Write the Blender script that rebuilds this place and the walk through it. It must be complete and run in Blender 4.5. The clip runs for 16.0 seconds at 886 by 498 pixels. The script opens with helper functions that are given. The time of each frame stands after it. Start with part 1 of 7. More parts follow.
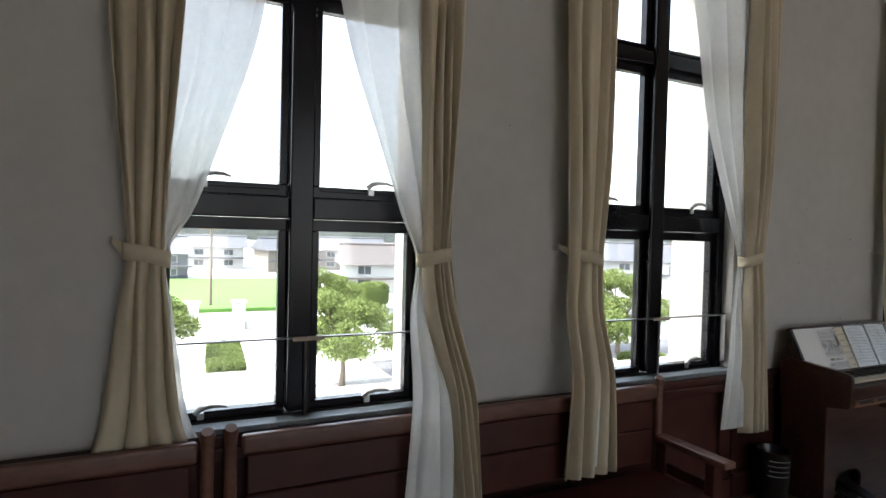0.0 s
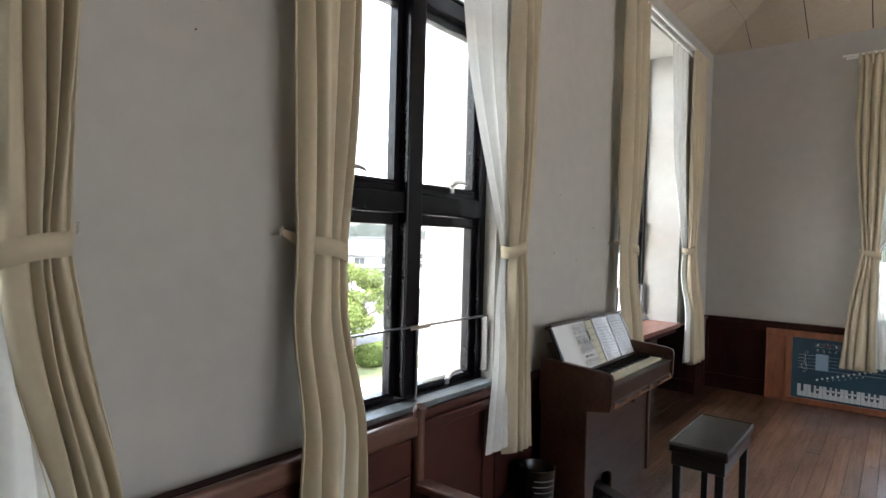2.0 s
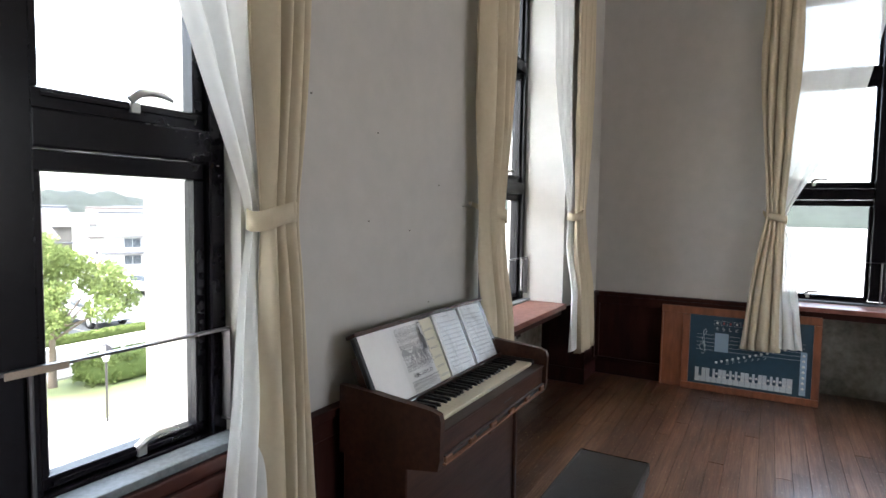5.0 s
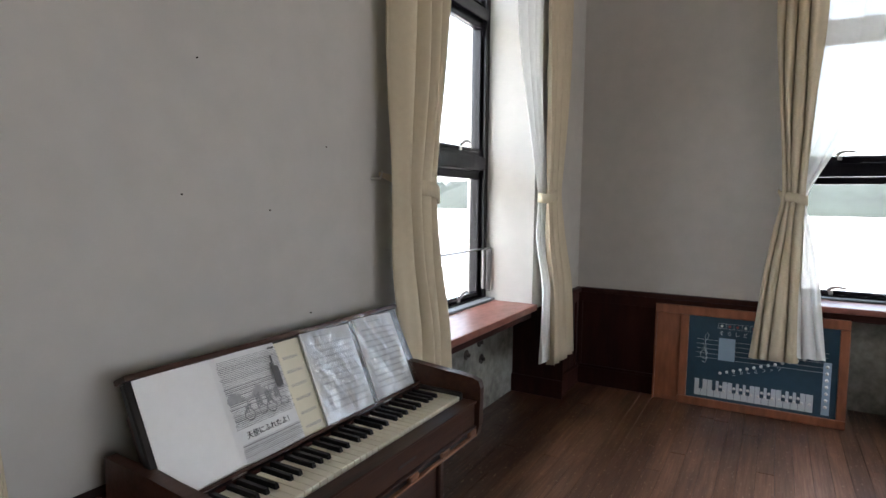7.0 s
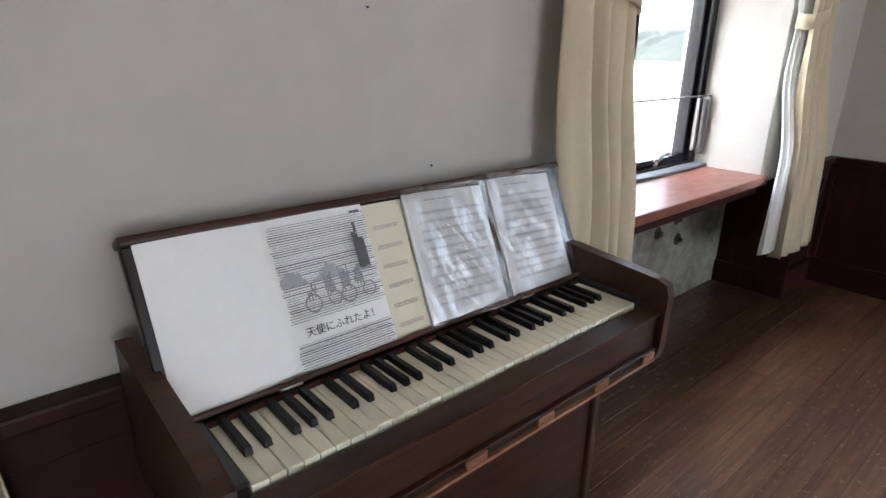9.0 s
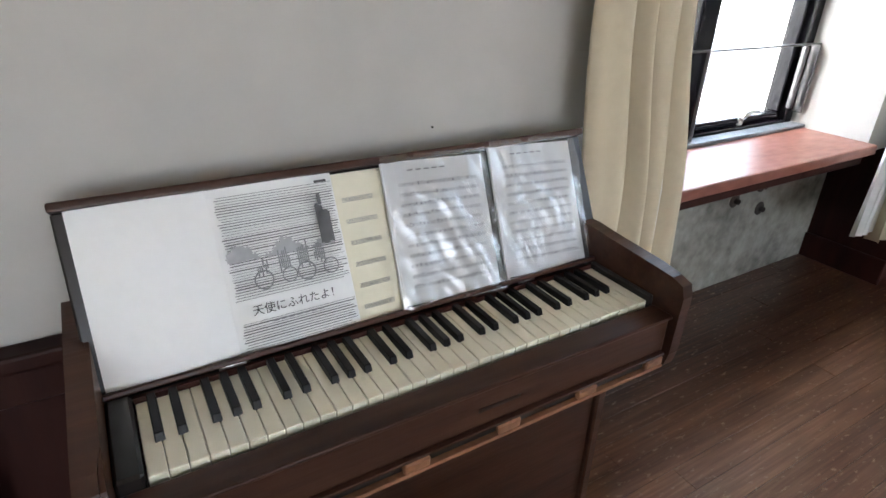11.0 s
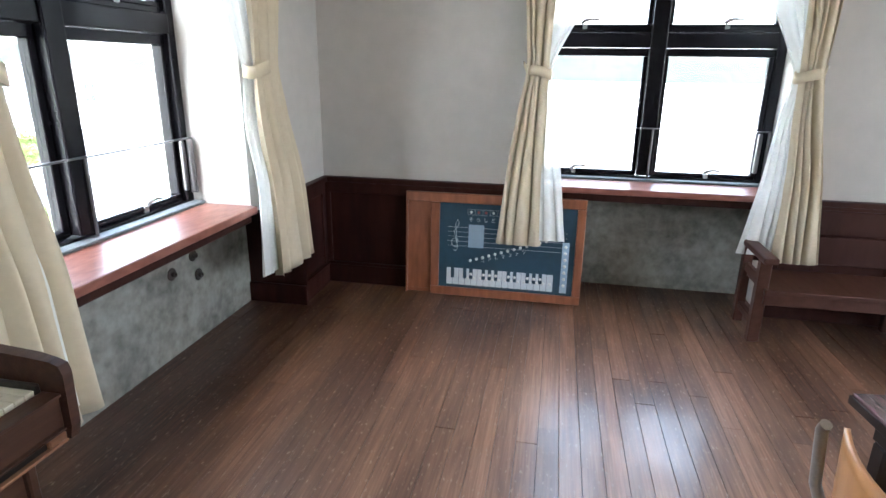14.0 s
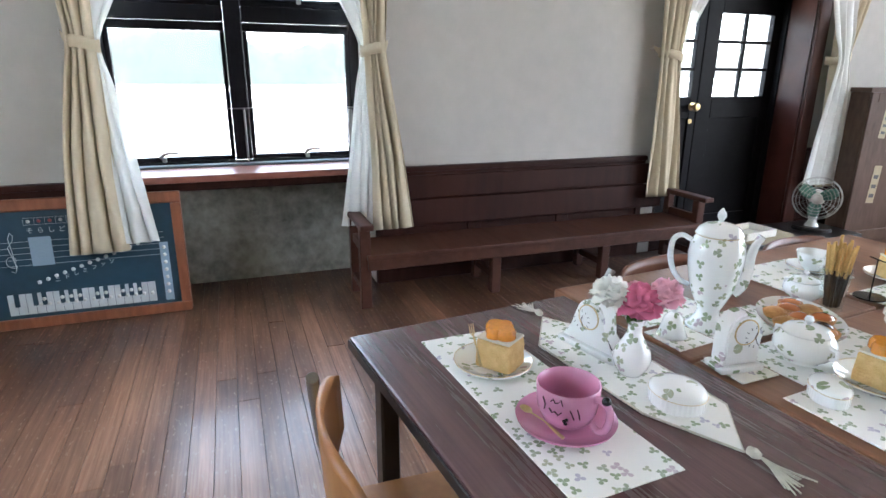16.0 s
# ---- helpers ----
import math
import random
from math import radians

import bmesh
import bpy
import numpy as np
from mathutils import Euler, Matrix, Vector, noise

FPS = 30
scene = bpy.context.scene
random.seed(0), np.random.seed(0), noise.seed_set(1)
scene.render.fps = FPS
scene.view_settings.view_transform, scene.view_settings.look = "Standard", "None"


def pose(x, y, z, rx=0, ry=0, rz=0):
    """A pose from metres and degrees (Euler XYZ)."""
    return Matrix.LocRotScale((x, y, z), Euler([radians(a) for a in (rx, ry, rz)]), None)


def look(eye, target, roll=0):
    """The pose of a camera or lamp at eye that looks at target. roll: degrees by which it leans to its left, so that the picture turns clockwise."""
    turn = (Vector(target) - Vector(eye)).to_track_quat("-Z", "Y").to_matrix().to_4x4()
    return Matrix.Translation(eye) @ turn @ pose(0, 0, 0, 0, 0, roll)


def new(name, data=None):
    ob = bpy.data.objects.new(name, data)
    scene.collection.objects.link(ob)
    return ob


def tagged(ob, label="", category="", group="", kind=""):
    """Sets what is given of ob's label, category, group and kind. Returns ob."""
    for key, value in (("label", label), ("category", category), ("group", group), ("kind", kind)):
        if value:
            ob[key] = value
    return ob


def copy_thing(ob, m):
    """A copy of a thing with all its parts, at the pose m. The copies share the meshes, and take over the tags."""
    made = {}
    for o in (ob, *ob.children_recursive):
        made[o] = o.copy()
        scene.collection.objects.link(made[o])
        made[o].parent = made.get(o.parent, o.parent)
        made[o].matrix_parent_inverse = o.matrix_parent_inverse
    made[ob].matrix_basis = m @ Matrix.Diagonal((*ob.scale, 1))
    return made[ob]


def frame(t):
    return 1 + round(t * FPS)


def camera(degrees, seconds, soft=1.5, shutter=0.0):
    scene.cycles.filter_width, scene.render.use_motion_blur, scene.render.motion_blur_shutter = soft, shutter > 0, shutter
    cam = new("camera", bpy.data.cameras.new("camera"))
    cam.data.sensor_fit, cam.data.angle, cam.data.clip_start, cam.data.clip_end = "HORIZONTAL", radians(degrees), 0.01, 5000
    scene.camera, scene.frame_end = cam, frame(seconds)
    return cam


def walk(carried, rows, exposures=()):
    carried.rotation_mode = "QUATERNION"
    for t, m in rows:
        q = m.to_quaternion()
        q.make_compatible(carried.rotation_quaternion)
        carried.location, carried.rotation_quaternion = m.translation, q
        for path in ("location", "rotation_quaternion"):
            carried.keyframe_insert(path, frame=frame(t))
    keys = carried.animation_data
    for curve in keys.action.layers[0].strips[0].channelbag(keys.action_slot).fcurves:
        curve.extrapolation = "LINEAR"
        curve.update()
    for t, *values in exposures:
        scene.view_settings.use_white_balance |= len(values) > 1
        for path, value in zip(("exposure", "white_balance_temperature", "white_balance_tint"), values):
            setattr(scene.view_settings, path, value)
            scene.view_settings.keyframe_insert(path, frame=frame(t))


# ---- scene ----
cam = camera(74.9, 16.0)
PATH = [
    (0, (-0.165, 0.235, 1.408), (0.711, 2.032, 1.364), 1.4),
    (0.5, (0.001, 0.375, 1.382), (1.197, 1.977, 1.346), 1.3),
    (1, (0.191, 0.495, 1.386), (1.552, 1.961, 1.356), 1.1),
    (1.5, (0.305, 0.754, 1.376), (1.79, 2.094, 1.343), 1.3),
    (2, (0.409, 0.923, 1.367), (1.978, 2.163, 1.329), 1.5),
    (2.5, (0.632, 1.027, 1.347), (2.255, 2.195, 1.288), 1.3),
    (3, (0.817, 1.056, 1.342), (2.477, 2.168, 1.272), 1.3),
    (3.5, (1.047, 1.192, 1.336), (2.749, 2.24, 1.243), 1.3),
    (4, (1.226, 1.229, 1.326), (2.946, 2.244, 1.219), 1.1),
    (4.5, (1.431, 1.168, 1.346), (3.161, 2.162, 1.206), 1.0),
    (5, (1.571, 1.141, 1.347), (3.308, 2.123, 1.21), 0.9),
    (7.3, (2.49, 1.232, 1.288), (4.212, 2.232, 1.106), 0.5),
    (7.5, (2.553, 1.257, 1.285), (4.238, 2.315, 1.074), 0.6),
    (8, (2.718, 1.283, 1.269), (4.285, 2.485, 0.958), 0.7),
    (8.5, (2.832, 1.319, 1.224), (4.229, 2.679, 0.78), 0.8),
    (9, (2.878, 1.445, 1.193), (4.123, 2.865, 0.534), 1.0),
    (9.5, (2.961, 1.516, 1.201), (4.116, 2.964, 0.447), 1.4),
    (10.3, (3.043, 1.448, 1.222), (4.1, 2.957, 0.404), 1.6),
    (12, (3.218, 1.411, 1.265), (4.068, 2.949, 0.311), 2.1),
    (12.5, (3.245, 1.237, 1.3), (4.315, 2.701, 0.456), 1.5),
    (13, (3.237, 1.13, 1.359), (4.68, 2.293, 0.608), 1.6),
    (13.5, (3.147, 1.067, 1.317), (4.869, 1.855, 0.674), 1.0),
    (14, (3.048, 0.99, 1.339), (4.922, 1.349, 0.74), 0.8),
    (14.5, (2.989, 0.877, 1.342), (4.91, 0.844, 0.787), 0.5),
    (15, (2.969, 0.728, 1.316), (4.872, 0.422, 0.783), 0.2),
    (15.5, (3.015, 0.604, 1.276), (4.878, 0.108, 0.746), 0.2),
    (16, (3.209, 0.52, 1.201), (5.008, -0.134, 0.622), 0.4),
]
SOUTHFILL = 1.75
walk(cam, [(t, look(eye, target, roll)) for t, eye, target, roll in PATH],
     exposures=[(0.0, 3.33, 6450, 11), (1.0, 3.66, 6450, 11), (2.0, 4.1, 6500, 11), (3.5, 3.93, 6350, 12), (4.0, 3.86, 6350, 12), (4.5, 3.93, 6350, 12), (5.0, 4.14, 6350, 12), (7.5, 4.05, 6350, 13), (8.0, 4.05, 6350, 13),
                (9.0, 4.5, 6300, 13), (9.5, 4.7, 6300, 12), (12.0, 4.82, 6250, 11), (13.0, 5.1, 6000, 10), (14.0, 5.08, 5950, 9), (16.0, 4.92, 5950, 9)])

# ---- sky and sun ----
world = bpy.data.worlds.new("world")
scene.world = world
world.use_nodes = True
wn = world.node_tree
sky = wn.nodes.new("ShaderNodeTexSky")
sky.sky_type = 'NISHITA'
sky.sun_disc = False
sky.sun_elevation = radians(58)
sky.sun_rotation = radians(270)
sky.air_density, sky.dust_density, sky.ozone_density = 1.0, 4.0, 1.0
haze = wn.nodes.new("ShaderNodeHueSaturation")
haze.inputs["Saturation"].default_value = 0.55
wn.links.new(sky.outputs[0], haze.inputs["Color"])
wn.links.new(haze.outputs[0], wn.nodes["Background"].inputs[0])
wn.nodes["Background"].inputs[1].default_value = 0.15
sun = new("sun", bpy.data.lights.new("sun", 'SUN'))
sun.data.energy, sun.data.angle, sun.data.color = 1.1, radians(10), (1, 0.96, 0.9)
sun.matrix_world = look((0, 0, 0), (0.53, 0.03, -0.85))


# ---- materials ----
def mat(name, base, rough=0.6, metal=0.0, spots=None, scale=8.0, bump=0.0, bscale=60.0, stretch=(1, 1, 1), spread=0.25,
        coat=0.0, rand=0.0, alpha=1.0, trans=0.0, spec=0.5):
    """A surface with colour variation at two scales, fine relief and a roughness that varies with it."""
    m = bpy.data.materials.new(name)
    m.use_nodes = True
    nt = m.node_tree
    b = nt.nodes["Principled BSDF"]
    N, L = nt.nodes.new, nt.links.new
    tc, mp = N("ShaderNodeTexCoord"), N("ShaderNodeMapping")
    mp.inputs["Scale"].default_value = stretch
    L(tc.outputs["Object"], mp.inputs[0])
    big, fine = N("ShaderNodeTexNoise"), N("ShaderNodeTexNoise")
    big.inputs["Scale"].default_value, fine.inputs["Scale"].default_value = scale, scale * 9
    big.inputs["Detail"].default_value, fine.inputs["Detail"].default_value = 5, 6
    L(mp.outputs[0], big.inputs[0]), L(mp.outputs[0], fine.inputs[0])
    mix = N("ShaderNodeMix")
    mix.data_type, mix.factor_mode = 'FLOAT', 'UNIFORM'
    mix.inputs[0].default_value = 0.45
    L(big.outputs[0], mix.inputs[2]), L(fine.outputs[0], mix.inputs[3])
    fac = mix.outputs[0]
    if rand:
        info, add, mul = N("ShaderNodeObjectInfo"), N("ShaderNodeMath"), N("ShaderNodeMath")
        add.operation, mul.operation = 'MULTIPLY_ADD', 'ADD'
        L(info.outputs["Random"], add.inputs[0])
        add.inputs[1].default_value, add.inputs[2].default_value = rand, -rand / 2
        L(add.outputs[0], mul.inputs[0]), L(fac, mul.inputs[1])
        fac = mul.outputs[0]
    ramp = N("ShaderNodeValToRGB")
    dark = spots or tuple(c * (1 - spread) for c in base)
    ramp.color_ramp.elements[0].position, ramp.color_ramp.elements[1].position = 0.32, 0.62
    ramp.color_ramp.elements[0].color, ramp.color_ramp.elements[1].color = (*dark, 1), (*base, 1)
    L(fac, ramp.inputs[0]), L(ramp.outputs[0], b.inputs["Base Color"])
    rr = N("ShaderNodeMapRange")
    rr.inputs["To Min"].default_value, rr.inputs["To Max"].default_value = min(1, rough * 1.2), rough * 0.85
    L(fac, rr.inputs[0]), L(rr.outputs[0], b.inputs["Roughness"])
    b.inputs["Metallic"].default_value = metal
    b.inputs["Coat Weight"].default_value = coat
    b.inputs["Specular IOR Level"].default_value = spec
    b.inputs["Coat Roughness"].default_value = 0.15
    b.inputs["Alpha"].default_value = alpha
    b.inputs["Transmission Weight"].default_value = trans
    if bump:
        bn, bp = N("ShaderNodeTexNoise"), N("ShaderNodeBump")
        bn.inputs["Scale"].default_value, bn.inputs["Detail"].default_value = bscale, 4
        L(mp.outputs[0], bn.inputs[0]), L(bn.outputs[0], bp.inputs["Height"])
        bp.inputs["Strength"].default_value, bp.inputs["Distance"].default_value = bump, 0.004
        L(bp.outputs[0], b.inputs["Normal"])
    return m


def cloth(name, base, through_it, weave=900):
    """A fabric that lets some of the light behind it through."""
    m = mat(name, base, 0.9, scale=5, spread=0.1, bump=0.15, bscale=weave, spec=0.1)
    nt = m.node_tree
    b, out = nt.nodes["Principled BSDF"], nt.nodes["Material Output"]
    tr, mx = nt.nodes.new("ShaderNodeBsdfTranslucent"), nt.nodes.new("ShaderNodeMixShader")
    tr.inputs[0].default_value = (*base, 1)
    mx.inputs[0].default_value = through_it
    nt.links.new(b.outputs[0], mx.inputs[1])
    nt.links.new(tr.outputs[0], mx.inputs[2])
    nt.links.new(mx.outputs[0], out.inputs[0])
    return m


def sheer_cloth(name, base, open_part):
    m = cloth(name, base, 0.13)
    nt = m.node_tree
    out = nt.nodes["Material Output"]
    last = out.inputs[0].links[0].from_socket
    hole, mx = nt.nodes.new("ShaderNodeBsdfTransparent"), nt.nodes.new("ShaderNodeMixShader")
    mx.inputs[0].default_value = open_part
    nt.links.new(last, mx.inputs[1])
    nt.links.new(hole.outputs[0], mx.inputs[2])
    nt.links.new(mx.outputs[0], out.inputs[0])
    return m


def glass_material():
    m = bpy.data.materials.new("window_glass")
    m.use_nodes = True
    nt = m.node_tree
    out = nt.nodes["Material Output"]
    nt.nodes.remove(nt.nodes["Principled BSDF"])
    t, g, mx = (nt.nodes.new(n) for n in ("ShaderNodeBsdfTransparent", "ShaderNodeBsdfGlossy", "ShaderNodeMixShader"))
    t.inputs[0].default_value = (0.95, 0.97, 0.96, 1)
    g.inputs["Roughness"].default_value = 0.02
    fr, pw, mr = nt.nodes.new("ShaderNodeLayerWeight"), nt.nodes.new("ShaderNodeMath"), nt.nodes.new("ShaderNodeMapRange")
    fr.inputs[0].default_value = 0.5
    pw.operation = 'POWER'
    pw.inputs[1].default_value = 4.0
    mr.inputs["To Min"].default_value, mr.inputs["To Max"].default_value = 0.03, 0.6
    nt.links.new(fr.outputs["Facing"], pw.inputs[0])
    nt.links.new(pw.outputs[0], mr.inputs[0])
    nt.links.new(mr.outputs[0], mx.inputs[0])
    nt.links.new(t.outputs[0], mx.inputs[1])
    nt.links.new(g.outputs[0], mx.inputs[2])
    nt.links.new(mx.outputs[0], out.inputs[0])
    return m


PLASTER = mat("plaster", (0.47, 0.45, 0.415), 0.9, scale=1.2, spread=0.10, bump=0.25, bscale=25, spec=0.15)
OUTSIDE = mat("outside_plaster", (0.8, 0.8, 0.78), 0.9, scale=2, spread=0.06, bump=0.2, bscale=40)
GREYPLASTER = mat("grey_plaster", (0.34, 0.33, 0.285), 0.9, scale=2.2, spots=(0.12, 0.115, 0.10), bump=0.4, bscale=20, spec=0.15)
CEIL = mat("ceiling_board", (0.55, 0.47, 0.36), 0.85, scale=3, spread=0.12, bump=0.1, bscale=80)
GROOVE = mat("dark_groove", (0.03, 0.022, 0.018), 0.9)
WAINSCOT = mat("dark_stained_wood", (0.038, 0.012, 0.008), 0.5, spec=0.16, spots=(0.016, 0.005, 0.004), scale=2.5, stretch=(1, 1, 0.15), bump=0.2, bscale=40)
REDWOOD = mat("red_stained_wood", (0.060, 0.018, 0.012), 0.42, spec=0.3, spots=(0.030, 0.009, 0.006), scale=3, stretch=(0.3, 0.3, 0.3), bump=0.15, bscale=60)
SILLWOOD = mat("worn_sill_wood", (0.30, 0.12, 0.085), 0.35, spots=(0.14, 0.045, 0.03), scale=4, stretch=(0.4, 1, 1), bump=0.15, bscale=50)
BENCHWOOD = mat("bench_wood", (0.070, 0.028, 0.018), 0.45, spec=0.2, spots=(0.04, 0.015, 0.010), scale=3, stretch=(1, 0.15, 1), bump=0.2, bscale=50)
# paler rail: wear, plus the light its top catches put into the colour
WORNLITRAIL = mat("worn_lit_bench_rail", (0.15, 0.068, 0.045), 0.4, spots=(0.07, 0.028, 0.018), scale=6, stretch=(0.3, 1, 1), bump=0.15, bscale=60)
FRAMEBLACK = mat("black_window_frame", (0.008, 0.007, 0.009), 0.24, scale=6, spread=0.3, spec=0.2)
STONE = mat("grey_sill_stone", (0.17, 0.19, 0.20), 0.42, spots=(0.075, 0.085, 0.09), scale=9, bump=0.25)
STEEL = mat("brushed_steel", (0.55, 0.54, 0.51), 0.32, metal=1.0, scale=30, spread=0.2)
RAILGREY = mat("grey_rail_steel", (0.17, 0.16, 0.16), 0.35, metal=0.9, scale=30, spread=0.2)
GLASS = glass_material()
LABELTAPE = mat("tan_tape", (0.42, 0.34, 0.26), 0.7, scale=30)
DRAPE = cloth("cream_drape_cloth", (0.56, 0.485, 0.35), 0.05)
SHEER = sheer_cloth("white_sheer_cloth", (0.80, 0.81, 0.78), 0.10)
ORGANWOOD = mat("dark_walnut", (0.066, 0.029, 0.017), 0.36, spec=0.25, spots=(0.024, 0.010, 0.007), scale=3, stretch=(0.25, 2, 2), bump=0.15, bscale=60)
BLACKWOOD = mat("black_lacquer", (0.012, 0.009, 0.008), 0.3, scale=5)
WORNEDGE = mat("worn_brown_edge", (0.26, 0.11, 0.05), 0.5, scale=12, spread=0.4)
IVORY = mat("ivory_key", (0.74, 0.70, 0.56), 0.28, scale=8, spread=0.04, rand=0.2)
EBONY = mat("black_key", (0.008, 0.007, 0.007), 0.34, scale=30, spec=0.22)
LEATHER = mat("black_leatherette", (0.014, 0.010, 0.008), 0.34, scale=10, bump=0.45, bscale=220, spec=0.35)
ORANGEWOOD = mat("orange_cedar_frame", (0.26, 0.092, 0.042), 0.4, spots=(0.12, 0.040, 0.019), scale=4, stretch=(1, 1, 0.2), bump=0.12)
PAPER = mat("white_paper", (0.78, 0.78, 0.77), 0.8, scale=6, spread=0.05)
CREAMPAPER = mat("cream_paper", (0.70, 0.66, 0.52), 0.8, scale=6, spread=0.05)
INK = mat("grey_ink", (0.10, 0.10, 0.10), 0.8)
PALEINK = mat("pale_ink", (0.27, 0.27, 0.28), 0.8)
TABLEWOOD = mat("dark_mahogany_laminate", (0.125, 0.066, 0.068), 0.26, spots=(0.058, 0.027, 0.029), scale=3.0, stretch=(0.3, 9, 1), bump=0.10, bscale=60, coat=0.4, spec=0.7)
DESKWOOD = mat("brown_desk_top", (0.27, 0.13, 0.07), 0.35, spots=(0.17, 0.075, 0.04), scale=3, stretch=(0.3, 3, 1), bump=0.06)
FLOORWOOD = None


# ---- mesh helpers ----
def thing(name, label, category, m=None, group="", kind=""):
    ob = new(name)
    ob.empty_display_size = 0.05
    if m is not None:
        ob.matrix_world = m
    return tagged(ob, label, category, group, kind)


def finish(name, bm, material, smooth=False):
    me = bpy.data.meshes.new(name)
    bmesh.ops.recalc_face_normals(bm, faces=bm.faces)
    bm.to_mesh(me)
    bm.free()
    me.materials.append(material)
    if smooth:
        for p in me.polygons:
            p.use_smooth = True
        me.set_sharp_from_angle(angle=radians(smooth if smooth is not True else 40))
    return me


def part(name, bm, material, parent=None, label="", smooth=False, m=None):
    ob = new(name, finish(name, bm, material, smooth))
    ob.parent = parent
    if m is not None:
        ob.matrix_basis = m
    return tagged(ob, label)


def box(x0, x1, y0, y1, z0, z1, bevel=0.0, seg=1, bm=None):
    out = bm or bmesh.new()
    v = bmesh.ops.create_cube(out, size=1)["verts"]
    for p in v:
        p.co = ((x0 + x1) / 2 + p.co.x * (x1 - x0), (y0 + y1) / 2 + p.co.y * (y1 - y0), (z0 + z1) / 2 + p.co.z * (z1 - z0))
    if bevel:
        edges = list({e for p in v for e in p.link_edges})
        bmesh.ops.bevel(out, geom=edges, offset=bevel, segments=seg, affect='EDGES', profile=0.6)
    return out


def turned(bm, verts, m):
    bmesh.ops.transform(bm, matrix=m, verts=verts)


def lathe(profile, seg=32, bm=None, at=(0, 0, 0), squash=1.0):
    """A body turned about the z axis; profile: radius, height."""
    out = bm or bmesh.new()
    rings = []
    for r, z in profile:
        if r < 1e-5:
            rings.append([out.verts.new((at[0], at[1], at[2] + z))])
        else:
            rings.append([out.verts.new((at[0] + r * math.cos(2 * math.pi * k / seg), at[1] + squash * r * math.sin(2 * math.pi * k / seg), at[2] + z)) for k in range(seg)])
    for a, b in zip(rings, rings[1:]):
        for k in range(seg):
            j = (k + 1) % seg
            if len(a) == 1 and len(b) == 1:
                continue
            if len(a) == 1:
                out.faces.new((a[0], b[j], b[k]))
            elif len(b) == 1:
                out.faces.new((a[k], a[j], b[0]))
            else:
                out.faces.new((a[k], a[j], b[j], b[k]))
    return out


def tube(points, radius, seg=8, bm=None, closed=False, flat=1.0):
    """A round bar along points; radius may be one number or one for each point."""
    out = bm or bmesh.new()
    pts = [Vector(p) for p in points]
    n = len(pts)
    rad = radius if isinstance(radius, (list, tuple)) else [radius] * n
    rings = []
    up = Vector((0, 0, 1))
    prev = None
    for i, p in enumerate(pts):
        a = pts[i - 1] if (i or closed) else p
        b = pts[(i + 1) % n] if (i < n - 1 or closed) else p
        d = (b - a).normalized()
        if prev is None:
            side = d.cross(up)
            if side.length < 0.05:
                side = d.cross(Vector((0, 1, 0)))
        else:
            side = prev - d * prev.dot(d)
        side.normalize()
        prev = side
        other = d.cross(side)
        rings.append([out.verts.new(p + rad[i] * (math.cos(2 * math.pi * k / seg) * side + flat * math.sin(2 * math.pi * k / seg) * other)) for k in range(seg)])
    pairs = list(zip(rings, rings[1:])) + ([(rings[-1], rings[0])] if closed else [])
    for a, b in pairs:
        for k in range(seg):
            out.faces.new((a[k], a[(k + 1) % seg], b[(k + 1) % seg], b[k]))
    if not closed:
        out.faces.new(rings[0][::-1])
        out.faces.new(rings[-1])
    return out


def fair(points, radius, n=5):
    """Points and radii of a smooth bar through the given ones."""
    pts = [Vector(p) for p in points]
    rad = list(radius) if isinstance(radius, (list, tuple)) else [radius] * len(pts)
    out, ro = [], []
    for i in range(len(pts) - 1):
        a, b = pts[i], pts[i + 1]
        p, q = pts[max(0, i - 1)], pts[min(len(pts) - 1, i + 2)]
        for k in range(n):
            t = k / n
            out.append(0.5 * (2 * a + (b - p) * t + (2 * p - 5 * a + 4 * b - q) * t * t + (3 * a - p - 3 * b + q) * t ** 3))
            ro.append(rad[i] + (rad[i + 1] - rad[i]) * t)
    return out + [pts[-1]], ro + [rad[-1]]


def slab(outline, z0, z1, bm=None, bevel=0.0):
    """A plate with the outline (x, y) between two heights."""
    out = bm or bmesh.new()
    low = [out.verts.new((x, y, z0)) for x, y in outline]
    top = [out.verts.new((x, y, z1)) for x, y in outline]
    n = len(outline)
    fs = [out.faces.new(low[::-1]), out.faces.new(top)]
    for k in range(n):
        fs.append(out.faces.new((low[k], low[(k + 1) % n], top[(k + 1) % n], top[k])))
    if bevel:
        edges = [e for e in fs[1].edges]
        bmesh.ops.bevel(out, geom=edges, offset=bevel, segments=2, affect='EDGES')
    return out


def smoothstep(a, b, x):
    t = min(1, max(0, (x - a) / (b - a)))
    return t * t * (3 - 2 * t)


# ---- the room ----
WY, WX = 2.40, 6.42            # inner faces of the window wall and of the far wall
OUT = 0.43                     # thickness of the outer walls
W1, W2, W3, W4 = 0.313, 2.142, 4.84, 0.457   # middles of the windows
NARROW, WIDE = 0.532, 0.68     # half widths of the openings
SILL, HEAD = 0.70, 2.98
EAVE = 3.20
SOUTH, WEST = -5.2, -3.0
DY0, DY1 = -2.20, -3.425        # the doorway in the far wall
DHEAD = 1.84
ALC = 6.0                      # end of the low recess under the third window


def wall(name, boxes, material=PLASTER, label="off-white plastered wall with fine stains"):
    bm = bmesh.new()
    for b in boxes:
        box(*b, bm=bm)
    return tagged(part(name, bm, material), label, "wall", kind="structure")


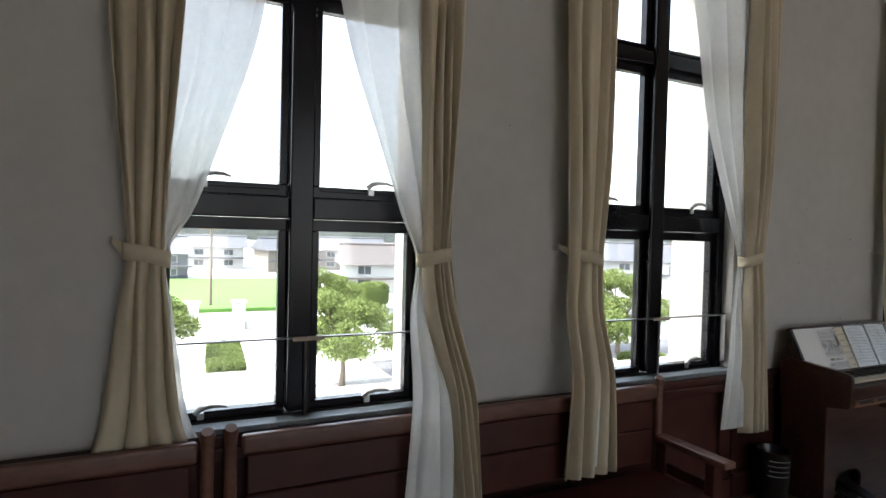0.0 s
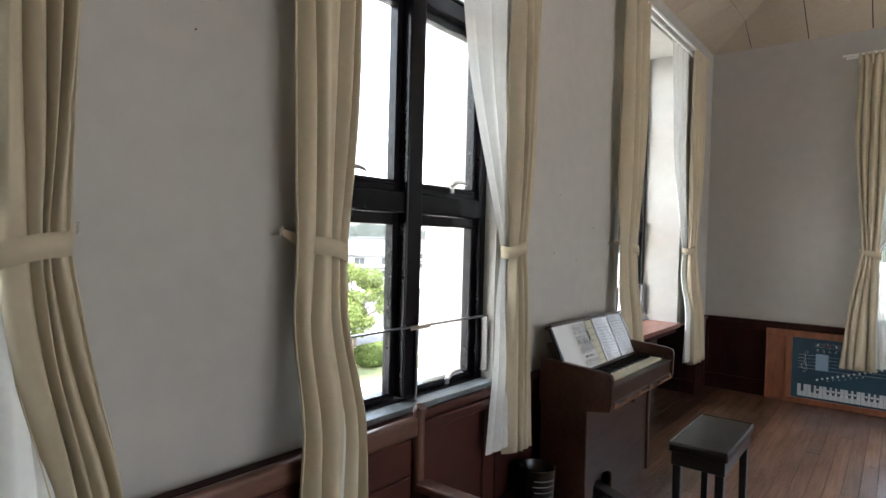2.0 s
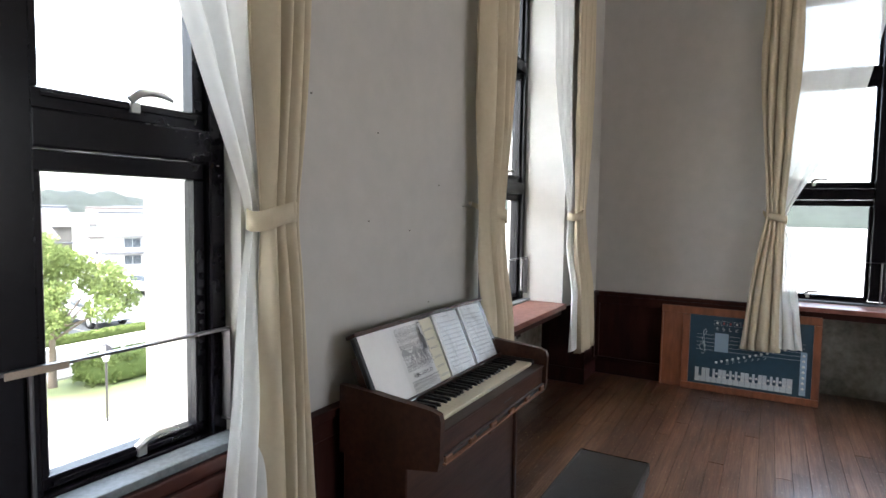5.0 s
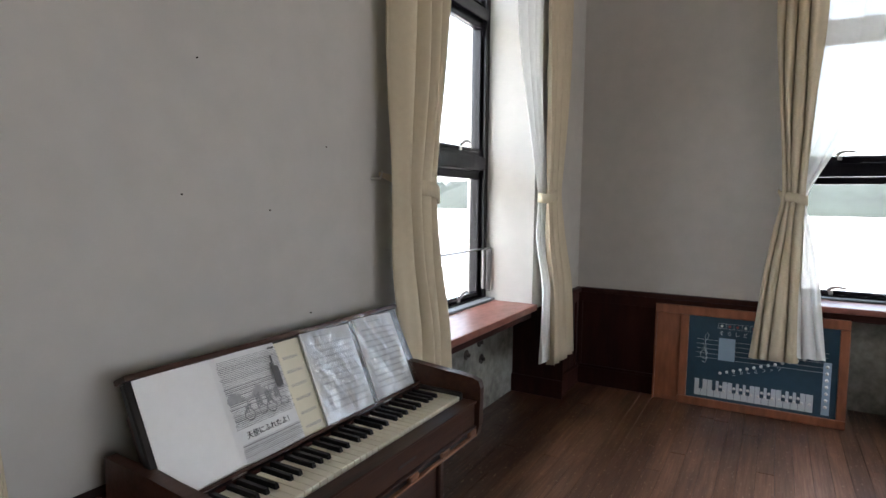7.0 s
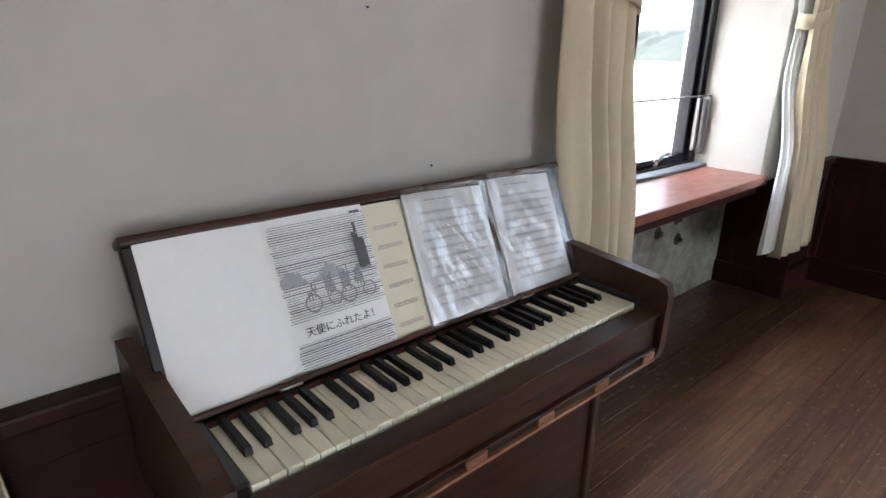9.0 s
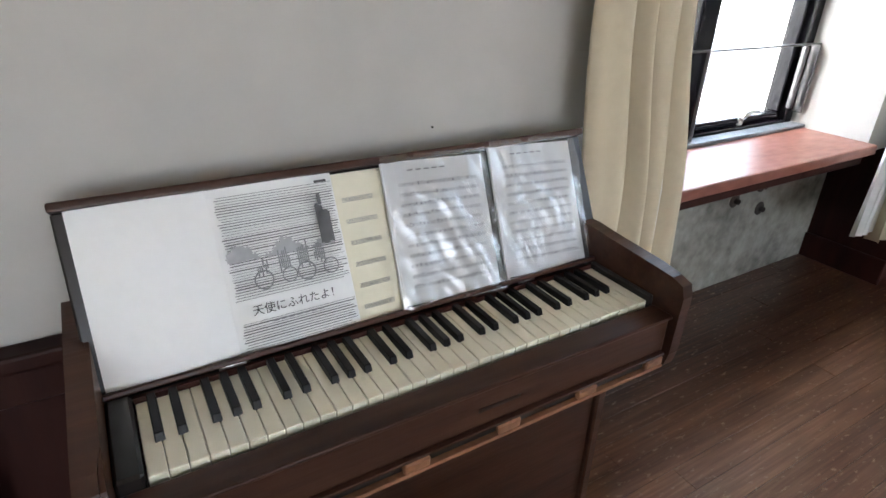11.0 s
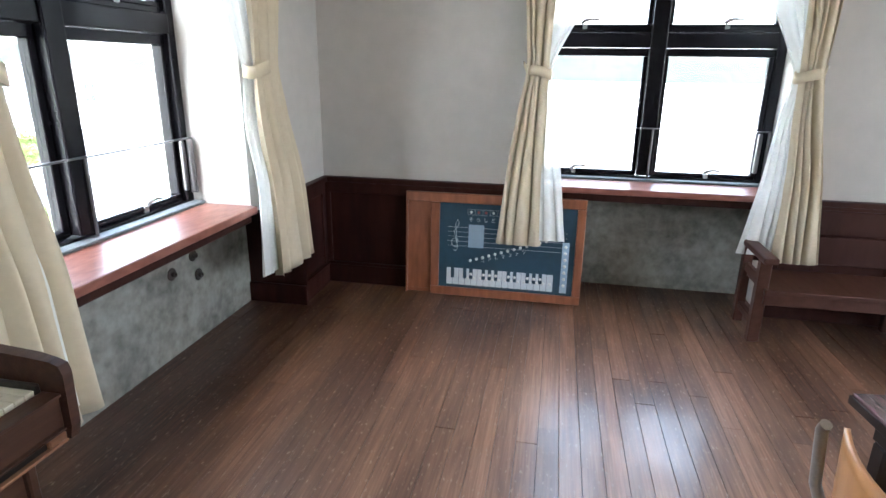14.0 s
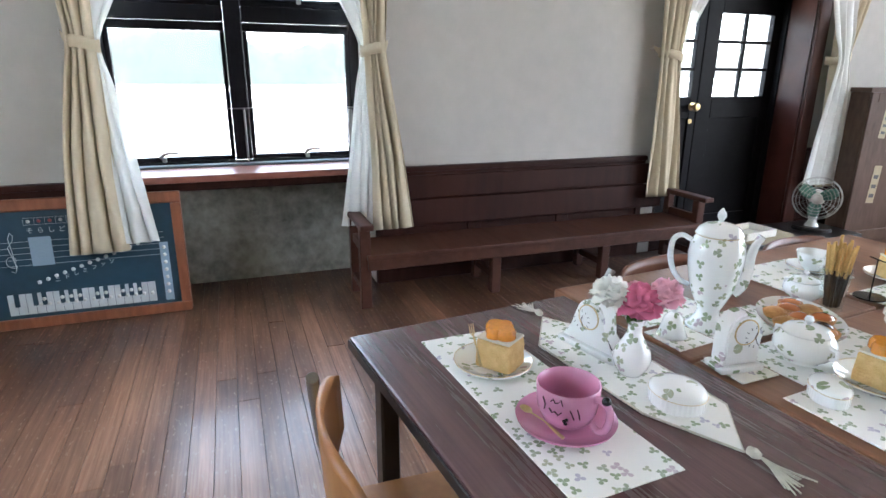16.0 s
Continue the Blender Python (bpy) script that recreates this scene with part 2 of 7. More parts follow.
y0, y1 = WY, WY + OUT
wall("wall_north", [
    (WEST - 0.3, W1 - NARROW, y0, y1, 0, 3.4), (W1 - NARROW, W1 + NARROW, y0, y1, 0, SILL), (W1 - NARROW, W1 + NARROW, y0, y1, HEAD, 3.4),
    (W1 + NARROW, W2 - NARROW, y0, y1, 0, 3.4), (W2 - NARROW, W2 + NARROW, y0, y1, 0, SILL), (W2 - NARROW, W2 + NARROW, y0, y1, HEAD, 3.4),
    (W2 + NARROW, W3 - WIDE, y0, y1, 0, 3.4), (W3 - WIDE, W3 + WIDE, y0, y1, HEAD, 3.4), (W3 + WIDE, ALC, y0, y1, SILL - 0.04, 3.4), (ALC, WX + OUT, y0, y1, 0, 3.4)])
wall("alcove_back_north", [(W3 - WIDE, W3 + WIDE, WY + 0.31, y1, -0.05, SILL), (W3 + WIDE, ALC, WY + 0.31, y1, -0.05, SILL - 0.04)], GREYPLASTER, "grey stained bare plaster below the window sill")
x0, x1 = WX, WX + OUT
wall("wall_east", [
    (x0, x1, W4 + WIDE, WY, 0, 3.4), (x0, x1, W4 - WIDE, W4 + WIDE, HEAD, 3.4), (x0, x1, DY0, W4 - WIDE, 0, 3.4),
    (x0, x1, DY1, DY0, DHEAD, 3.4), (x0, x1, SOUTH - 0.3, DY1, 0, 3.4)])
wall("alcove_back_east", [(WX + 0.32, x1, W4 - WIDE, W4 + WIDE, -0.05, SILL)], GREYPLASTER, "grey bare plaster below the window sill")
SWIN = (0.2, 2.3, 4.4)          # middles of assumed window openings in the unseen south wall, behind the walk
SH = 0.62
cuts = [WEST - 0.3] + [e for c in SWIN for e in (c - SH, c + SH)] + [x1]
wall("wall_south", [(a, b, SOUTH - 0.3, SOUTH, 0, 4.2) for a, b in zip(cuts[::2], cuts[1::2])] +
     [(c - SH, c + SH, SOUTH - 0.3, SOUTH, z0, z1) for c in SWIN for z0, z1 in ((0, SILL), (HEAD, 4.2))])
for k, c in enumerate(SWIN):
    # fill lamp added in the unseen opening, standing in for the sky's light
    lamp = new("south_fill_lamp", bpy.data.lights.new("south_fill_lamp", 'AREA'))
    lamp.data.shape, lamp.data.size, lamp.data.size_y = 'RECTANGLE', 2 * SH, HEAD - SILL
    lamp.data.energy, lamp.data.color = SOUTHFILL * (0.28 if c > 4 else 0.72 if c > 2 else 0.25), (0.95, 0.98, 1.0)
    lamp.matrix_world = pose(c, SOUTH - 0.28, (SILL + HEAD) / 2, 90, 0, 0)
for x, z in ((3.676, 0.951), (3.52, 1.26), (2.83, 0.98), (2.6, 1.45), (3.25, 1.30), (3.30, 1.62), (2.95, 1.70), (3.75, 1.45), (1.2, 1.9), (5.8, 2.1)):
    nl = thing("wall_nail", "small dark nail in the plaster wall", "nail", pose(x, WY, z, 90), "nails in the wall")
    part("head", lathe([(0.0015, -0.002), (0.0022, 0.003), (0.0018, 0.005), (0, 0.0055)], 8), GROOVE, nl)
wall("wall_west", [(WEST - 0.3, WEST, SOUTH, WY, 0, 4.2)])


def build_ceiling():
    """Boarded ceiling, hipped along the walls, with open joints between its square panels."""
    first, step = 0.33, 0.455
    xs = [0, first] + [first + step * k for k in range(1, 21)]
    ys = [0, first] + [first + step * k for k in range(1, 17)]
    rise = lambda a, b: EAVE + 0.47 * min(a, b, first + 2 * step)
    pt = lambda a, b, up=0: (WX - a, WY - b, rise(a, b) + up)
    panels, back = bmesh.new(), bmesh.new()

    def put(corners):
        cx, cy = sum(c[0] for c in corners) / len(corners), sum(c[1] for c in corners) / len(corners)
        g = 0.004
        inner = []
        for a, b in corners:
            d = math.hypot(cx - a, cy - b)
            inner.append((a + (cx - a) * g * 1.4 / d, b + (cy - b) * g * 1.4 / d))
        low = [panels.verts.new(pt(a, b)) for a, b in inner]
        top = [panels.verts.new(pt(a, b, 0.012)) for a, b in inner]
        panels.faces.new(low)
        for k in range(len(low)):
            j = (k + 1) % len(low)
            panels.faces.new((low[k], low[j], top[j], top[k]))
        back.faces.new([back.verts.new(pt(a, b, 0.013)) for a, b in corners])

    for i, (a, a2) in enumerate(zip(xs, xs[1:])):
        for j, (b, b2) in enumerate(zip(ys, ys[1:])):
            if i == j and i < 3:
                put([(a, b), (a2, b), (a2, b2)])
                put([(a, b), (a2, b2), (a, b2)])
            else:
                put([(a, b), (a2, b), (a2, b2), (a, b2)])
    tagged(part("ceiling", panels, CEIL), "beige boarded ceiling with dark open joints", "ceiling", kind="structure")
    tagged(part("ceiling_backing", back, GROOVE), "dark void above the ceiling boards", "ceiling", kind="structure")
    tagged(part("roof_slab", box(WEST - 0.3, WX + OUT, SOUTH - 0.3, WY + OUT, 4.2, 4.3), OUTSIDE), "plain roof above the ceiling", "roof", kind="structure")
    tagged(part("upper_wall", box(WEST - 0.3, WX + OUT, WY, WY + OUT, 3.4, 4.2, bm=box(WX, WX + OUT, SOUTH - 0.3, WY, 3.4, 4.2)), OUTSIDE), "plain wall above the ceiling", "wall", kind="structure")


build_ceiling()


def wainscot(name, x0, x1, m):
    """Panelled dadoes with a cap rail and a skirting; local x along the wall, -y into the room."""
    top = 0.69
    w = thing(name, "dark red-brown stained wooden wainscot with cap rail", "wainscot", m, kind="structure")
    n = max(1, round((x1 - x0) / 0.62))
    part("panel_back", box(x0, x1, -0.012, -0.001, 0, top - 0.03), WAINSCOT, w)
    for k in range(n + 1):
        c = x0 + (x1 - x0) * k / n
        part("stile", box(max(x0, c - 0.045), min(x1, c + 0.045), -0.026, -0.0125, 0.12, top - 0.06, 0.003), WAINSCOT, w)
    part("top_rail", box(x0, x1, -0.027, -0.0125, top - 0.10, top - 0.032, 0.003), WAINSCOT, w)
    part("cap", box(x0, x1, -0.045, -0.001, top - 0.031, top, 0.006, 2), WAINSCOT, w)
    part("skirting", box(x0, x1, -0.034, -0.0125, 0, 0.12, 0.004), WAINSCOT, w)
    part("skirting_cap", box(x0, x1, -0.042, -0.0125, 0.121, 0.14, 0.005), WAINSCOT, w)
    return w


NORTH = pose(0, WY, 0)
EAST = pose(WX, 0, 0, 0, 0, -90)     # local x runs to -y
wainscot("wainscot_north_1", WEST, W1 - NARROW - 0.003, NORTH)
wainscot("wainscot_north_2", W1 + NARROW + 0.003, W2 - NARROW - 0.003, NORTH)
wainscot("wainscot_north_3", W2 + NARROW + 0.003, W3 - WIDE - 0.003, NORTH)
wainscot("wainscot_north_4", ALC + 0.003, WX - 0.05, NORTH)
wainscot("wainscot_east_1", -WY + 0.002, -(W4 + WIDE) - 0.003, EAST)
wainscot("wainscot_east_2", -(W4 - WIDE) + 0.003, -DY0 - 0.12, EAST)
wainscot("wainscot_east_3", -DY1 + 0.12, -SOUTH, EAST)


tagged(part("alcove_end_panel", box(ALC - 0.014, ALC - 0.0005, WY - 0.045, WY + 0.309, 0, SILL - 0.042), WAINSCOT), "dark stained wooden end panel of the recess", "panel", kind="structure")
tagged(part("alcove_plinth", box(ALC - 0.034, ALC - 0.0145, WY - 0.05, WY + 0.309, 0, 0.12, 0.004), WAINSCOT), "dark wooden plinth in the recess", "plinth", kind="structure")


def old_fitting(m):
    """The rusted stub of a removed pipe with its stained flange."""
    f = thing("pipe_stub", "rusted stub of a removed pipe in the plaster", "pipe stub", m, "pipe stubs")
    part("flange", lathe([(0.030, -0.001), (0.030, 0.003), (0.024, 0.006), (0.012, 0.007)], 20), RUST, f, smooth=True)
    part("stub", lathe([(0.012, 0.0), (0.012, 0.022), (0.009, 0.023), (0.008, 0.010), (0, 0.009)], 14), RUST, f, smooth=True)


RUST = mat("rusted_iron", (0.06, 0.045, 0.036), 0.9, spots=(0.02, 0.016, 0.014), scale=30, bump=0.5)
for x, z in ((5.30, 0.40), (5.47, 0.44), (5.50, 0.33)):
    old_fitting(pose(x, WY + 0.31, z, 90))
for y, z in ((0.95, 0.50), (0.94, 0.27)):
    old_fitting(pose(WX + 0.32, y, z, 90, 0, -90) @ Matrix.Scale(0.55, 4))


def low_panel(name, c):
    """Panelling under a narrow window, with the moulded rail below its sill."""
    w = thing(name, "dark red-brown panelling below the window sill", "wainscot", NORTH, kind="structure")
    part("panel_back", box(c - NARROW, c + NARROW, -0.012, -0.001, 0, 0.60), REDWOOD, w)
    for k in (-1, 0, 1):
        part("stile", box(c + k * (NARROW - 0.05) - 0.045, c + k * (NARROW - 0.05) + 0.045, -0.026, -0.0125, 0.12, 0.598, 0.003), REDWOOD, w)
    part("moulding", box(c - NARROW, c + NARROW, -0.045, -0.001, 0.602, 0.65, 0.008, 2), REDWOOD, w)
    part("upper_moulding", box(c - NARROW, c + NARROW, -0.032, -0.001, 0.651, 0.69, 0.006, 2), REDWOOD, w)
    part("skirting", box(c - NARROW, c + NARROW, -0.034, -0.0125, 0, 0.118, 0.004), REDWOOD, w)


low_panel("wainscot_window_1", W1)
low_panel("wainscot_window_2", W2)


# ---- windows ----
def latch(win, x, y, z, flip=1):
    """A steel casement handle with a curved grip."""
    h = part("handle_plate", box(x - 0.012, x + 0.012, y - 0.012, y - 0.001, z - 0.028, z - 0.002, 0.002), STEEL, win, "brushed steel window handle")
    pts = [(x - 0.02 * flip, y - 0.02, z), (x + 0.0, y - 0.026, z + 0.018), (x + 0.03 * flip, y - 0.028, z + 0.024), (x + 0.065 * flip, y - 0.026, z + 0.022), (x + 0.09 * flip, y - 0.022, z + 0.014)]
    part("grip", tube(pts, [0.011, 0.011, 0.009, 0.007, 0.004], 8), STEEL, h, smooth=True)


def window(name, c, half, depth, m, mull, sill_deep):
    """Black-framed window of six lights, three high, with its handles and guard rail."""
    w = thing(name, "tall black-framed window with six panes and steel handles", "window", m, kind="structure")
    d0, d1 = depth - 0.045, depth + 0.05
    part("jamb_frame", box(c - half, c - half + 0.05, d0, d1, SILL, HEAD, 0.004), FRAMEBLACK, w)
    part("jamb_frame", box(c + half - 0.05, c + half, d0, d1, SILL, HEAD, 0.004), FRAMEBLACK, w)
    part("mullion", box(c - 0.045, c + 0.045, d0 - 0.02, d1, SILL + 0.03, HEAD - 0.04, 0.006, 2), FRAMEBLACK, w)
    part("bottom_frame", box(c - half + 0.051, c + half - 0.051, d0, d1, SILL, SILL + 0.022, 0.003), FRAMEBLACK, w)
    part("head_frame", box(c - half + 0.051, c + half - 0.051, d0, d1, HEAD - 0.039, HEAD, 0.003), FRAMEBLACK, w)
    tiers = ((0.75, 1.415), (1.59, 2.27), (2.42, 2.90))
    st = mull / 2 - 0.046
    for s in (-1, 1):
        a, b = sorted((c + s * 0.046, c + s * (half - 0.051)))
        part("transom", box(a, b, d0 - 0.008, d1, 1.462, 1.543, 0.005, 2), FRAMEBLACK, w)
        part("transom", box(a, b, d0 - 0.008, d1, 2.312, 2.378, 0.005, 2), FRAMEBLACK, w)
        for n, (z0, z1) in enumerate(tiers):
            lo = 0.027 if n == 0 else 0.045
            hi = 0.045
            sash = part("sash", box(a, b, depth - 0.022, depth + 0.022, z0 - lo, z0, 0.003), FRAMEBLACK, w)
            part("sash_rail", box(a, b, depth - 0.022, depth + 0.022, z1, z1 + (hi if n < 2 else 0.04), 0.003), FRAMEBLACK, sash)
            part("sash_stile", box(a, a + st, depth - 0.022, depth + 0.022, z0 + 0.0005, z1 - 0.0005, 0.003), FRAMEBLACK, sash)
            part("sash_stile", box(b - st, b, depth - 0.022, depth + 0.022, z0 + 0.0005, z1 - 0.0005, 0.003), FRAMEBLACK, sash)
            pane = part("pane", box(a + st, b - st, depth - 0.002, depth + 0.002, z0, z1), GLASS, sash, "clear window glass")
            pane.visible_shadow = False
            part("bead", box(a + st, b - st, depth - 0.03, depth - 0.0225, z0 - 0.02, z0 - 0.008, 0.002), FRAMEBLACK, sash)
            if n < 2:
                latch(w, (a + b) / 2 - 0.03 + 0.05 * s, depth - 0.023, z0 + 0.002)
    if not sill_deep:
        part("sill", box(c - half, c + half, -0.02, d0 - 0.001, SILL - 0.009, SILL + 0.014, 0.004, 2), STONE, w, "grey stone window sill")
    # the guard rail in front of the lower lights
    rail = part("guard_rail", box(c - half + 0.02, c + half - 0.02, depth - 0.085, depth - 0.065, 1.008, 1.014, 0.001), RAILGREY, w, "thin grey steel guard rail")
    for s in (-1, 1):
        e = c + s * (half - 0.02)
        part("bracket", box(e - 0.003, e + 0.003, depth - 0.085, depth - 0.05, 0.76, 1.007, 0.001), RAILGREY, rail)
        part("foot", box(e - 0.003, e + 0.003, depth - 0.085, d0 - 0.0005, 0.752, 0.7595, 0.001), RAILGREY, rail)
    if not sill_deep:
        part("tape", box(c - 0.03, c + 0.09, depth - 0.0865, depth - 0.0855, 1.0, 1.0155), LABELTAPE, rail, "worn tan tape on the rail")
    if sill_deep:
        part("stay_box", box(c + half - 0.075, c + half - 0.052, depth - 0.064, d0 - 0.0005, 0.77, 1.0, 0.004), RAILGREY, w, "grey steel window stay box")
    part("post", tube([(c + 0.02, depth - 0.075, SILL + 0.014), (c + 0.02, depth - 0.075, 1.0075)], 0.006, 8), RAILGREY, rail, smooth=True)
    return w


window("window_1", W1, NARROW, 0.105, NORTH, 0.155, False)
window("window_2", W2, NARROW, 0.105, NORTH, 0.155, False)
window("window_3", W3, WIDE, 0.34, NORTH, 0.15, True)
window("window_4", -W4, WIDE, 0.34, EAST, 0.14, True)
for nm, c, m in (("sill_north", W3, NORTH), ("sill_east", -W4, EAST)):
    s = thing(nm, "wide worn red-brown wooden window sill", "window sill", m, kind="structure")
    part("board", box(c - WIDE + 0.001, c + WIDE - 0.001, -0.035, 0.293, SILL - 0.038, SILL - 0.002, 0.006, 2), SILLWOOD, s)
    part("apron", box(c - WIDE + 0.001, c + WIDE - 0.001, 0.0, 0.02, SILL - 0.085, SILL - 0.0385, 0.004), WAINSCOT, s)
    part("stone_strip", box(c - WIDE + 0.001, c + WIDE - 0.001, 0.235, 0.293, SILL - 0.0015, SILL + 0.012, 0.003), STONE, s)


# ---- curtains ----
def drape_sheet(rows, y, amp, folds, phase=0.0, nu=100, nv=48, push=0.0):
    """Hanging cloth. rows, from the top: height, one edge, the other edge, depth of the folds."""
    bm = bmesh.new()
    top, end = rows[0][0], rows[-1][0]

    def at(z):
        k = 0
        while k < len(rows) - 2 and rows[k + 1][0] > z:
            k += 1
        a, b = rows[k], rows[k + 1]
        p, q = rows[max(0, k - 1)], rows[min(len(rows) - 1, k + 2)]
        t = (a[0] - z) / (a[0] - b[0])
        out = []
        for i in (1, 2, 3):
            ma = (b[i] - p[i]) / (b[0] - p[0]) * (b[0] - a[0])
            mb = (q[i] - a[i]) / (q[0] - a[0]) * (b[0] - a[0])
            out.append((2 * t ** 3 - 3 * t * t + 1) * a[i] + (t ** 3 - 2 * t * t + t) * ma + (3 * t * t - 2 * t ** 3) * b[i] + (t ** 3 - t * t) * mb)
        return out

    grid = []
    for j in range(nv + 1):
        z = top + (end - top) * j / nv
        e0, e1, dep = at(z)
        line = []
        for i in range(nu + 1):
            u = i / nu
            wob = 0.13 * math.sin(3.1 * u * folds + 1.7 * phase + 1.3 * z) + 0.22 * math.sin(1.6 * z + phase)
            lean = u + 0.05 * math.sin(5.3 * u + 2.1 * phase) + 0.02 * math.sin(11 * u + phase)
            f = 2 * abs(math.cos(math.pi * (folds * lean + wob * 0.5) + phase)) ** 0.75 - 1 + 0.22 * math.sin(7.3 * math.pi * u + 1.4 * z + phase)
            x = e0 + (e1 - e0) * u + 0.005 * math.sin(5 * z + 9 * u + phase)
            yy = y - amp * dep * f * 0.6 - 0.012 * math.sin(math.pi * u) - push * smoothstep(1.15, 0.75, z)
            line.append(bm.verts.new((x, yy, z + (0.006 * f if j == nv else 0))))
        grid.append(line)
    for r, s in zip(grid, grid[1:]):
        for i in range(nu):
            bm.faces.new((r[i], r[i + 1], s[i + 1], s[i]))
    return bm


def curtain(m, s, top, tie, foot, low, hook, sheer, seed, y=-0.085, push=0.0, front=False, folds=4):
    """One side of a window: a cream drape and a white sheer held by a tie band. Each pair of numbers along
    the wall runs from the outer to the inner edge; s is the outward direction; sheer: its inner edge at the
    head, half way and above the tie, and its outer and inner foot."""
    head, tz = 2.97, 1.325
    mid = lambda a, b, t: a + (b - a) * t
    d = thing("drape", "heavy cream drape tied back beside the window", "curtain", m, "cream drapes")
    rows = [(head, *top, 0.75), (2.4, *top, 0.9), (1.8, mid(top[0], tie[0], 0.5), mid(top[1], tie[1], 0.45), 1.0), (1.5, mid(top[0], tie[0], 0.85), mid(top[1], tie[1], 0.85), 0.75),
            (tz, *tie, 0.5), (1.15, mid(tie[0], foot[0], 0.22), mid(tie[1], foot[1], 0.12), 0.8), (0.8, mid(tie[0], foot[0], 0.62), mid(tie[1], foot[1], 0.55), 1.0), (low, *foot, 1.15)]
    ob = part("cloth", drape_sheet(rows, y, 0.042, folds, seed, push=push), DRAPE, d, smooth=80)
    ob.modifiers.new("thick", 'SOLIDIFY').thickness = 0.003
    for k in range(6):
        x = mid(top[0], top[1], (k + 0.3) / 5.8)
        part("pleat", tube([(x, -0.10, 2.985), (x, -0.105, 2.94), (x, -0.09, 2.89)], [0.011, 0.015, 0.006], 8), DRAPE, d, smooth=True)
    sh = thing("sheer_curtain", "thin white sheer curtain swept to the window's side", "curtain", m, "white sheer curtains")
    a, b, c, o, i = sheer
    back = mid(tie[0], tie[1], 0.45)
    rows = [(head - 0.02, top[1] + s * 0.08, a, 0.5), (2.55, top[1] + s * 0.08, mid(a, b, 0.5), 0.7), (2.1, top[1] + s * 0.07, b, 0.9), (1.7, tie[1] + s * 0.06, mid(b, c, 0.62), 0.9), (1.48, back, c, 0.7),
            (tz, back, tie[1] - s * 0.012, 0.45), (1.15, mid(back, o, 0.4), mid(tie[1], i, 0.25), 0.7), (0.8, mid(back, o, 0.75), mid(tie[1], i, 0.65), 0.9), (low + 0.03, o, i, 1.15)]
    part("cloth", drape_sheet(rows, y - 0.06 if front else y + 0.05, 0.022, 3.5, seed + 0.7, push=push + (0.0 if front else 0.03)), SHEER, sh, smooth=80)
    b = thing("tie_band", "cream cloth tie band holding the curtain", "curtain tie", m, "curtain tie bands")
    outer = tie[1] + s * min(abs(tie[0] - tie[1]), 0.15)
    cx, hw = (outer + tie[1] - s * 0.012) / 2, abs(outer - tie[1] + s * 0.012) / 2 + 0.008
    bm = bmesh.new()
    n = 36
    lo, hi = [], []
    for k in range(n):
        t = 2 * math.pi * k / n
        px, py = cx + hw * math.cos(t), y + 0.018 + 0.052 * math.sin(t) - (0.03 if front and math.sin(t) < 0 else 0)
        pz = tz + 0.20 * s * (px - cx) + 0.003 * math.sin(3 * t)
        lo.append(bm.verts.new((px, py, pz - 0.027)))
        hi.append(bm.verts.new((px, py - 0.003 * math.sin(t), pz + 0.027)))
    for k in range(n):
        j = (k + 1) % n
        bm.faces.new((lo[k], lo[j], hi[j], hi[k]))
    ob = part("band", bm, DRAPE, b, smooth=80)
    ob.modifiers.new("thick", 'SOLIDIFY').thickness = 0.004
    zs = tz + 0.20 * hw
    ends = [(cx + s * hw, y + 0.018, zs), (hook, -0.035, zs + 0.035)]
    bm = bmesh.new()
    vs = [bm.verts.new((px, py, pz + q)) for (px, py, pz), h in zip(ends, (0.022, 0.007)) for q in (-h, h)]
    bm.faces.new((vs[0], vs[2], vs[3], vs[1]))
    ob = part("strap", bm, DRAPE, b)
    ob.modifiers.new("thick", 'SOLIDIFY').thickness = 0.003
    part("hook", tube([(hook, -0.002, zs + 0.02), (hook, -0.042, zs + 0.02), (hook - s * 0.003, -0.048, zs + 0.045)], 0.0035, 8), STEEL, b, "small metal wall hook", smooth=True)


def curtain_rail(c, half, m):
    r = thing("curtain_rail", "white double curtain rail above the window", "curtain rail", m, "curtain rails")
    part("rail", box(c - half - 0.22, c + half + 0.22, -0.10, -0.085, 2.975, 2.995, 0.003), PAPER, r)
    part("rail", box(c - half - 0.20, c + half + 0.20, -0.05, -0.035, 2.965, 2.985, 0.003), PAPER, r)
    for k in (-1, 0, 1):
        part("bracket", box(c + k * half - 0.01, c + k * half + 0.01, -0.10, -0.001, 2.996, 3.006, 0.002), STEEL, r)


for c, half, m in ((W1, NARROW, NORTH), (W2, NARROW, NORTH), (W3, WIDE, NORTH), (-W4, WIDE, EAST), (2.89, WIDE, EAST)):
    curtain_rail(c, half, m)
curtain(NORTH, -1, (-0.33, -0.10), (-0.27, -0.155), (-0.36, -0.07), 0.67, -0.31, (0.28, 0.13, -0.06, -0.27, -0.05), 0.4, y=-0.062)
curtain(NORTH, 1, (0.925, 0.735), (0.885, 0.765), (1.01, 0.885), 0.33, 0.915, (0.29, 0.47, 0.685, 0.93, 0.66), 2.1, push=0.10)
curtain(NORTH, -1, (1.43, 1.715), (1.475, 1.665), (1.42, 1.685), 0.36, 1.45, (1.74, 1.73, 1.69, 1.50, 1.68), 3.3, push=0.08)
curtain(NORTH, 1, (2.875, 2.64), (2.80, 2.665), (2.86, 2.68), 0.38, 2.825, (2.18, 2.36, 2.60, 2.74, 2.53), 5.2)
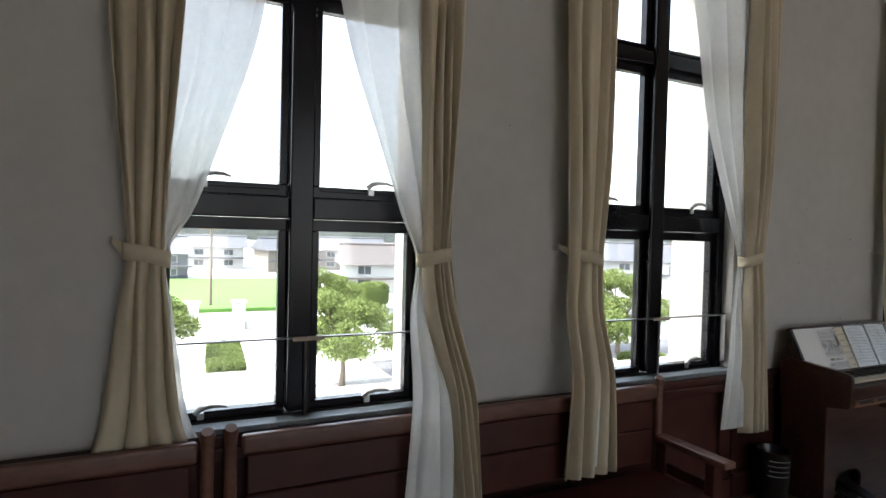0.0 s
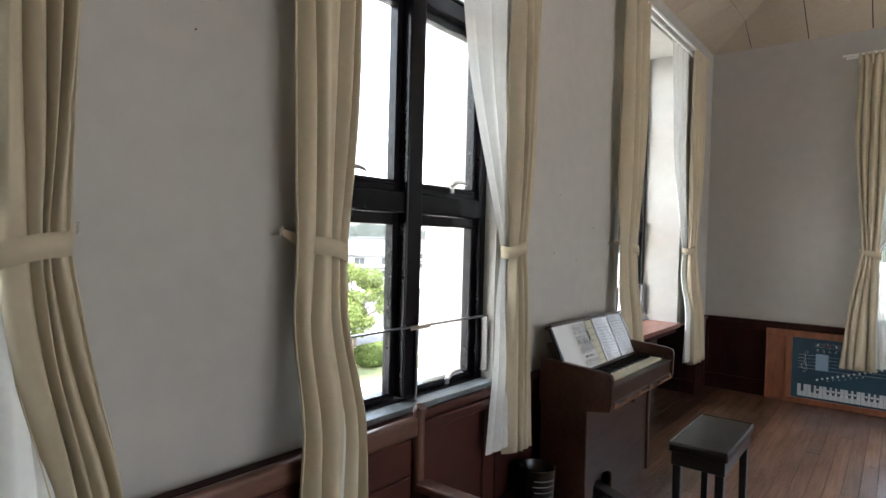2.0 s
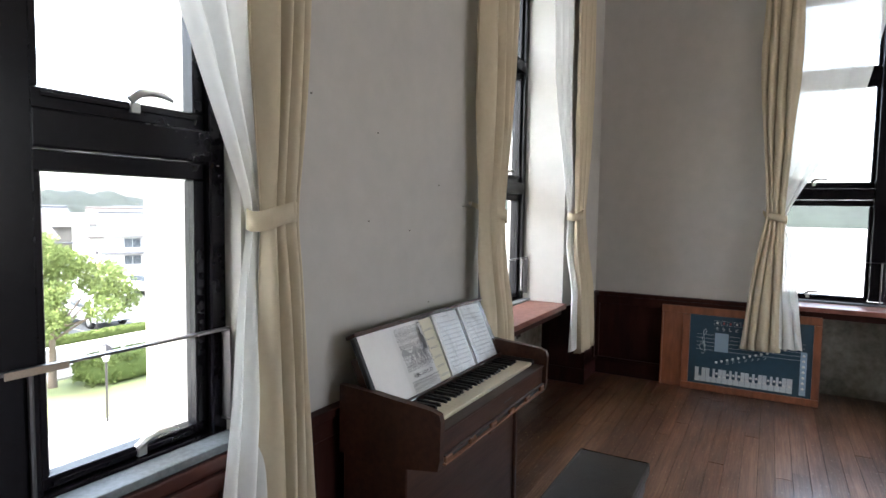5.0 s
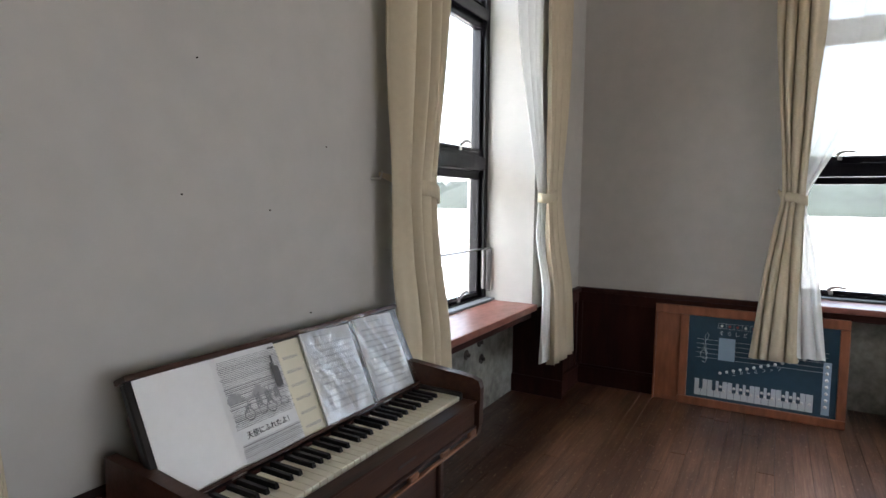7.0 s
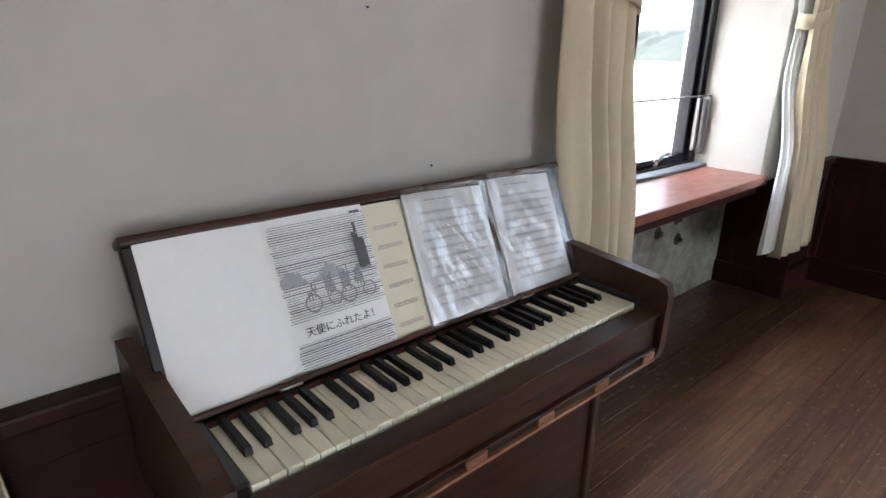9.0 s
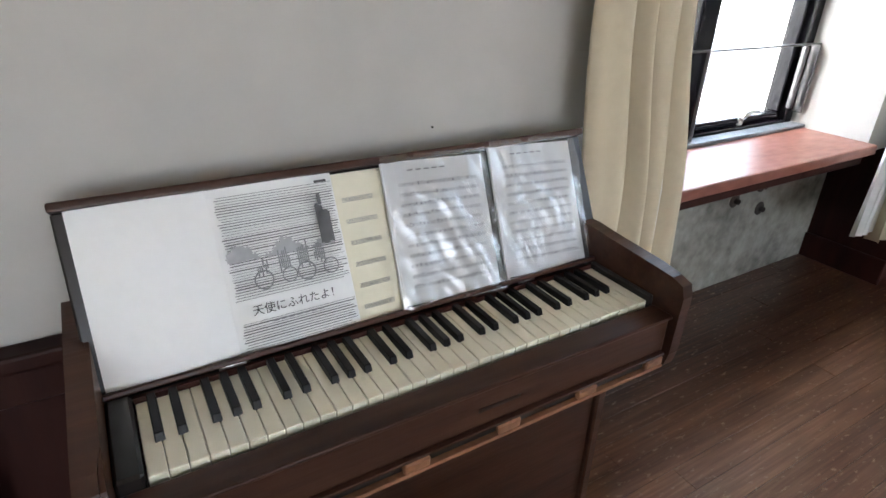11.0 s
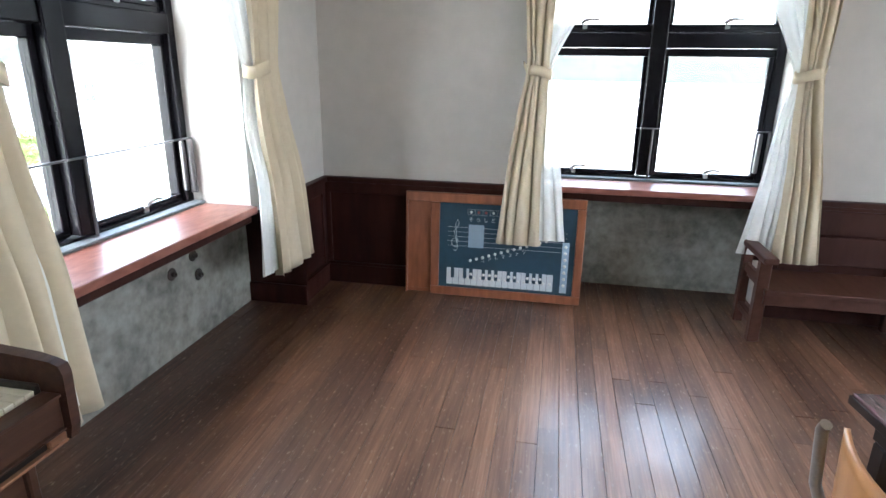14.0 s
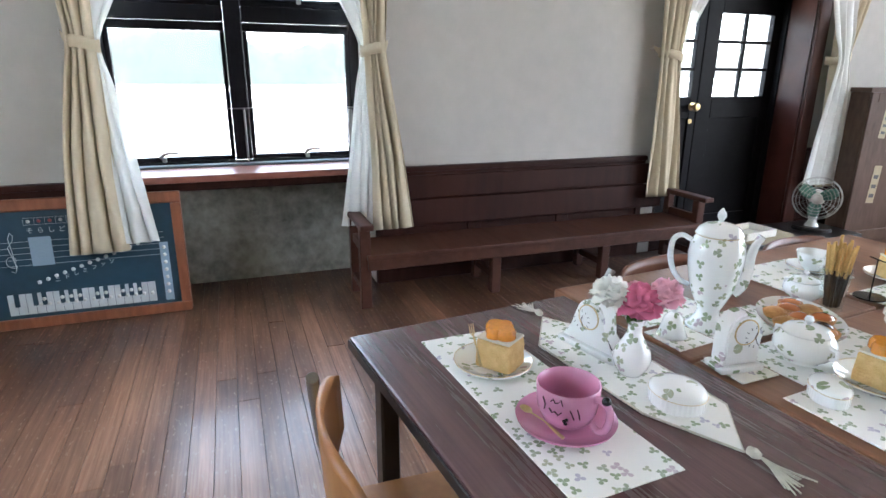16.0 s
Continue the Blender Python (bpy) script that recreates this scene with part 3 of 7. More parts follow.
curtain(NORTH, -1, (3.975, 4.36), (3.985, 4.275), (3.99, 4.37), 0.36, 3.975, (4.40, 4.39, 4.31, 4.12, 4.35), 7.1, push=0.03, folds=4)
curtain(NORTH, 1, (5.82, 5.44), (5.71, 5.485), (5.90, 5.50), 0.35, 5.74, (5.02, 5.15, 5.40, 5.60, 5.40), 9.4, push=0.03)
curtain(EAST, -1, (-1.245, -1.005), (-1.17, -1.06), (-1.30, -1.04), 0.36, -1.20, (-0.46, -0.66, -0.98, -1.12, -0.90), 11.7, push=0.04)
curtain(EAST, 1, (0.325, 0.12), (0.285, 0.175), (0.42, 0.19), 0.36, 0.315, (-0.42, -0.22, 0.10, 0.22, 0.01), 13.2, push=0.04)
curtain(EAST, -1, (2.01, 2.29), (2.05, 2.22), (2.04, 2.31), 0.42, 2.03, (2.75, 2.62, 2.32, 2.15, 2.33), 15.1)
curtain(EAST, 1, (3.90, 3.60), (3.71, 3.54), (3.83, 3.60), 0.40, 3.75, (3.10, 3.24, 3.46, 3.74, 3.40), 17.6, front=True)


# ---- floor ----
def floor_material():
    m = bpy.data.materials.new("worn_floor_boards")
    m.use_nodes = True
    nt = m.node_tree
    N, L = nt.nodes.new, nt.links.new
    b = nt.nodes["Principled BSDF"]
    geo, info = N("ShaderNodeNewGeometry"), N("ShaderNodeObjectInfo")

    def noise_at(scale, stretch, detail=5):
        mp, n = N("ShaderNodeMapping"), N("ShaderNodeTexNoise")
        mp.inputs["Scale"].default_value = stretch
        n.inputs["Scale"].default_value, n.inputs["Detail"].default_value = scale, detail
        L(geo.outputs["Position"], mp.inputs[0]), L(mp.outputs[0], n.inputs[0])
        return n.outputs[0]

    def ramp(f, p0, c0, p1, c1):
        r = N("ShaderNodeValToRGB")
        r.color_ramp.elements[0].position, r.color_ramp.elements[1].position = p0, p1
        r.color_ramp.elements[0].color, r.color_ramp.elements[1].color = (*c0, 1), (*c1, 1)
        L(f, r.inputs[0])
        return r.outputs[0]

    def mix(kind, f, a, c):
        x = N("ShaderNodeMix")
        x.data_type, x.blend_type = 'RGBA', kind
        if isinstance(f, float):
            x.inputs[0].default_value = f
        else:
            L(f, x.inputs[0])
        L(a, x.inputs[6]), L(c, x.inputs[7])
        return x.outputs[2]

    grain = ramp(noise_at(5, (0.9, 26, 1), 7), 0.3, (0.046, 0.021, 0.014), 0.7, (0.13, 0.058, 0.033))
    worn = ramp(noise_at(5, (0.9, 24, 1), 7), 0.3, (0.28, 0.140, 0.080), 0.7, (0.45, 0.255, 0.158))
    # wear from noise, paler round the middle of the open floor, darker outwards
    mid_dist = N("ShaderNodeVectorMath")
    mid_dist.operation = 'DISTANCE'
    L(geo.outputs["Position"], mid_dist.inputs[0])
    mid_dist.inputs[1].default_value = (4.3, 0.6, 0.0)
    mid_pale = N("ShaderNodeMapRange")
    mid_pale.inputs["From Min"].default_value, mid_pale.inputs["From Max"].default_value = 2.3, 0.6
    mid_pale.inputs["To Min"].default_value, mid_pale.inputs["To Max"].default_value = -0.14, 0.20
    L(mid_dist.outputs["Value"], mid_pale.inputs[0])
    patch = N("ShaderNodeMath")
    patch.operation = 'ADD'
    L(mid_pale.outputs[0], patch.inputs[0]), L(noise_at(1.6, (0.55, 1.7, 1), 9), patch.inputs[1])
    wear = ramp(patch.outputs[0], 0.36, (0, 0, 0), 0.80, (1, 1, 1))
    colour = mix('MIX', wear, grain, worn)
    tone = ramp(info.outputs["Random"], 0.0, (0.74, 0.72, 0.71), 1.0, (1.18, 1.16, 1.14))
    colour = mix('MULTIPLY', 1.0, colour, tone)
    fleck = ramp(noise_at(5, (0.5, 9, 1), 4), 0.36, (0.68, 0.65, 0.62), 0.66, (1.08, 1.07, 1.06))
    colour = mix('MULTIPLY', 0.85, colour, fleck)
    scratch = ramp(noise_at(26, (1.2, 3, 1), 5), 0.60, (0, 0, 0), 0.72, (0.75, 0.75, 0.75))
    pale = N("ShaderNodeRGB")
    pale.outputs[0].default_value = (0.36, 0.25, 0.17, 1)
    colour = mix('MIX', scratch, colour, pale.outputs[0])
    L(colour, b.inputs["Base Color"])
    b.inputs["Specular IOR Level"].default_value = 0.5
    b.inputs["Coat Weight"].default_value, b.inputs["Coat Roughness"].default_value = 0.36, 0.15
    rr = N("ShaderNodeMapRange")
    rr.inputs["From Min"].default_value, rr.inputs["From Max"].default_value = 0.3, 0.7
    rr.inputs["To Min"].default_value, rr.inputs["To Max"].default_value = 0.30, 0.48
    L(noise_at(2.2, (1, 2.2, 1), 6), rr.inputs[0]), L(rr.outputs[0], b.inputs["Roughness"])
    bp = N("ShaderNodeBump")
    bp.inputs["Strength"].default_value, bp.inputs["Distance"].default_value = 0.16, 0.001
    L(noise_at(16, (0.7, 9, 1)), bp.inputs["Height"]), L(bp.outputs[0], b.inputs["Normal"])
    return m


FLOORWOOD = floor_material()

# ---- reed organ ----
OX0, OX1 = 3.015, 3.968


def reed_organ():
    o = thing("reed_organ", "dark walnut reed organ with open lid against the wall", "organ", pose(0, 0, 0))
    W = ORGANWOOD
    # carcass
    part("side_panel", box(OX0 + 0.02, OX0 + 0.045, 2.085, 2.335, 0.0, 0.56, 0.004), W, o)
    part("side_panel", box(OX1 - 0.045, OX1 - 0.02, 2.085, 2.335, 0.0, 0.56, 0.004), W, o)
    part("back_panel", box(OX0 + 0.046, OX1 - 0.046, 2.315, 2.335, 0.0, 0.56, 0.002), W, o)
    xl, xr = OX0 + 0.046, OX1 - 0.046
    mid = xl + 0.36
    arch = [(xl, 0.0), (xl + 0.10, 0.0)]
    for k in range(13):
        a = math.pi * k / 12
        arch.append((xl + 0.22 - 0.12 * math.cos(a), 0.12 + 0.05 * math.sin(a)))
    arch += [(xl + 0.34, 0.0), (xr, 0.0), (xr, 0.56), (xl, 0.56)]
    bm = slab([(x, z) for x, z in arch], 0, 0.014)
    turned(bm, bm.verts, Matrix.Translation((0, 2.112, 0)) @ Matrix.Rotation(radians(90), 4, 'X'))
    part("front_panel", bm, W, o)
    part("foot_well", box(xl + 0.08, xl + 0.36, 2.16, 2.17, 0.0, 0.2), BLACKWOOD, o)
    ped = part("pedal", box(xl + 0.12, xl + 0.21, -0.12, 0.09, -0.006, 0.006, 0.004), BLACKWOOD, o, "black rubber-faced foot pedal", m=pose(0, 2.12, 0.07, 18))
    part("pedal", box(xl + 0.23, xl + 0.32, -0.12, 0.09, -0.006, 0.006, 0.004), BLACKWOOD, o, "black rubber-faced foot pedal", m=pose(0, 2.12, 0.07, 18))
    part("knee_lever", box(3.53, 3.575, 2.03, 2.09, 0.495, 0.57, 0.008, 2), W, o)
    # key bed, cheeks and slip
    part("key_bed", box(OX0 + 0.022, OX1 - 0.022, 1.99, 2.335, 0.582, 0.655, 0.004), W, o)
    part("key_slip", box(OX0 + 0.032, OX1 - 0.032, 1.972, 1.989, 0.60, 0.672, 0.004, 2), W, o)
    part("slip_moulding", box(OX0 + 0.032, OX1 - 0.032, 1.965, 2.012, 0.673, 0.681, 0.003, 2), W, o)
    cheek = [(1.965, 0.57), (1.958, 0.60), (1.955, 0.72), (1.962, 0.742), (1.985, 0.750), (2.03, 0.754), (2.14, 0.762), (2.20, 0.768), (2.335, 0.775), (2.335, 0.55), (2.09, 0.55)]
    for x in (OX0, OX1 - 0.03):
        bm = slab(cheek, 0, 0.03, bevel=0.006)
        turned(bm, bm.verts, Matrix.Translation((x, 0, 0)) @ Matrix(((0, 0, 1, 0), (1, 0, 0, 0), (0, 1, 0, 0), (0, 0, 0, 1))))
        part("cheek", bm, W, o)
    part("key_block", box(OX0 + 0.031, 3.078, 2.013, 2.172, 0.656, 0.70, 0.004), BLACKWOOD, o)
    part("key_block", box(3.927, OX1 - 0.031, 2.013, 2.172, 0.656, 0.70, 0.004), BLACKWOOD, o)
    part("name_rail", box(OX0 + 0.031, OX1 - 0.031, 2.1735, 2.196, 0.656, 0.686, 0.003), BLACKWOOD, o)
    part("felt_strip", box(3.08, 3.925, 2.166, 2.1725, 0.656, 0.694), REDWOOD, o, "thin dark red felt strip")
    part("top_board", box(OX0 + 0.031, OX1 - 0.031, 2.21, 2.335, 0.656, 0.69, 0.003), W, o)
    # worn strip with its finger slots below the slip
    strip = part("finger_rail", box(OX0 + 0.04, OX1 - 0.04, 1.958, 1.975, 0.574, 0.581, 0.002), WORNEDGE, o, "worn pale finger rail with long slots")
    part("rail_lip", box(OX0 + 0.04, OX1 - 0.04, 1.960, 1.9715, 0.6005, 0.6055, 0.001), W, strip)
    # black strip behind the slots, coloured as the shade inside them
    part("slot_shadow_board", box(OX0 + 0.04, OX1 - 0.04, 1.9697, 1.9717, 0.5815, 0.600), BLACKWOOD, strip)
    n = 5
    for k in range(n + 1):
        x = OX0 + 0.065 + (OX1 - OX0 - 0.13) * k / n
        part("rail_stud", box(x - 0.022, x + 0.022, 1.958, 1.9695, 0.5815, 0.600, 0.003), WORNEDGE, strip)
    # keys: sixty-one, from C to C
    wk = 0.8455 / 36
    wbm = box(-wk / 2 + 0.0005, wk / 2 - 0.0005, 0, 0.145, 0, 0.022, 0.0012)
    wme = finish("white_key", wbm, IVORY)
    bbm = box(-0.0066, 0.0066, 0, 0.093, 0, 0.020, 0.0012)
    for v in bbm.verts:
        if v.co.z > 0.01 and v.co.y < 0.01:
            v.co.y += 0.006
        if v.co.z > 0.01:
            v.co.x *= 0.86
    bme = finish("black_key", bbm, EBONY)
    for k in range(36):
        x = 3.08 + wk * (k + 0.5)
        ob = new("white_key", wme)
        ob.parent, ob.location = o, (x, 2.0195, 0.6652 - 0.0006 * random.random())
        if k % 7 in (0, 1, 3, 4, 5) and k < 35:
            ob = new("black_key", bme)
            ob.parent, ob.location = o, (x + wk / 2 + (0.002, -0.002, 0, 0.0025, 0, -0.0025, 0)[k % 7] * -1, 2.072, 0.678)
    # lid, leaning back
    lid = part("lid", box(OX0 + 0.02, OX1 + 0.002, -0.004, 0.014, 0.0, 0.262, 0.003), BLACKWOOD, o, "dark open lid holding the music", m=LID)
    part("lid_cap", box(OX0 + 0.018, OX1 + 0.006, -0.016, 0.026, 0.2625, 0.276, 0.004, 2), W, lid)
    part("music_ledge", box(OX0 + 0.03, OX1 - 0.03, -0.022, -0.0045, 0.004, 0.012, 0.002), W, lid)
    for x in (OX0 + 0.2, OX1 - 0.2):
        part("hinge", box(x - 0.02, x + 0.02, -0.007, -0.0045, -0.004, 0.0035, 0.001), STEEL, lid)
    part("lid_prop", box(OX0 + 0.04, OX0 + 0.05, 0.016, 0.06, 0.05, 0.20, 0.003), W, lid)
    part("lid_prop", box(OX1 - 0.05, OX1 - 0.04, 0.016, 0.06, 0.05, 0.20, 0.003), W, lid)
    return o


LID = pose(0, 2.185, 0.689, -math.degrees(math.atan2(0.115, 0.235)))
reed_organ()


def organ_stool():
    s = thing("organ_stool", "black leatherette stool with dark wooden legs", "stool", pose(3.333, 1.585, 0))
    hx, hy = 0.278, 0.123
    bm = box(-hx, hx, -hy, hy, 0.445, 0.487, 0.012, 3)
    part("seat", bm, LEATHER, s, "black leatherette seat pad", smooth=True)
    part("piping", tube([(x, y, 0.486) for x, y in ((-hx + 0.006, -hy + 0.006), (hx - 0.006, -hy + 0.006), (hx - 0.006, hy - 0.006), (-hx + 0.006, hy - 0.006))], 0.0045, 6, closed=True), LEATHER, s)
    part("apron", box(-hx + 0.012, hx - 0.012, -hy + 0.012, hy - 0.012, 0.385, 0.444, 0.003), BLACKWOOD, s)
    for a in (-1, 1):
        for b in (-1, 1):
            bm = box(-0.018, 0.018, -0.018, 0.018, 0, 0.384, 0.003)
            for v in bm.verts:
                if v.co.z < 0.1:
                    v.co.x *= 0.75
                    v.co.y *= 0.75
            part("leg", bm, BLACKWOOD, s, m=pose(a * (hx - 0.035), b * (hy - 0.035), 0))
    return s


organ_stool()



def lettering(name, text, size, material, parent, m, extrude=0.0004):
    cu = bpy.data.curves.new(name, 'FONT')
    cu.body, cu.size, cu.extrude = text, size, extrude
    cu.align_x = 'CENTER'
    cu.resolution_u = 3
    tmp = bpy.data.objects.new(name, cu)
    scene.collection.objects.link(tmp)
    me = bpy.data.meshes.new_from_object(tmp.evaluated_get(bpy.context.evaluated_depsgraph_get()))
    bpy.data.objects.remove(tmp)
    me.materials.clear()
    me.materials.append(material)
    ob = new(name, me)
    ob.parent, ob.matrix_basis = parent, m
    return ob


# ---- music on the organ's lid ----
def sheet_page(parent, u0, u1, v0, v1, material, bulge=0.0, name="page", off=0.002, skew=0.0):
    """A leaf of paper on the lid; u along it, v up it, the paper bowed away from the lid."""
    bm = bmesh.new()
    n = 10
    rows = []
    for j, v in enumerate((v0, (v0 + v1) / 2, v1)):
        rows.append([bm.verts.new((u0 + (u1 - u0) * i / n + skew * (v1 - v) / (v1 - v0), -0.004 - off - bulge * math.sin(math.pi * min(1, 1.15 * i / n)) - (0.008 if v == v0 else 0) * 0, v)) for i in range(n + 1)])
    for a, b in zip(rows, rows[1:]):
        for i in range(n):
            bm.faces.new((a[i], a[i + 1], b[i + 1], b[i]))
    r = bmesh.ops.extrude_face_region(bm, geom=list(bm.faces))
    for v in r["geom"]:
        if isinstance(v, bmesh.types.BMVert):
            v.co.y += 0.0012
    return part(name, bm, material, parent, smooth=60)


def bars(parent, name, spots, y, material):
    """Flat printed marks; spots: u0, u1, v0, v1."""
    bm = bmesh.new()
    for u0, u1, v0, v1 in spots:
        vs = [bm.verts.new(p) for p in ((u0, y, v0), (u1, y, v0), (u1, y, v1), (u0, y, v1))]
        bm.faces.new(vs)
    return tagged(part(name, bm, material, parent), kind="stuff")


def ring(cx, cz, r0, r1, y, bm=None, n=24):
    out = bm or bmesh.new()
    a = [out.verts.new((cx + r0 * math.cos(2 * math.pi * k / n), y, cz + r0 * math.sin(2 * math.pi * k / n))) for k in range(n)]
    b = [out.verts.new((cx + r1 * math.cos(2 * math.pi * k / n), y, cz + r1 * math.sin(2 * math.pi * k / n))) for k in range(n)]
    for k in range(n):
        out.faces.new((a[k], a[(k + 1) % n], b[(k + 1) % n], b[k]))
    return out


INKFAINT = mat("faint_grey_ink", (0.44, 0.44, 0.45), 0.8)
INKSOFT = mat("soft_grey_ink", (0.17, 0.17, 0.175), 0.8)


def song_book():
    b = thing("song_book", "open song book with a blank and a printed page", "book", LID)
    sheet_page(b, 3.06, 3.42, 0.005, 0.258, PAPER, 0.0, "backing_page", 0.0)
    sheet_page(b, 3.05, 3.2302, 0.003, 0.264, PAPER, 0.006)
    sheet_page(b, 3.424, 3.515, 0.006, 0.258, CREAMPAPER, 0.001, "back_page", 0.0)
    sheet_page(b, 3.2304, 3.424, 0.003, 0.262, PAPER, 0.007, "printed_page", 0.0015)
    rnd = random.Random(3)
    lines = []
    for k in range(62):
        v = 0.007 + 0.0040 * k
        if 0.056 < v < 0.088 or 0.247 < v < 0.254:
            continue
        lines.append((3.236 + 0.006 * rnd.random(), 3.419 - 0.012 * rnd.random() ** 3, v, v + 0.0006 + 0.0013 * rnd.random() ** 2))
    bars(b, "ruled_line", lines, -0.0141, INKSOFT)
    hill = []
    for k in range(70):
        u = 3.238 + 0.0024 * k
        top = 0.158 + 0.012 * math.sin(k * 0.21) + 0.008 * rnd.random()
        hill.append((u, u + 0.0024, 0.146 + 0.004 * rnd.random(), top))
    bars(b, "grey_band", hill, -0.0144, INKFAINT)
    bars(b, "grey_shape", [(3.385 + 0.002 * k, 3.389 + 0.002 * k, 0.150 + 0.004 * rnd.random(), 0.214 - 0.002 * k + 0.006 * rnd.random()) for k in range(10)] + [(3.391, 3.397, 0.213, 0.232)], -0.0145, INKSOFT)
    bars(b, "rider_shape", [(u + 0.003 * j, u + 0.0022 + 0.003 * j, 0.118 + 0.016 * rnd.random(), v - 0.018 * rnd.random()) for u, v in ((3.278, 0.148), (3.312, 0.160), (3.342, 0.166), (3.368, 0.158)) for j in range(6)], -0.0146, PALEINK)
    bm = bmesh.new()
    for cx, r in ((3.285, 0.015), (3.325, 0.012), (3.352, 0.015), (3.392, 0.013)):
        ring(cx, 0.115, r * 0.85, r, -0.0147, bm)
    part("wheel_drawing", bm, PALEINK, b)
    lettering("title", "天使にふれたよ！", 0.0175, INK, b, pose(3.328, -0.0149, 0.066, 90))
    bars(b, "small_print", [(3.285 + 0.012 * k, 3.294 + 0.012 * k, 0.050, 0.0525) for k in range(7)], -0.0149, PALEINK)
    bars(b, "page_marks", [(3.392, 3.412, 0.248, 0.252)], -0.0149, INK)
    bars(b, "staff_marks", [(3.435, 3.49, 0.03 + 0.036 * k + 0.002 * j, 0.0307 + 0.036 * k + 0.002 * j) for k in range(6) for j in range(4)], -0.0072, PALEINK)


song_book()

PLASTIC = bpy.data.materials.new("clear_sleeve_plastic")
PLASTIC.use_nodes = True
_n, _l = PLASTIC.node_tree.nodes, PLASTIC.node_tree.links
_clear, _gloss, _both, _frn = _n.new("ShaderNodeBsdfTransparent"), _n.new("ShaderNodeBsdfGlossy"), _n.new("ShaderNodeMixShader"), _n.new("ShaderNodeFresnel")
_clear.inputs[0].default_value = (0.95, 0.96, 0.97, 1)
_gloss.inputs["Roughness"].default_value = 0.27
_frn.inputs["IOR"].default_value = 1.55
_haze = _n.new("ShaderNodeMath")
_haze.operation = 'ADD'
_haze.inputs[1].default_value = 0.14
_l.new(_frn.outputs[0], _haze.inputs[0]), _l.new(_haze.outputs[0], _both.inputs[0]), _l.new(_clear.outputs[0], _both.inputs[1]), _l.new(_gloss.outputs[0], _both.inputs[2])
_l.new(_both.outputs[0], _n["Material Output"].inputs[0])

MIDINK = mat("mid_grey_ink", (0.34, 0.34, 0.36), 0.8)


def sleeve(u0, u1, tilt, seed):
    """A sheet of music in a crinkled clear plastic sleeve."""
    s = thing("sheet_music", "printed sheet music in a crinkled clear plastic sleeve", "sheet music", LID @ pose((u0 + u1) / 2, -0.002, 0.004, 0, tilt, 0), "sheet music sleeves")
    w = (u1 - u0) / 2
    rnd = random.Random(seed)
    sheet_page(s, -w + 0.006, w - 0.006, 0.006, 0.256, PAPER, 0.003, "page", 0.001)
    spots = []
    for k in range(11):
        v = 0.034 + 0.0178 * k
        for j in range(4):
            spots.append((-w + 0.028, w - 0.024, v + 0.0016 * j, v + 0.0016 * j + 0.0006))
        for j in range(16):
            u = -w + 0.034 + (2 * w - 0.065) * (j + rnd.random() * 0.6) / 16
            spots.append((u, u + 0.0028, v + 0.005 * rnd.random(), v + 0.003 + 0.005 * rnd.random()))
    bars(s, "music_lines", spots, -0.0095, MIDINK)
    bars(s, "heading_bars", [(-w + 0.05 + 0.016 * k, -w + 0.061 + 0.016 * k, 0.238, 0.2405) for k in range(5)], -0.0095, PALEINK)
    bm = bmesh.new()
    nu, nv = 44, 56
    g = []
    for j in range(nv + 1):
        row = []
        for i in range(nu + 1):
            u, v = -w + 2 * w * i / nu, 0.266 * j / nv
            p = Vector((u * 19 + v * 7 + seed * 7, v * 9, seed))
            row.append(bm.verts.new((u, -0.019 - 0.008 * noise.noise(p) + 0.007 * abs(noise.noise(p * 1.7)), v)))
        g.append(row)
    for a, c in zip(g, g[1:]):
        for i in range(nu):
            bm.faces.new((a[i], a[i + 1], c[i + 1], c[i]))
    part("sleeve", bm, PLASTIC, s, "crinkled glossy clear plastic", smooth=60)
    part("binding_edge", box(-w, -w + 0.007, -0.012, -0.006, 0.001, 0.265, 0.001), PAPER, s)


sleeve(3.500, 3.713, 2.5, 1)
sleeve(3.720, 3.928, 2.8, 2)

# maker's mark: a plain bar on the key slip
tagged(part("maker_mark", box(3.52, 3.60, 1.9712, 1.9718, 0.630, 0.637), BLACKWOOD, bpy.data.objects["reed_organ"]), "faded maker's mark")


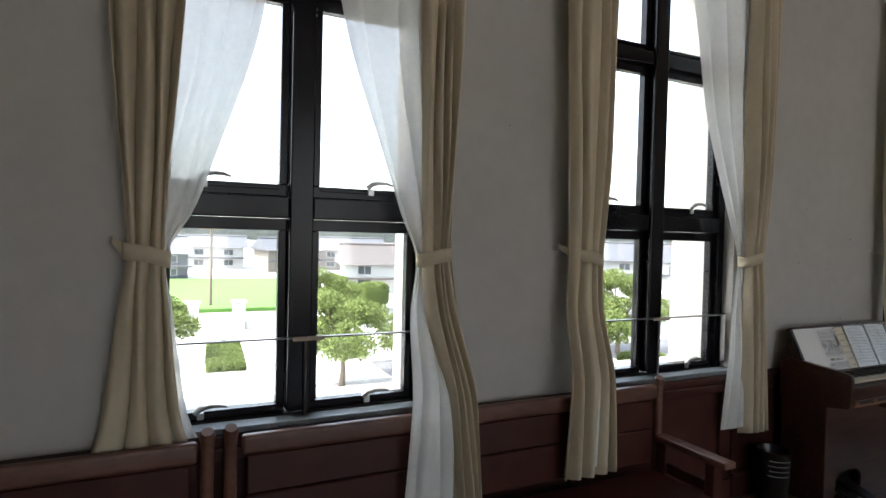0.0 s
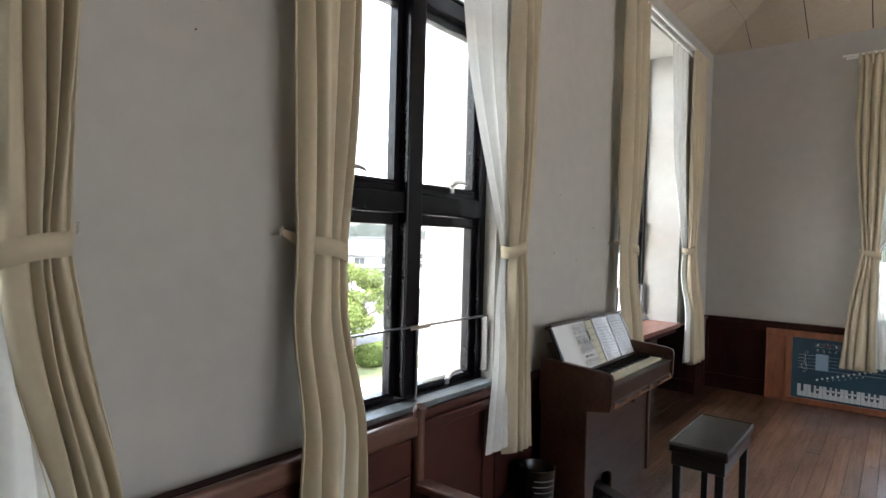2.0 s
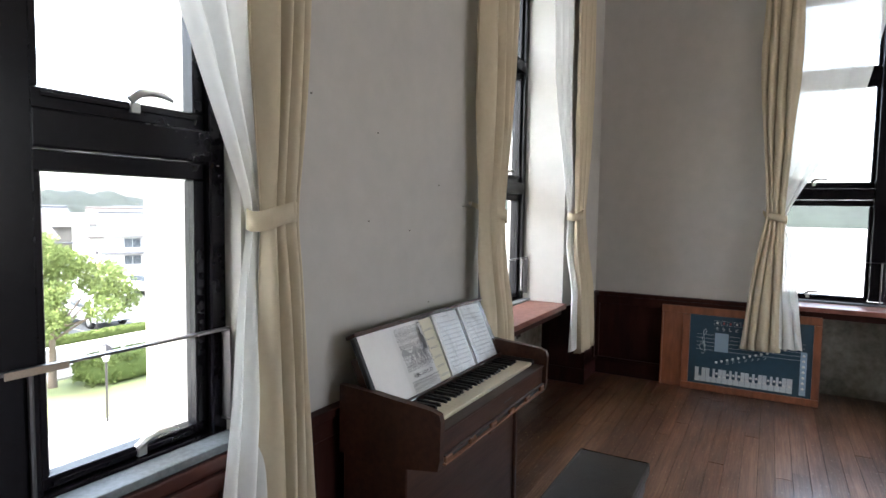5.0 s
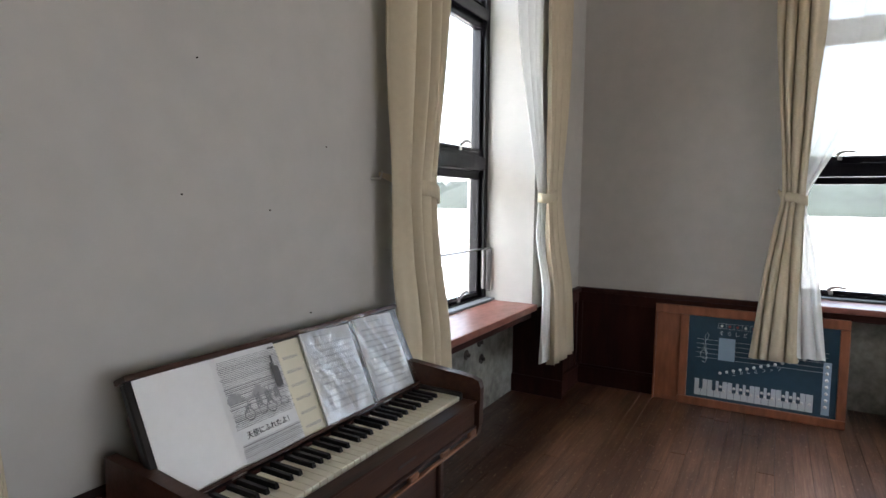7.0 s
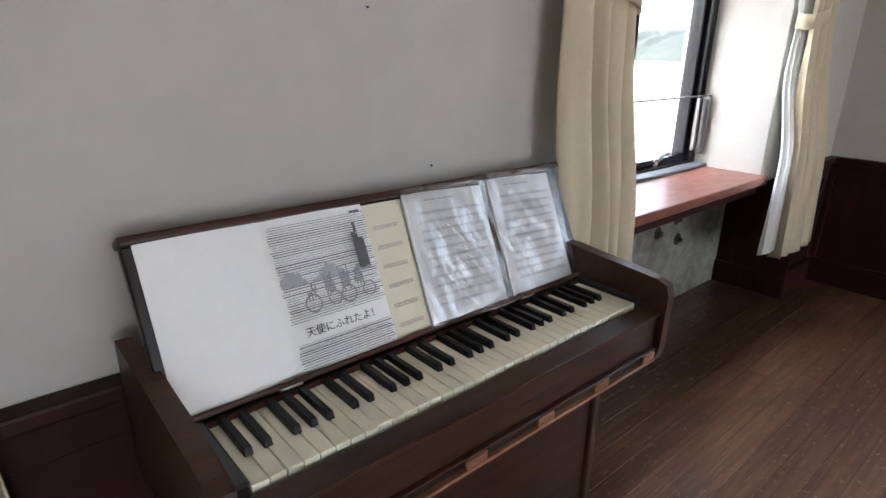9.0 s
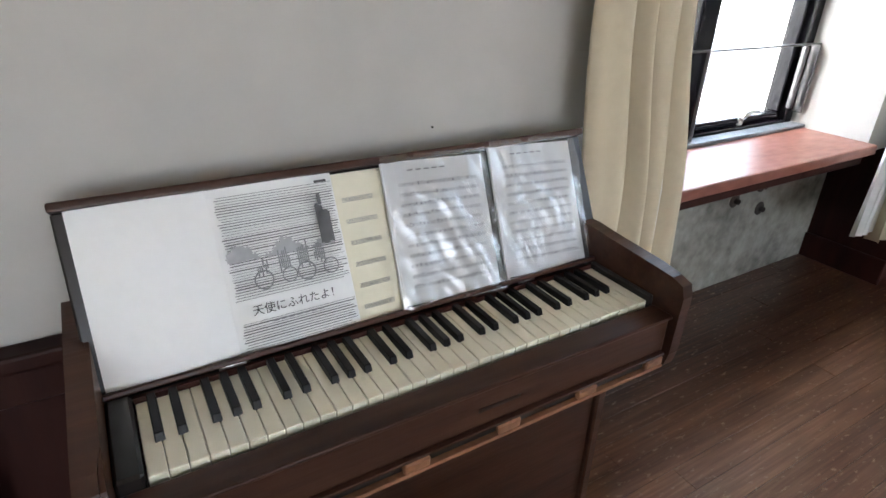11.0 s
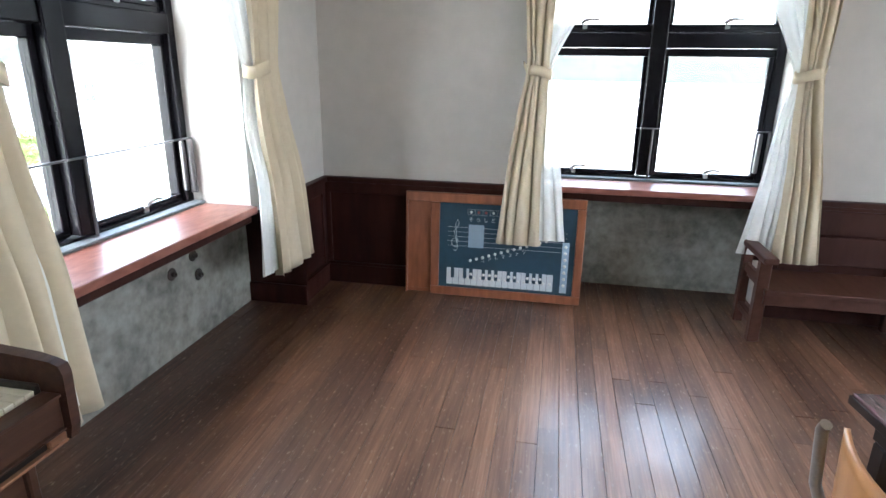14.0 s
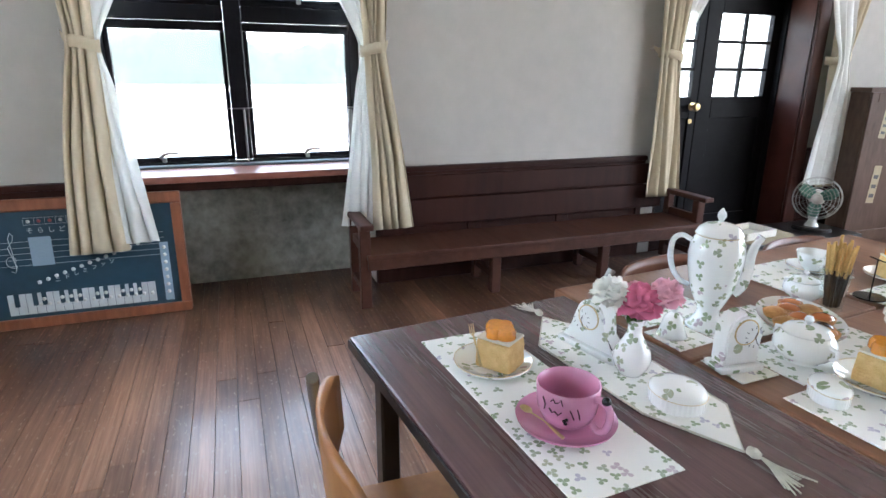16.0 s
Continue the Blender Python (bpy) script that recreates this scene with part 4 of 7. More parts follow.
# ---- benches ----
def bench(name, label, m, x0, x1, legs, back_rail):
    """Long bench; local x along the wall, -y into the room, y = 0 at the wall side of its back."""
    b = thing(name, label, "bench", m, "benches along the walls")
    W = BENCHWOOD if not back_rail else REDWOOD
    part("seat", box(x0 + 0.055, x1 - 0.055, -0.40, -0.035, 0.272, 0.30, 0.006, 2), W, b)
    part("seat_rail", box(x0 + 0.06, x1 - 0.06, -0.385, -0.365, 0.215, 0.271, 0.003), W, b)
    for k, x in enumerate(legs):
        end = k in (0, len(legs) - 1)
        part("front_leg", box(x - 0.028, x + 0.028, -0.37, -0.32, 0, 0.44 if end else 0.214, 0.004), W, b)
        part("back_leg", box(x - 0.024, x + 0.024, -0.095, -0.05, 0, 0.44 if end else 0.271, 0.004), W, b)
        part("stretcher", box(x - 0.015, x + 0.015, -0.3195, -0.0955, 0.08, 0.12, 0.003), W, b)
        if end:
            part("armrest", box(x - 0.035, x + 0.035, -0.43, -0.036, 0.441, 0.472, 0.009, 2), WORNLITRAIL if back_rail else W, b, "worn armrest, paler with caught light in its colour" if back_rail else "")
            part("arm_rail", box(x - 0.012, x + 0.012, -0.3195, -0.0955, 0.301, 0.35, 0.003), W, b)
            if back_rail:
                bm = tube([(x, -0.02, 0.0), (x, -0.02, 0.70), (x, -0.022, 0.73), (x, -0.03, 0.745)], [0.022, 0.022, 0.026, 0.02], 10)
                part("back_post", bm, WORNLITRAIL, b, smooth=True)
    for z0, z1 in ((0.34, 0.50), (0.505, 0.64)):
        part("back_board", box(x0 + 0.08, x1 - 0.08, -0.03, -0.015, z0, z1, 0.005), WAINSCOT if not back_rail else W, b)
    if back_rail:
        part("top_rail", box(x0 + 0.06, x1 - 0.06, -0.045, -0.008, 0.645, 0.715, 0.014, 3), WORNLITRAIL, b, "rounded worn top rail, paler with caught light in its colour", smooth=True)


bench("long_bench", "long low brown wooden bench with armrests by the plaster wall", EAST @ pose(0, -0.022, 0), 0.03, 2.30, (0.08, 0.83, 1.56, 2.25), False)
bench("window_bench", "red-brown wooden bench with rounded back rail under the window", NORTH @ pose(0, -0.085, 0), 0.03, 2.06, (0.055, 0.7, 1.4, 2.03), True)
bench("window_bench", "red-brown wooden bench with rounded back rail under the window", NORTH @ pose(0, -0.10, 0), -1.95, 0.01, (-1.92, -1.3, -0.65, -0.02), True)


# ---- music teaching board ----
NAVY = mat("navy_board_panel", (0.020, 0.055, 0.085), 0.4, scale=3, spread=0.3)
CHALK = mat("board_white_print", (0.55, 0.58, 0.60), 0.6, scale=20, spread=0.15)
PALEBLUE = mat("pale_blue_patch", (0.30, 0.40, 0.50), 0.5, scale=10, spread=0.1)
DULLRED = mat("dull_red_lamp", (0.28, 0.05, 0.05), 0.4)
KNOBWHITE = mat("white_plastic_knob", (0.6, 0.6, 0.58), 0.35, scale=30, spread=0.1)


def teaching_board():
    b = thing("music_teaching_board", "blue music teaching board in orange wooden frame leaning on the wall", "teaching board", pose(6.335, 1.852, 0, -3.0, 0, -90))
    W, H = 1.06, 0.632
    part("box_back", box(0, W, 0.0, 0.03, 0.004, H - 0.004), ORANGEWOOD, b)
    part("side_panel", box(0.012, 0.155, -0.006, -0.0005, 0.028, H - 0.03, 0.002), ORANGEWOOD, b)
    part("edge_stile", box(0.0, 0.011, -0.016, -0.0005, 0.0, H, 0.002), ORANGEWOOD, b)
    for x0, x1 in ((0.157, 0.207), (1.012, 1.06)):
        part("frame_stile", box(x0, x1, -0.02, -0.0005, 0.052, H - 0.058, 0.004), ORANGEWOOD, b)
    part("frame_rail", box(0.0, W, -0.02, -0.0005, H - 0.0575, H, 0.005), ORANGEWOOD, b)
    part("frame_rail", box(0.157, W, -0.02, -0.0005, 0.0, 0.0515, 0.005), ORANGEWOOD, b)
    x0, x1, z0, z1 = 0.208, 1.0115, 0.052, 0.5735
    part("panel", box(x0, x1, -0.008, -0.0005, z0, z1), NAVY, b, "dark navy painted panel")
    y = -0.0086
    w, h = x1 - x0, z1 - z0
    P = lambda u, v: (x0 + u * w, z0 + v * h)
    bars(b, "staff_lines", [(*((P(0.06, 0)[0], P(0.94, 0)[0])), P(0, v)[1], P(0, v)[1] + 0.002) for v in (0.50, 0.555, 0.61, 0.665, 0.72)], y, CHALK)
    bars(b, "pale_patch", [(P(0.22, 0)[0], P(0.335, 0)[0], P(0, 0.49)[1], P(0, 0.76)[1])], y - 0.0006, PALEBLUE)
    # treble clef
    cx, cz = P(0.125, 0.59)
    pts = []
    for k in range(30):
        a = -1.2 + k * 0.30
        r = 0.008 + 0.0013 * k
        if k < 22:
            pts.append((cx + r * math.cos(a), y - 0.001, cz - 0.02 + r * math.sin(a)))
    pts += [(cx - 0.012, y - 0.001, cz + 0.045), (cx + 0.012, y - 0.001, cz + 0.075), (cx + 0.018, y - 0.001, cz + 0.10), (cx + 0.008, y - 0.001, cz + 0.115), (cx - 0.004, y - 0.001, cz + 0.09), (cx + 0.004, y - 0.001, cz + 0.02), (cx + 0.010, y - 0.001, cz - 0.06), (cx + 0.002, y - 0.001, cz - 0.078), (cx - 0.014, y - 0.001, cz - 0.07)]
    part("treble_clef", tube(pts, 0.0035, 6, flat=0.4), CHALK, b, smooth=True)
    # lamp row with its frame
    for k in range(12):
        px, pz = P(0.235 + 0.055 * k, 0.905)
        bars(b, "lamp_frame", [(px - 0.02, px + 0.02, pz - 0.017, pz - 0.0155), (px - 0.02, px + 0.02, pz + 0.0155, pz + 0.017), (px - 0.0208, px - 0.0195, pz - 0.017, pz + 0.017)], y, CHALK)
        bm = bmesh.new()
        bmesh.ops.create_uvsphere(bm, u_segments=10, v_segments=6, radius=0.0085)
        part("lamp", bm, (KNOBWHITE, DULLRED, DULLRED, KNOBWHITE, DULLRED, KNOBWHITE, DULLRED)[k % 7], b, smooth=True, m=pose(px, y - 0.001, pz))
    for k, ch in enumerate("そらしどれみ"):
        px, pz = P(0.235 + 0.055 * k, 0.80)
        lettering("lettering", ch, 0.03, CHALK, b, pose(px, y - 0.0004, pz, 90))
    for k, ch in enumerate("ニドレミファソ"):
        px, pz = P(0.335 + 0.05 * k, 0.325 + 0.022 * k)
        lettering("lettering", ch, 0.026, CHALK, b, pose(px, y - 0.0004, pz, 90))
    # rising row of note knobs
    knob = bmesh.new()
    bmesh.ops.create_uvsphere(knob, u_segments=10, v_segments=6, radius=0.0095)
    kme = finish("note_knob", knob, KNOBWHITE, True)

    def put_knob(px, pz):
        ob = new("note_knob", kme)
        ob.parent, ob.location = b, (px, y - 0.003, pz)

    for k in range(15):
        put_knob(*P(0.24 + 0.046 * k, 0.335 + 0.024 * k))
    # printed keyboard
    n = 17
    ks = 0.80 * w / n
    for k in range(n):
        px, pz = x0 + 0.06 * w + ks * k, z0 + 0.035 * h
        part("printed_key", box(px + 0.001, px + ks - 0.001, y - 0.002, y, pz, pz + 0.20 * h, 0.0006), CHALK, b)
        if k > 2:
            put_knob(px + ks / 2, pz + 0.045)
    for k in range(n - 1):
        if k % 7 in (0, 2, 3, 5, 6):
            px, pz = x0 + 0.06 * w + ks * (k + 1), z0 + 0.115 * h
            part("printed_key_gap", box(px - ks * 0.28, px + ks * 0.28, y - 0.0032, y - 0.0022, pz, pz + 0.125 * h), NAVY, b)
            if k > 2:
                put_knob(px, pz + 0.03)
    px = x0 + 0.935 * w
    part("side_strip", box(px - 0.02, px + 0.02, y - 0.002, y, z0 + 0.03 * h, z0 + 0.62 * h), PALEBLUE, b)
    for k in range(7):
        put_knob(px, z0 + (0.12 + 0.075 * k) * h)


teaching_board()

# ---- double door ----
DOORX = 0.26
DBLACK = mat("black_door_paint", (0.006, 0.005, 0.006), 0.5, spec=0.10, scale=4, spread=0.4, bump=0.1, bscale=40)
BRASS = mat("old_brass", (0.55, 0.42, 0.20), 0.3, metal=1.0, scale=40, spread=0.3)


def door():
    d = thing("door_1", "black double door with small upper panes, closed", "door", EAST, kind="structure")
    a, c, e = -DY0 + 0.001, 2.712, -DY1 - 0.001
    for x0, x1, kn in ((a, c - 0.003, 0), (c + 0.003, e, 1)):
        y0, y1 = DOORX, DOORX + 0.042
        sw = 0.13 if kn else 0.09
        rw = 0.09 if kn else 0.06
        leaf = part("leaf", box(x0, x0 + sw, y0, y1, 0.01, DHEAD - 0.004, 0.003), DBLACK, d, "black painted door leaf")
        part("stile", box(x1 - rw, x1, y0, y1, 0.01, DHEAD - 0.004, 0.003), DBLACK, leaf)
        px0, px1 = x0 + sw + 0.001, x1 - rw - 0.001
        for z0, z1 in ((0.01, 0.16), (0.90, 1.055), (1.63, DHEAD - 0.004)):
            part("rail", box(px0, px1, y0, y1, z0, z1, 0.003), DBLACK, leaf)
        part("lower_panel", box(px0, px1, y0 + 0.014, y1 - 0.012, 0.161, 0.899), DBLACK, leaf)
        part("glazing_bar", box((px0 + px1) / 2 - 0.012, (px0 + px1) / 2 + 0.012, y0 + 0.006, y1 - 0.006, 1.056, 1.629, 0.003), DBLACK, leaf)
        for z in (1.247, 1.438):
            for q0, q1 in ((px0, (px0 + px1) / 2 - 0.0125), ((px0 + px1) / 2 + 0.0125, px1)):
                part("glazing_bar", box(q0, q1, y0 + 0.006, y1 - 0.006, z - 0.011, z + 0.011, 0.003), DBLACK, leaf)
        for q0, q1 in ((px0, (px0 + px1) / 2 - 0.0125), ((px0 + px1) / 2 + 0.0125, px1)):
            for z0, z1 in ((1.056, 1.235), (1.259, 1.426), (1.45, 1.629)):
                p = part("pane", box(q0, q1, y0 + 0.018, y0 + 0.021, z0, z1), GLASS, leaf, "clear glass pane")
                p.visible_shadow = False
        if kn == 0:
            part("knob", lathe([(0, 0), (0.028, 0), (0.028, 0.004), (0.012, 0.008), (0.011, 0.03), (0.026, 0.04), (0.03, 0.052), (0.022, 0.066), (0, 0.07)], 20), BRASS, leaf, "round old brass knob", smooth=True, m=pose(x1 - 0.045, y0 - 0.001, 0.985, 90))
            part("keyhole_plate", lathe([(0, 0), (0.018, 0), (0.017, 0.005), (0, 0.006)], 16), BRASS, leaf, smooth=True, m=pose(x1 - 0.045, y0 - 0.001, 0.88, 90))
    f = thing("door_frame", "red-brown stained wooden door frame", "door frame", EAST, kind="structure")
    part("jamb", box(e - 0.007, e + 0.0004, -0.004, DOORX - 0.052, 0.0092, DHEAD - 0.008, 0.001), REDWOOD, f)
    part("jamb", box(a - 0.0004, a + 0.007, -0.004, DOORX - 0.052, 0.0092, DHEAD - 0.008, 0.001), REDWOOD, f)
    part("jamb_moulding", box(e - 0.02, e + 0.001, DOORX - 0.05, DOORX - 0.003, 0, DHEAD - 0.03, 0.006, 2), DBLACK, f)
    part("lintel", box(a, e, -0.004, DOORX - 0.003, DHEAD - 0.0075, DHEAD + 0.0005, 0.001), REDWOOD, f)
    part("architrave", box(e + 0.001, e + 0.11, -0.03, -0.001, 0, DHEAD + 0.0005, 0.008, 2), REDWOOD, f)
    part("architrave_head", box(a - 0.02, e + 0.11, -0.03, -0.001, DHEAD + 0.001, DHEAD + 0.12, 0.008, 2), REDWOOD, f)
    part("threshold", box(a, e, 0.0, 0.42, 0.0, 0.009), WAINSCOT, f)


door()


# ---- tall labelled chest, low stand, fan, trays ----
CHESTWOOD = mat("worn_brown_chest", (0.10, 0.062, 0.044), 0.6, spec=0.25, scale=4, stretch=(1, 1, 0.3), spread=0.4, bump=0.2)
LABELPAPER = mat("aged_label_paper", (0.36, 0.30, 0.19), 0.8, scale=12, spread=0.2)


def chest():
    c = thing("storage_chest", "tall worn brown wooden chest with old paper labels", "chest", EAST @ pose(3.70, -0.10, 0))
    W = CHESTWOOD
    part("body", box(0.0, 1.15, -0.20, -0.06, 0.0, 1.10, 0.004), W, c)
    part("lid", box(-0.015, 1.165, -0.215, -0.06, 1.1005, 1.13, 0.006, 2), W, c)
    part("frame_stile", box(0.0, 0.07, -0.22, -0.2005, 0.0, 1.0995, 0.004), W, c)
    part("frame_rail", box(0.0705, 1.15, -0.22, -0.2005, 1.03, 1.0995, 0.004), W, c)
    part("frame_rail", box(0.0705, 1.15, -0.22, -0.2005, 0.0, 0.09, 0.004), W, c)
    for x, z, w, h, t in ((0.17, 0.78, 0.07, 0.20, 6), (0.29, 0.68, 0.10, 0.30, -3), (0.19, 0.30, 0.08, 0.28, 4)):
        l = part("paper_label", box(0, w, -0.0015, 0, 0, h), LABELPAPER, c, "aged cream paper label", m=pose(x, -0.2008, z, 0, t, 0))
        bars(l, "label_marks", [(0.015, w - 0.015, h * q, h * q + h * 0.10) for q in (0.15, 0.4, 0.65)], -0.0018, INK)


chest()

low = thing("low_stand", "low black stand beside the door", "stand", pose(6.0, -2.82, 0))
part("top", box(-0.22, 0.2, -0.60, 0.42, 0.165, 0.19, 0.004), BLACKWOOD, low)
for sx in (-0.2, 0.16):
    for sy in (-0.57, 0.37):
        part("leg", box(sx, sx + 0.03, sy, sy + 0.03, 0, 0.1645, 0.002), BLACKWOOD, low)


def fan():
    f = thing("desk_fan", "old desk fan with green blades and wire cage", "fan", pose(5.98, -3.19, 0.19, 0, 0, 130) @ Matrix.Scale(0.82, 4))
    GREEN = mat("green_fan_blade", (0.10, 0.22, 0.17), 0.3, scale=10)
    CREAM = mat("fan_cream_plastic", (0.62, 0.62, 0.56), 0.4, scale=10, spread=0.1)
    part("base", slab([(0.11 * math.cos(a * math.pi / 12), 0.15 * math.sin(a * math.pi / 12)) for a in range(24)], 0, 0.03, bevel=0.008), BLACKWOOD, f)
    part("neck", tube([(-0.02, 0, 0.03), (-0.02, 0, 0.07), (-0.03, 0, 0.15)], [0.055, 0.032, 0.03], 14), CREAM, f, smooth=True)
    part("motor", lathe([(0, -0.10), (0.05, -0.09), (0.065, -0.03), (0.065, 0.02), (0.05, 0.035), (0, 0.036)], 20), CREAM, f, smooth=True, m=pose(0, 0, 0.275, 0, 90, 0))
    cage = bmesh.new()
    for r, x in ((0.175, 0.045), (0.17, 0.07), (0.15, 0.085), (0.125, 0.093), (0.10, 0.098), (0.075, 0.10), (0.17, 0.02)):
        tube([(x, r * math.cos(2 * math.pi * k / 36), 0.275 + r * math.sin(2 * math.pi * k / 36)) for k in range(36)], 0.0022 if r < 0.172 else 0.0045, 5, cage, closed=True)
    for k in range(14):
        a = 2 * math.pi * k / 14
        tube([(x, r * math.cos(a), 0.275 + r * math.sin(a)) for r, x in ((0.04, 0.102), (0.1, 0.098), (0.15, 0.085), (0.175, 0.045), (0.16, -0.005), (0.07, -0.02))], 0.0016, 4, cage)
    part("cage", cage, STEEL, f, "chromed wire cage", smooth=True)
    for k in range(3):
        bm = bmesh.new()
        rows = []
        for i in range(7):
            r = 0.03 + 0.125 * i / 6
            wd = 0.03 + 0.10 * math.sin(math.pi * (0.1 + 0.75 * i / 6))
            rows.append([bm.verts.new((0.045 + 0.022 * (j / 4 - 0.5), r * math.cos((j / 4 - 0.5) * wd / r * 0.8), r * math.sin((j / 4 - 0.5) * wd / r * 0.8))) for j in range(5)])
        for p, q in zip(rows, rows[1:]):
            for j in range(4):
                bm.faces.new((p[j], p[j + 1], q[j + 1], q[j]))
        ob = part("blade", bm, GREEN, f, "translucent green fan blade", smooth=True, m=pose(0, 0, 0.275, 120 * k + 25, 0, 0))
        ob.modifiers.new("thick", 'SOLIDIFY').thickness = 0.002
    part("hub", lathe([(0, 0.112), (0.028, 0.108), (0.042, 0.10), (0.042, 0.03), (0, 0.028)], 20), STEEL, f, smooth=True, m=pose(0, 0, 0.275, 0, 90, 0))


fan()
TRAYWHITE = mat("cream_tray", (0.66, 0.63, 0.55), 0.5, scale=8, spread=0.1)
tr = thing("shallow_tray", "cream shallow tray on a folded cloth", "tray", pose(5.98, -2.62, 0.198, 0, 0, 8))
part("base", box(-0.10, 0.10, -0.15, 0.15, 0.0, 0.006, 0.002), TRAYWHITE, tr)
for q in ((-0.10, 0.10, -0.15, -0.142), (-0.10, 0.10, 0.142, 0.15), (-0.10, -0.092, -0.1415, 0.1415), (0.092, 0.10, -0.1415, 0.1415)):
    part("rim", box(*q, 0.0065, 0.05, 0.002), TRAYWHITE, tr)
cl = thing("folded_cloth", "folded pale lace cloth on the low stand", "cloth", pose(5.96, -2.68, 0.1905, 0, 0, 4))
part("cloth", slab([(0.19 * math.cos(a * math.pi / 20) * (1 + 0.04 * math.sin(a * 3)), 0.28 * math.sin(a * math.pi / 20)) for a in range(40)], 0, 0.007, bevel=0.003), LABELPAPER, cl)


# small black bin between the bench and the organ
def striped_bin():
    b = thing("waste_bin", "small black round bin with pale curved stripes", "bin", pose(2.86, 2.25, 0))
    part("body", lathe([(0, 0), (0.070, 0), (0.072, 0.004), (0.084, 0.285), (0.087, 0.290), (0.084, 0.292), (0.080, 0.286), (0.068, 0.008), (0, 0.008)], 32), BLACKWOOD, b, smooth=50)
    for k, z in enumerate((0.165, 0.192, 0.219, 0.246)):
        r = 0.0735 + 0.042 * z
        pts = [(r * math.cos(a), r * math.sin(a), z) for a in [radians(-165 + 6 * i + 5 * (k % 2)) for i in range(14)]]
        part("stripe", tube(pts, 0.0042, 6, flat=0.6), PALEINK, b, "pale curved stripe", smooth=True)


striped_bin()


# ---- tables ----
TOP = 0.685
TABLE = pose(4.29, 0.33, 0, 0, 0, 6.5)          # local -x towards the organ end, -y across the tables
TUBE = mat("grey_steel_tube", (0.38, 0.37, 0.34), 0.35, metal=0.8, scale=20, spread=0.2)
CHAIRPLY = mat("orange_plywood", (0.46, 0.21, 0.07), 0.35, spots=(0.34, 0.14, 0.045), scale=4, stretch=(1, 1, 0.2), bump=0.06)


def table():
    t = thing("dark_table", "dark mahogany laminate table set with china", "table", TABLE)
    part("tabletop", box(-1.25, 0, -0.545, 0, TOP - 0.028, TOP, 0.005, 2), TABLEWOOD, t)
    part("edge_strip", box(-1.252, 0.002, -0.0005, 0.003, TOP - 0.026, TOP - 0.006, 0.001), BLACKWOOD, t)
    part("frame", box(-1.21, -0.04, -0.51, -0.035, TOP - 0.085, TOP - 0.0285, 0.003), BLACKWOOD, t)
    for x in (-1.19, -0.085):
        for y in (-0.50, -0.075):
            part("leg", box(x, x + 0.04, y, y + 0.04, 0, TOP - 0.0855, 0.004), BLACKWOOD, t)


table()


def desk(x1, y1, wx, wy):
    d = thing("school_desk", "brown-topped school desk with steel legs", "desk", TABLE @ pose(x1, y1, 0), "school desks")
    part("desktop", box(-wx, 0, -wy, 0, TOP - 0.026, TOP - 0.002, 0.007, 2), DESKWOOD, d)
    part("edge_band", box(-wx + 0.002, -0.002, -wy + 0.002, -0.002, TOP - 0.032, TOP - 0.0265, 0.001), WORNEDGE, d)
    part("drawer_box", box(-wx + 0.04, -0.04, -wy + 0.05, -0.05, TOP - 0.14, TOP - 0.0325, 0.004), TUBE, d)
    for x in (-wx + 0.03, -0.03):
        for y in (-wy + 0.03, -0.03):
            part("leg", tube([(x, y, 0), (x, y, TOP - 0.033)], 0.0125, 10), TUBE, d, smooth=True)


desk(0.05, -0.552, 0.425, 0.62)
desk(-0.381, -0.552, 0.60, 0.62)
desk(0.05, -1.178, 0.425, 0.62)
desk(-0.381, -1.178, 0.60, 0.62)


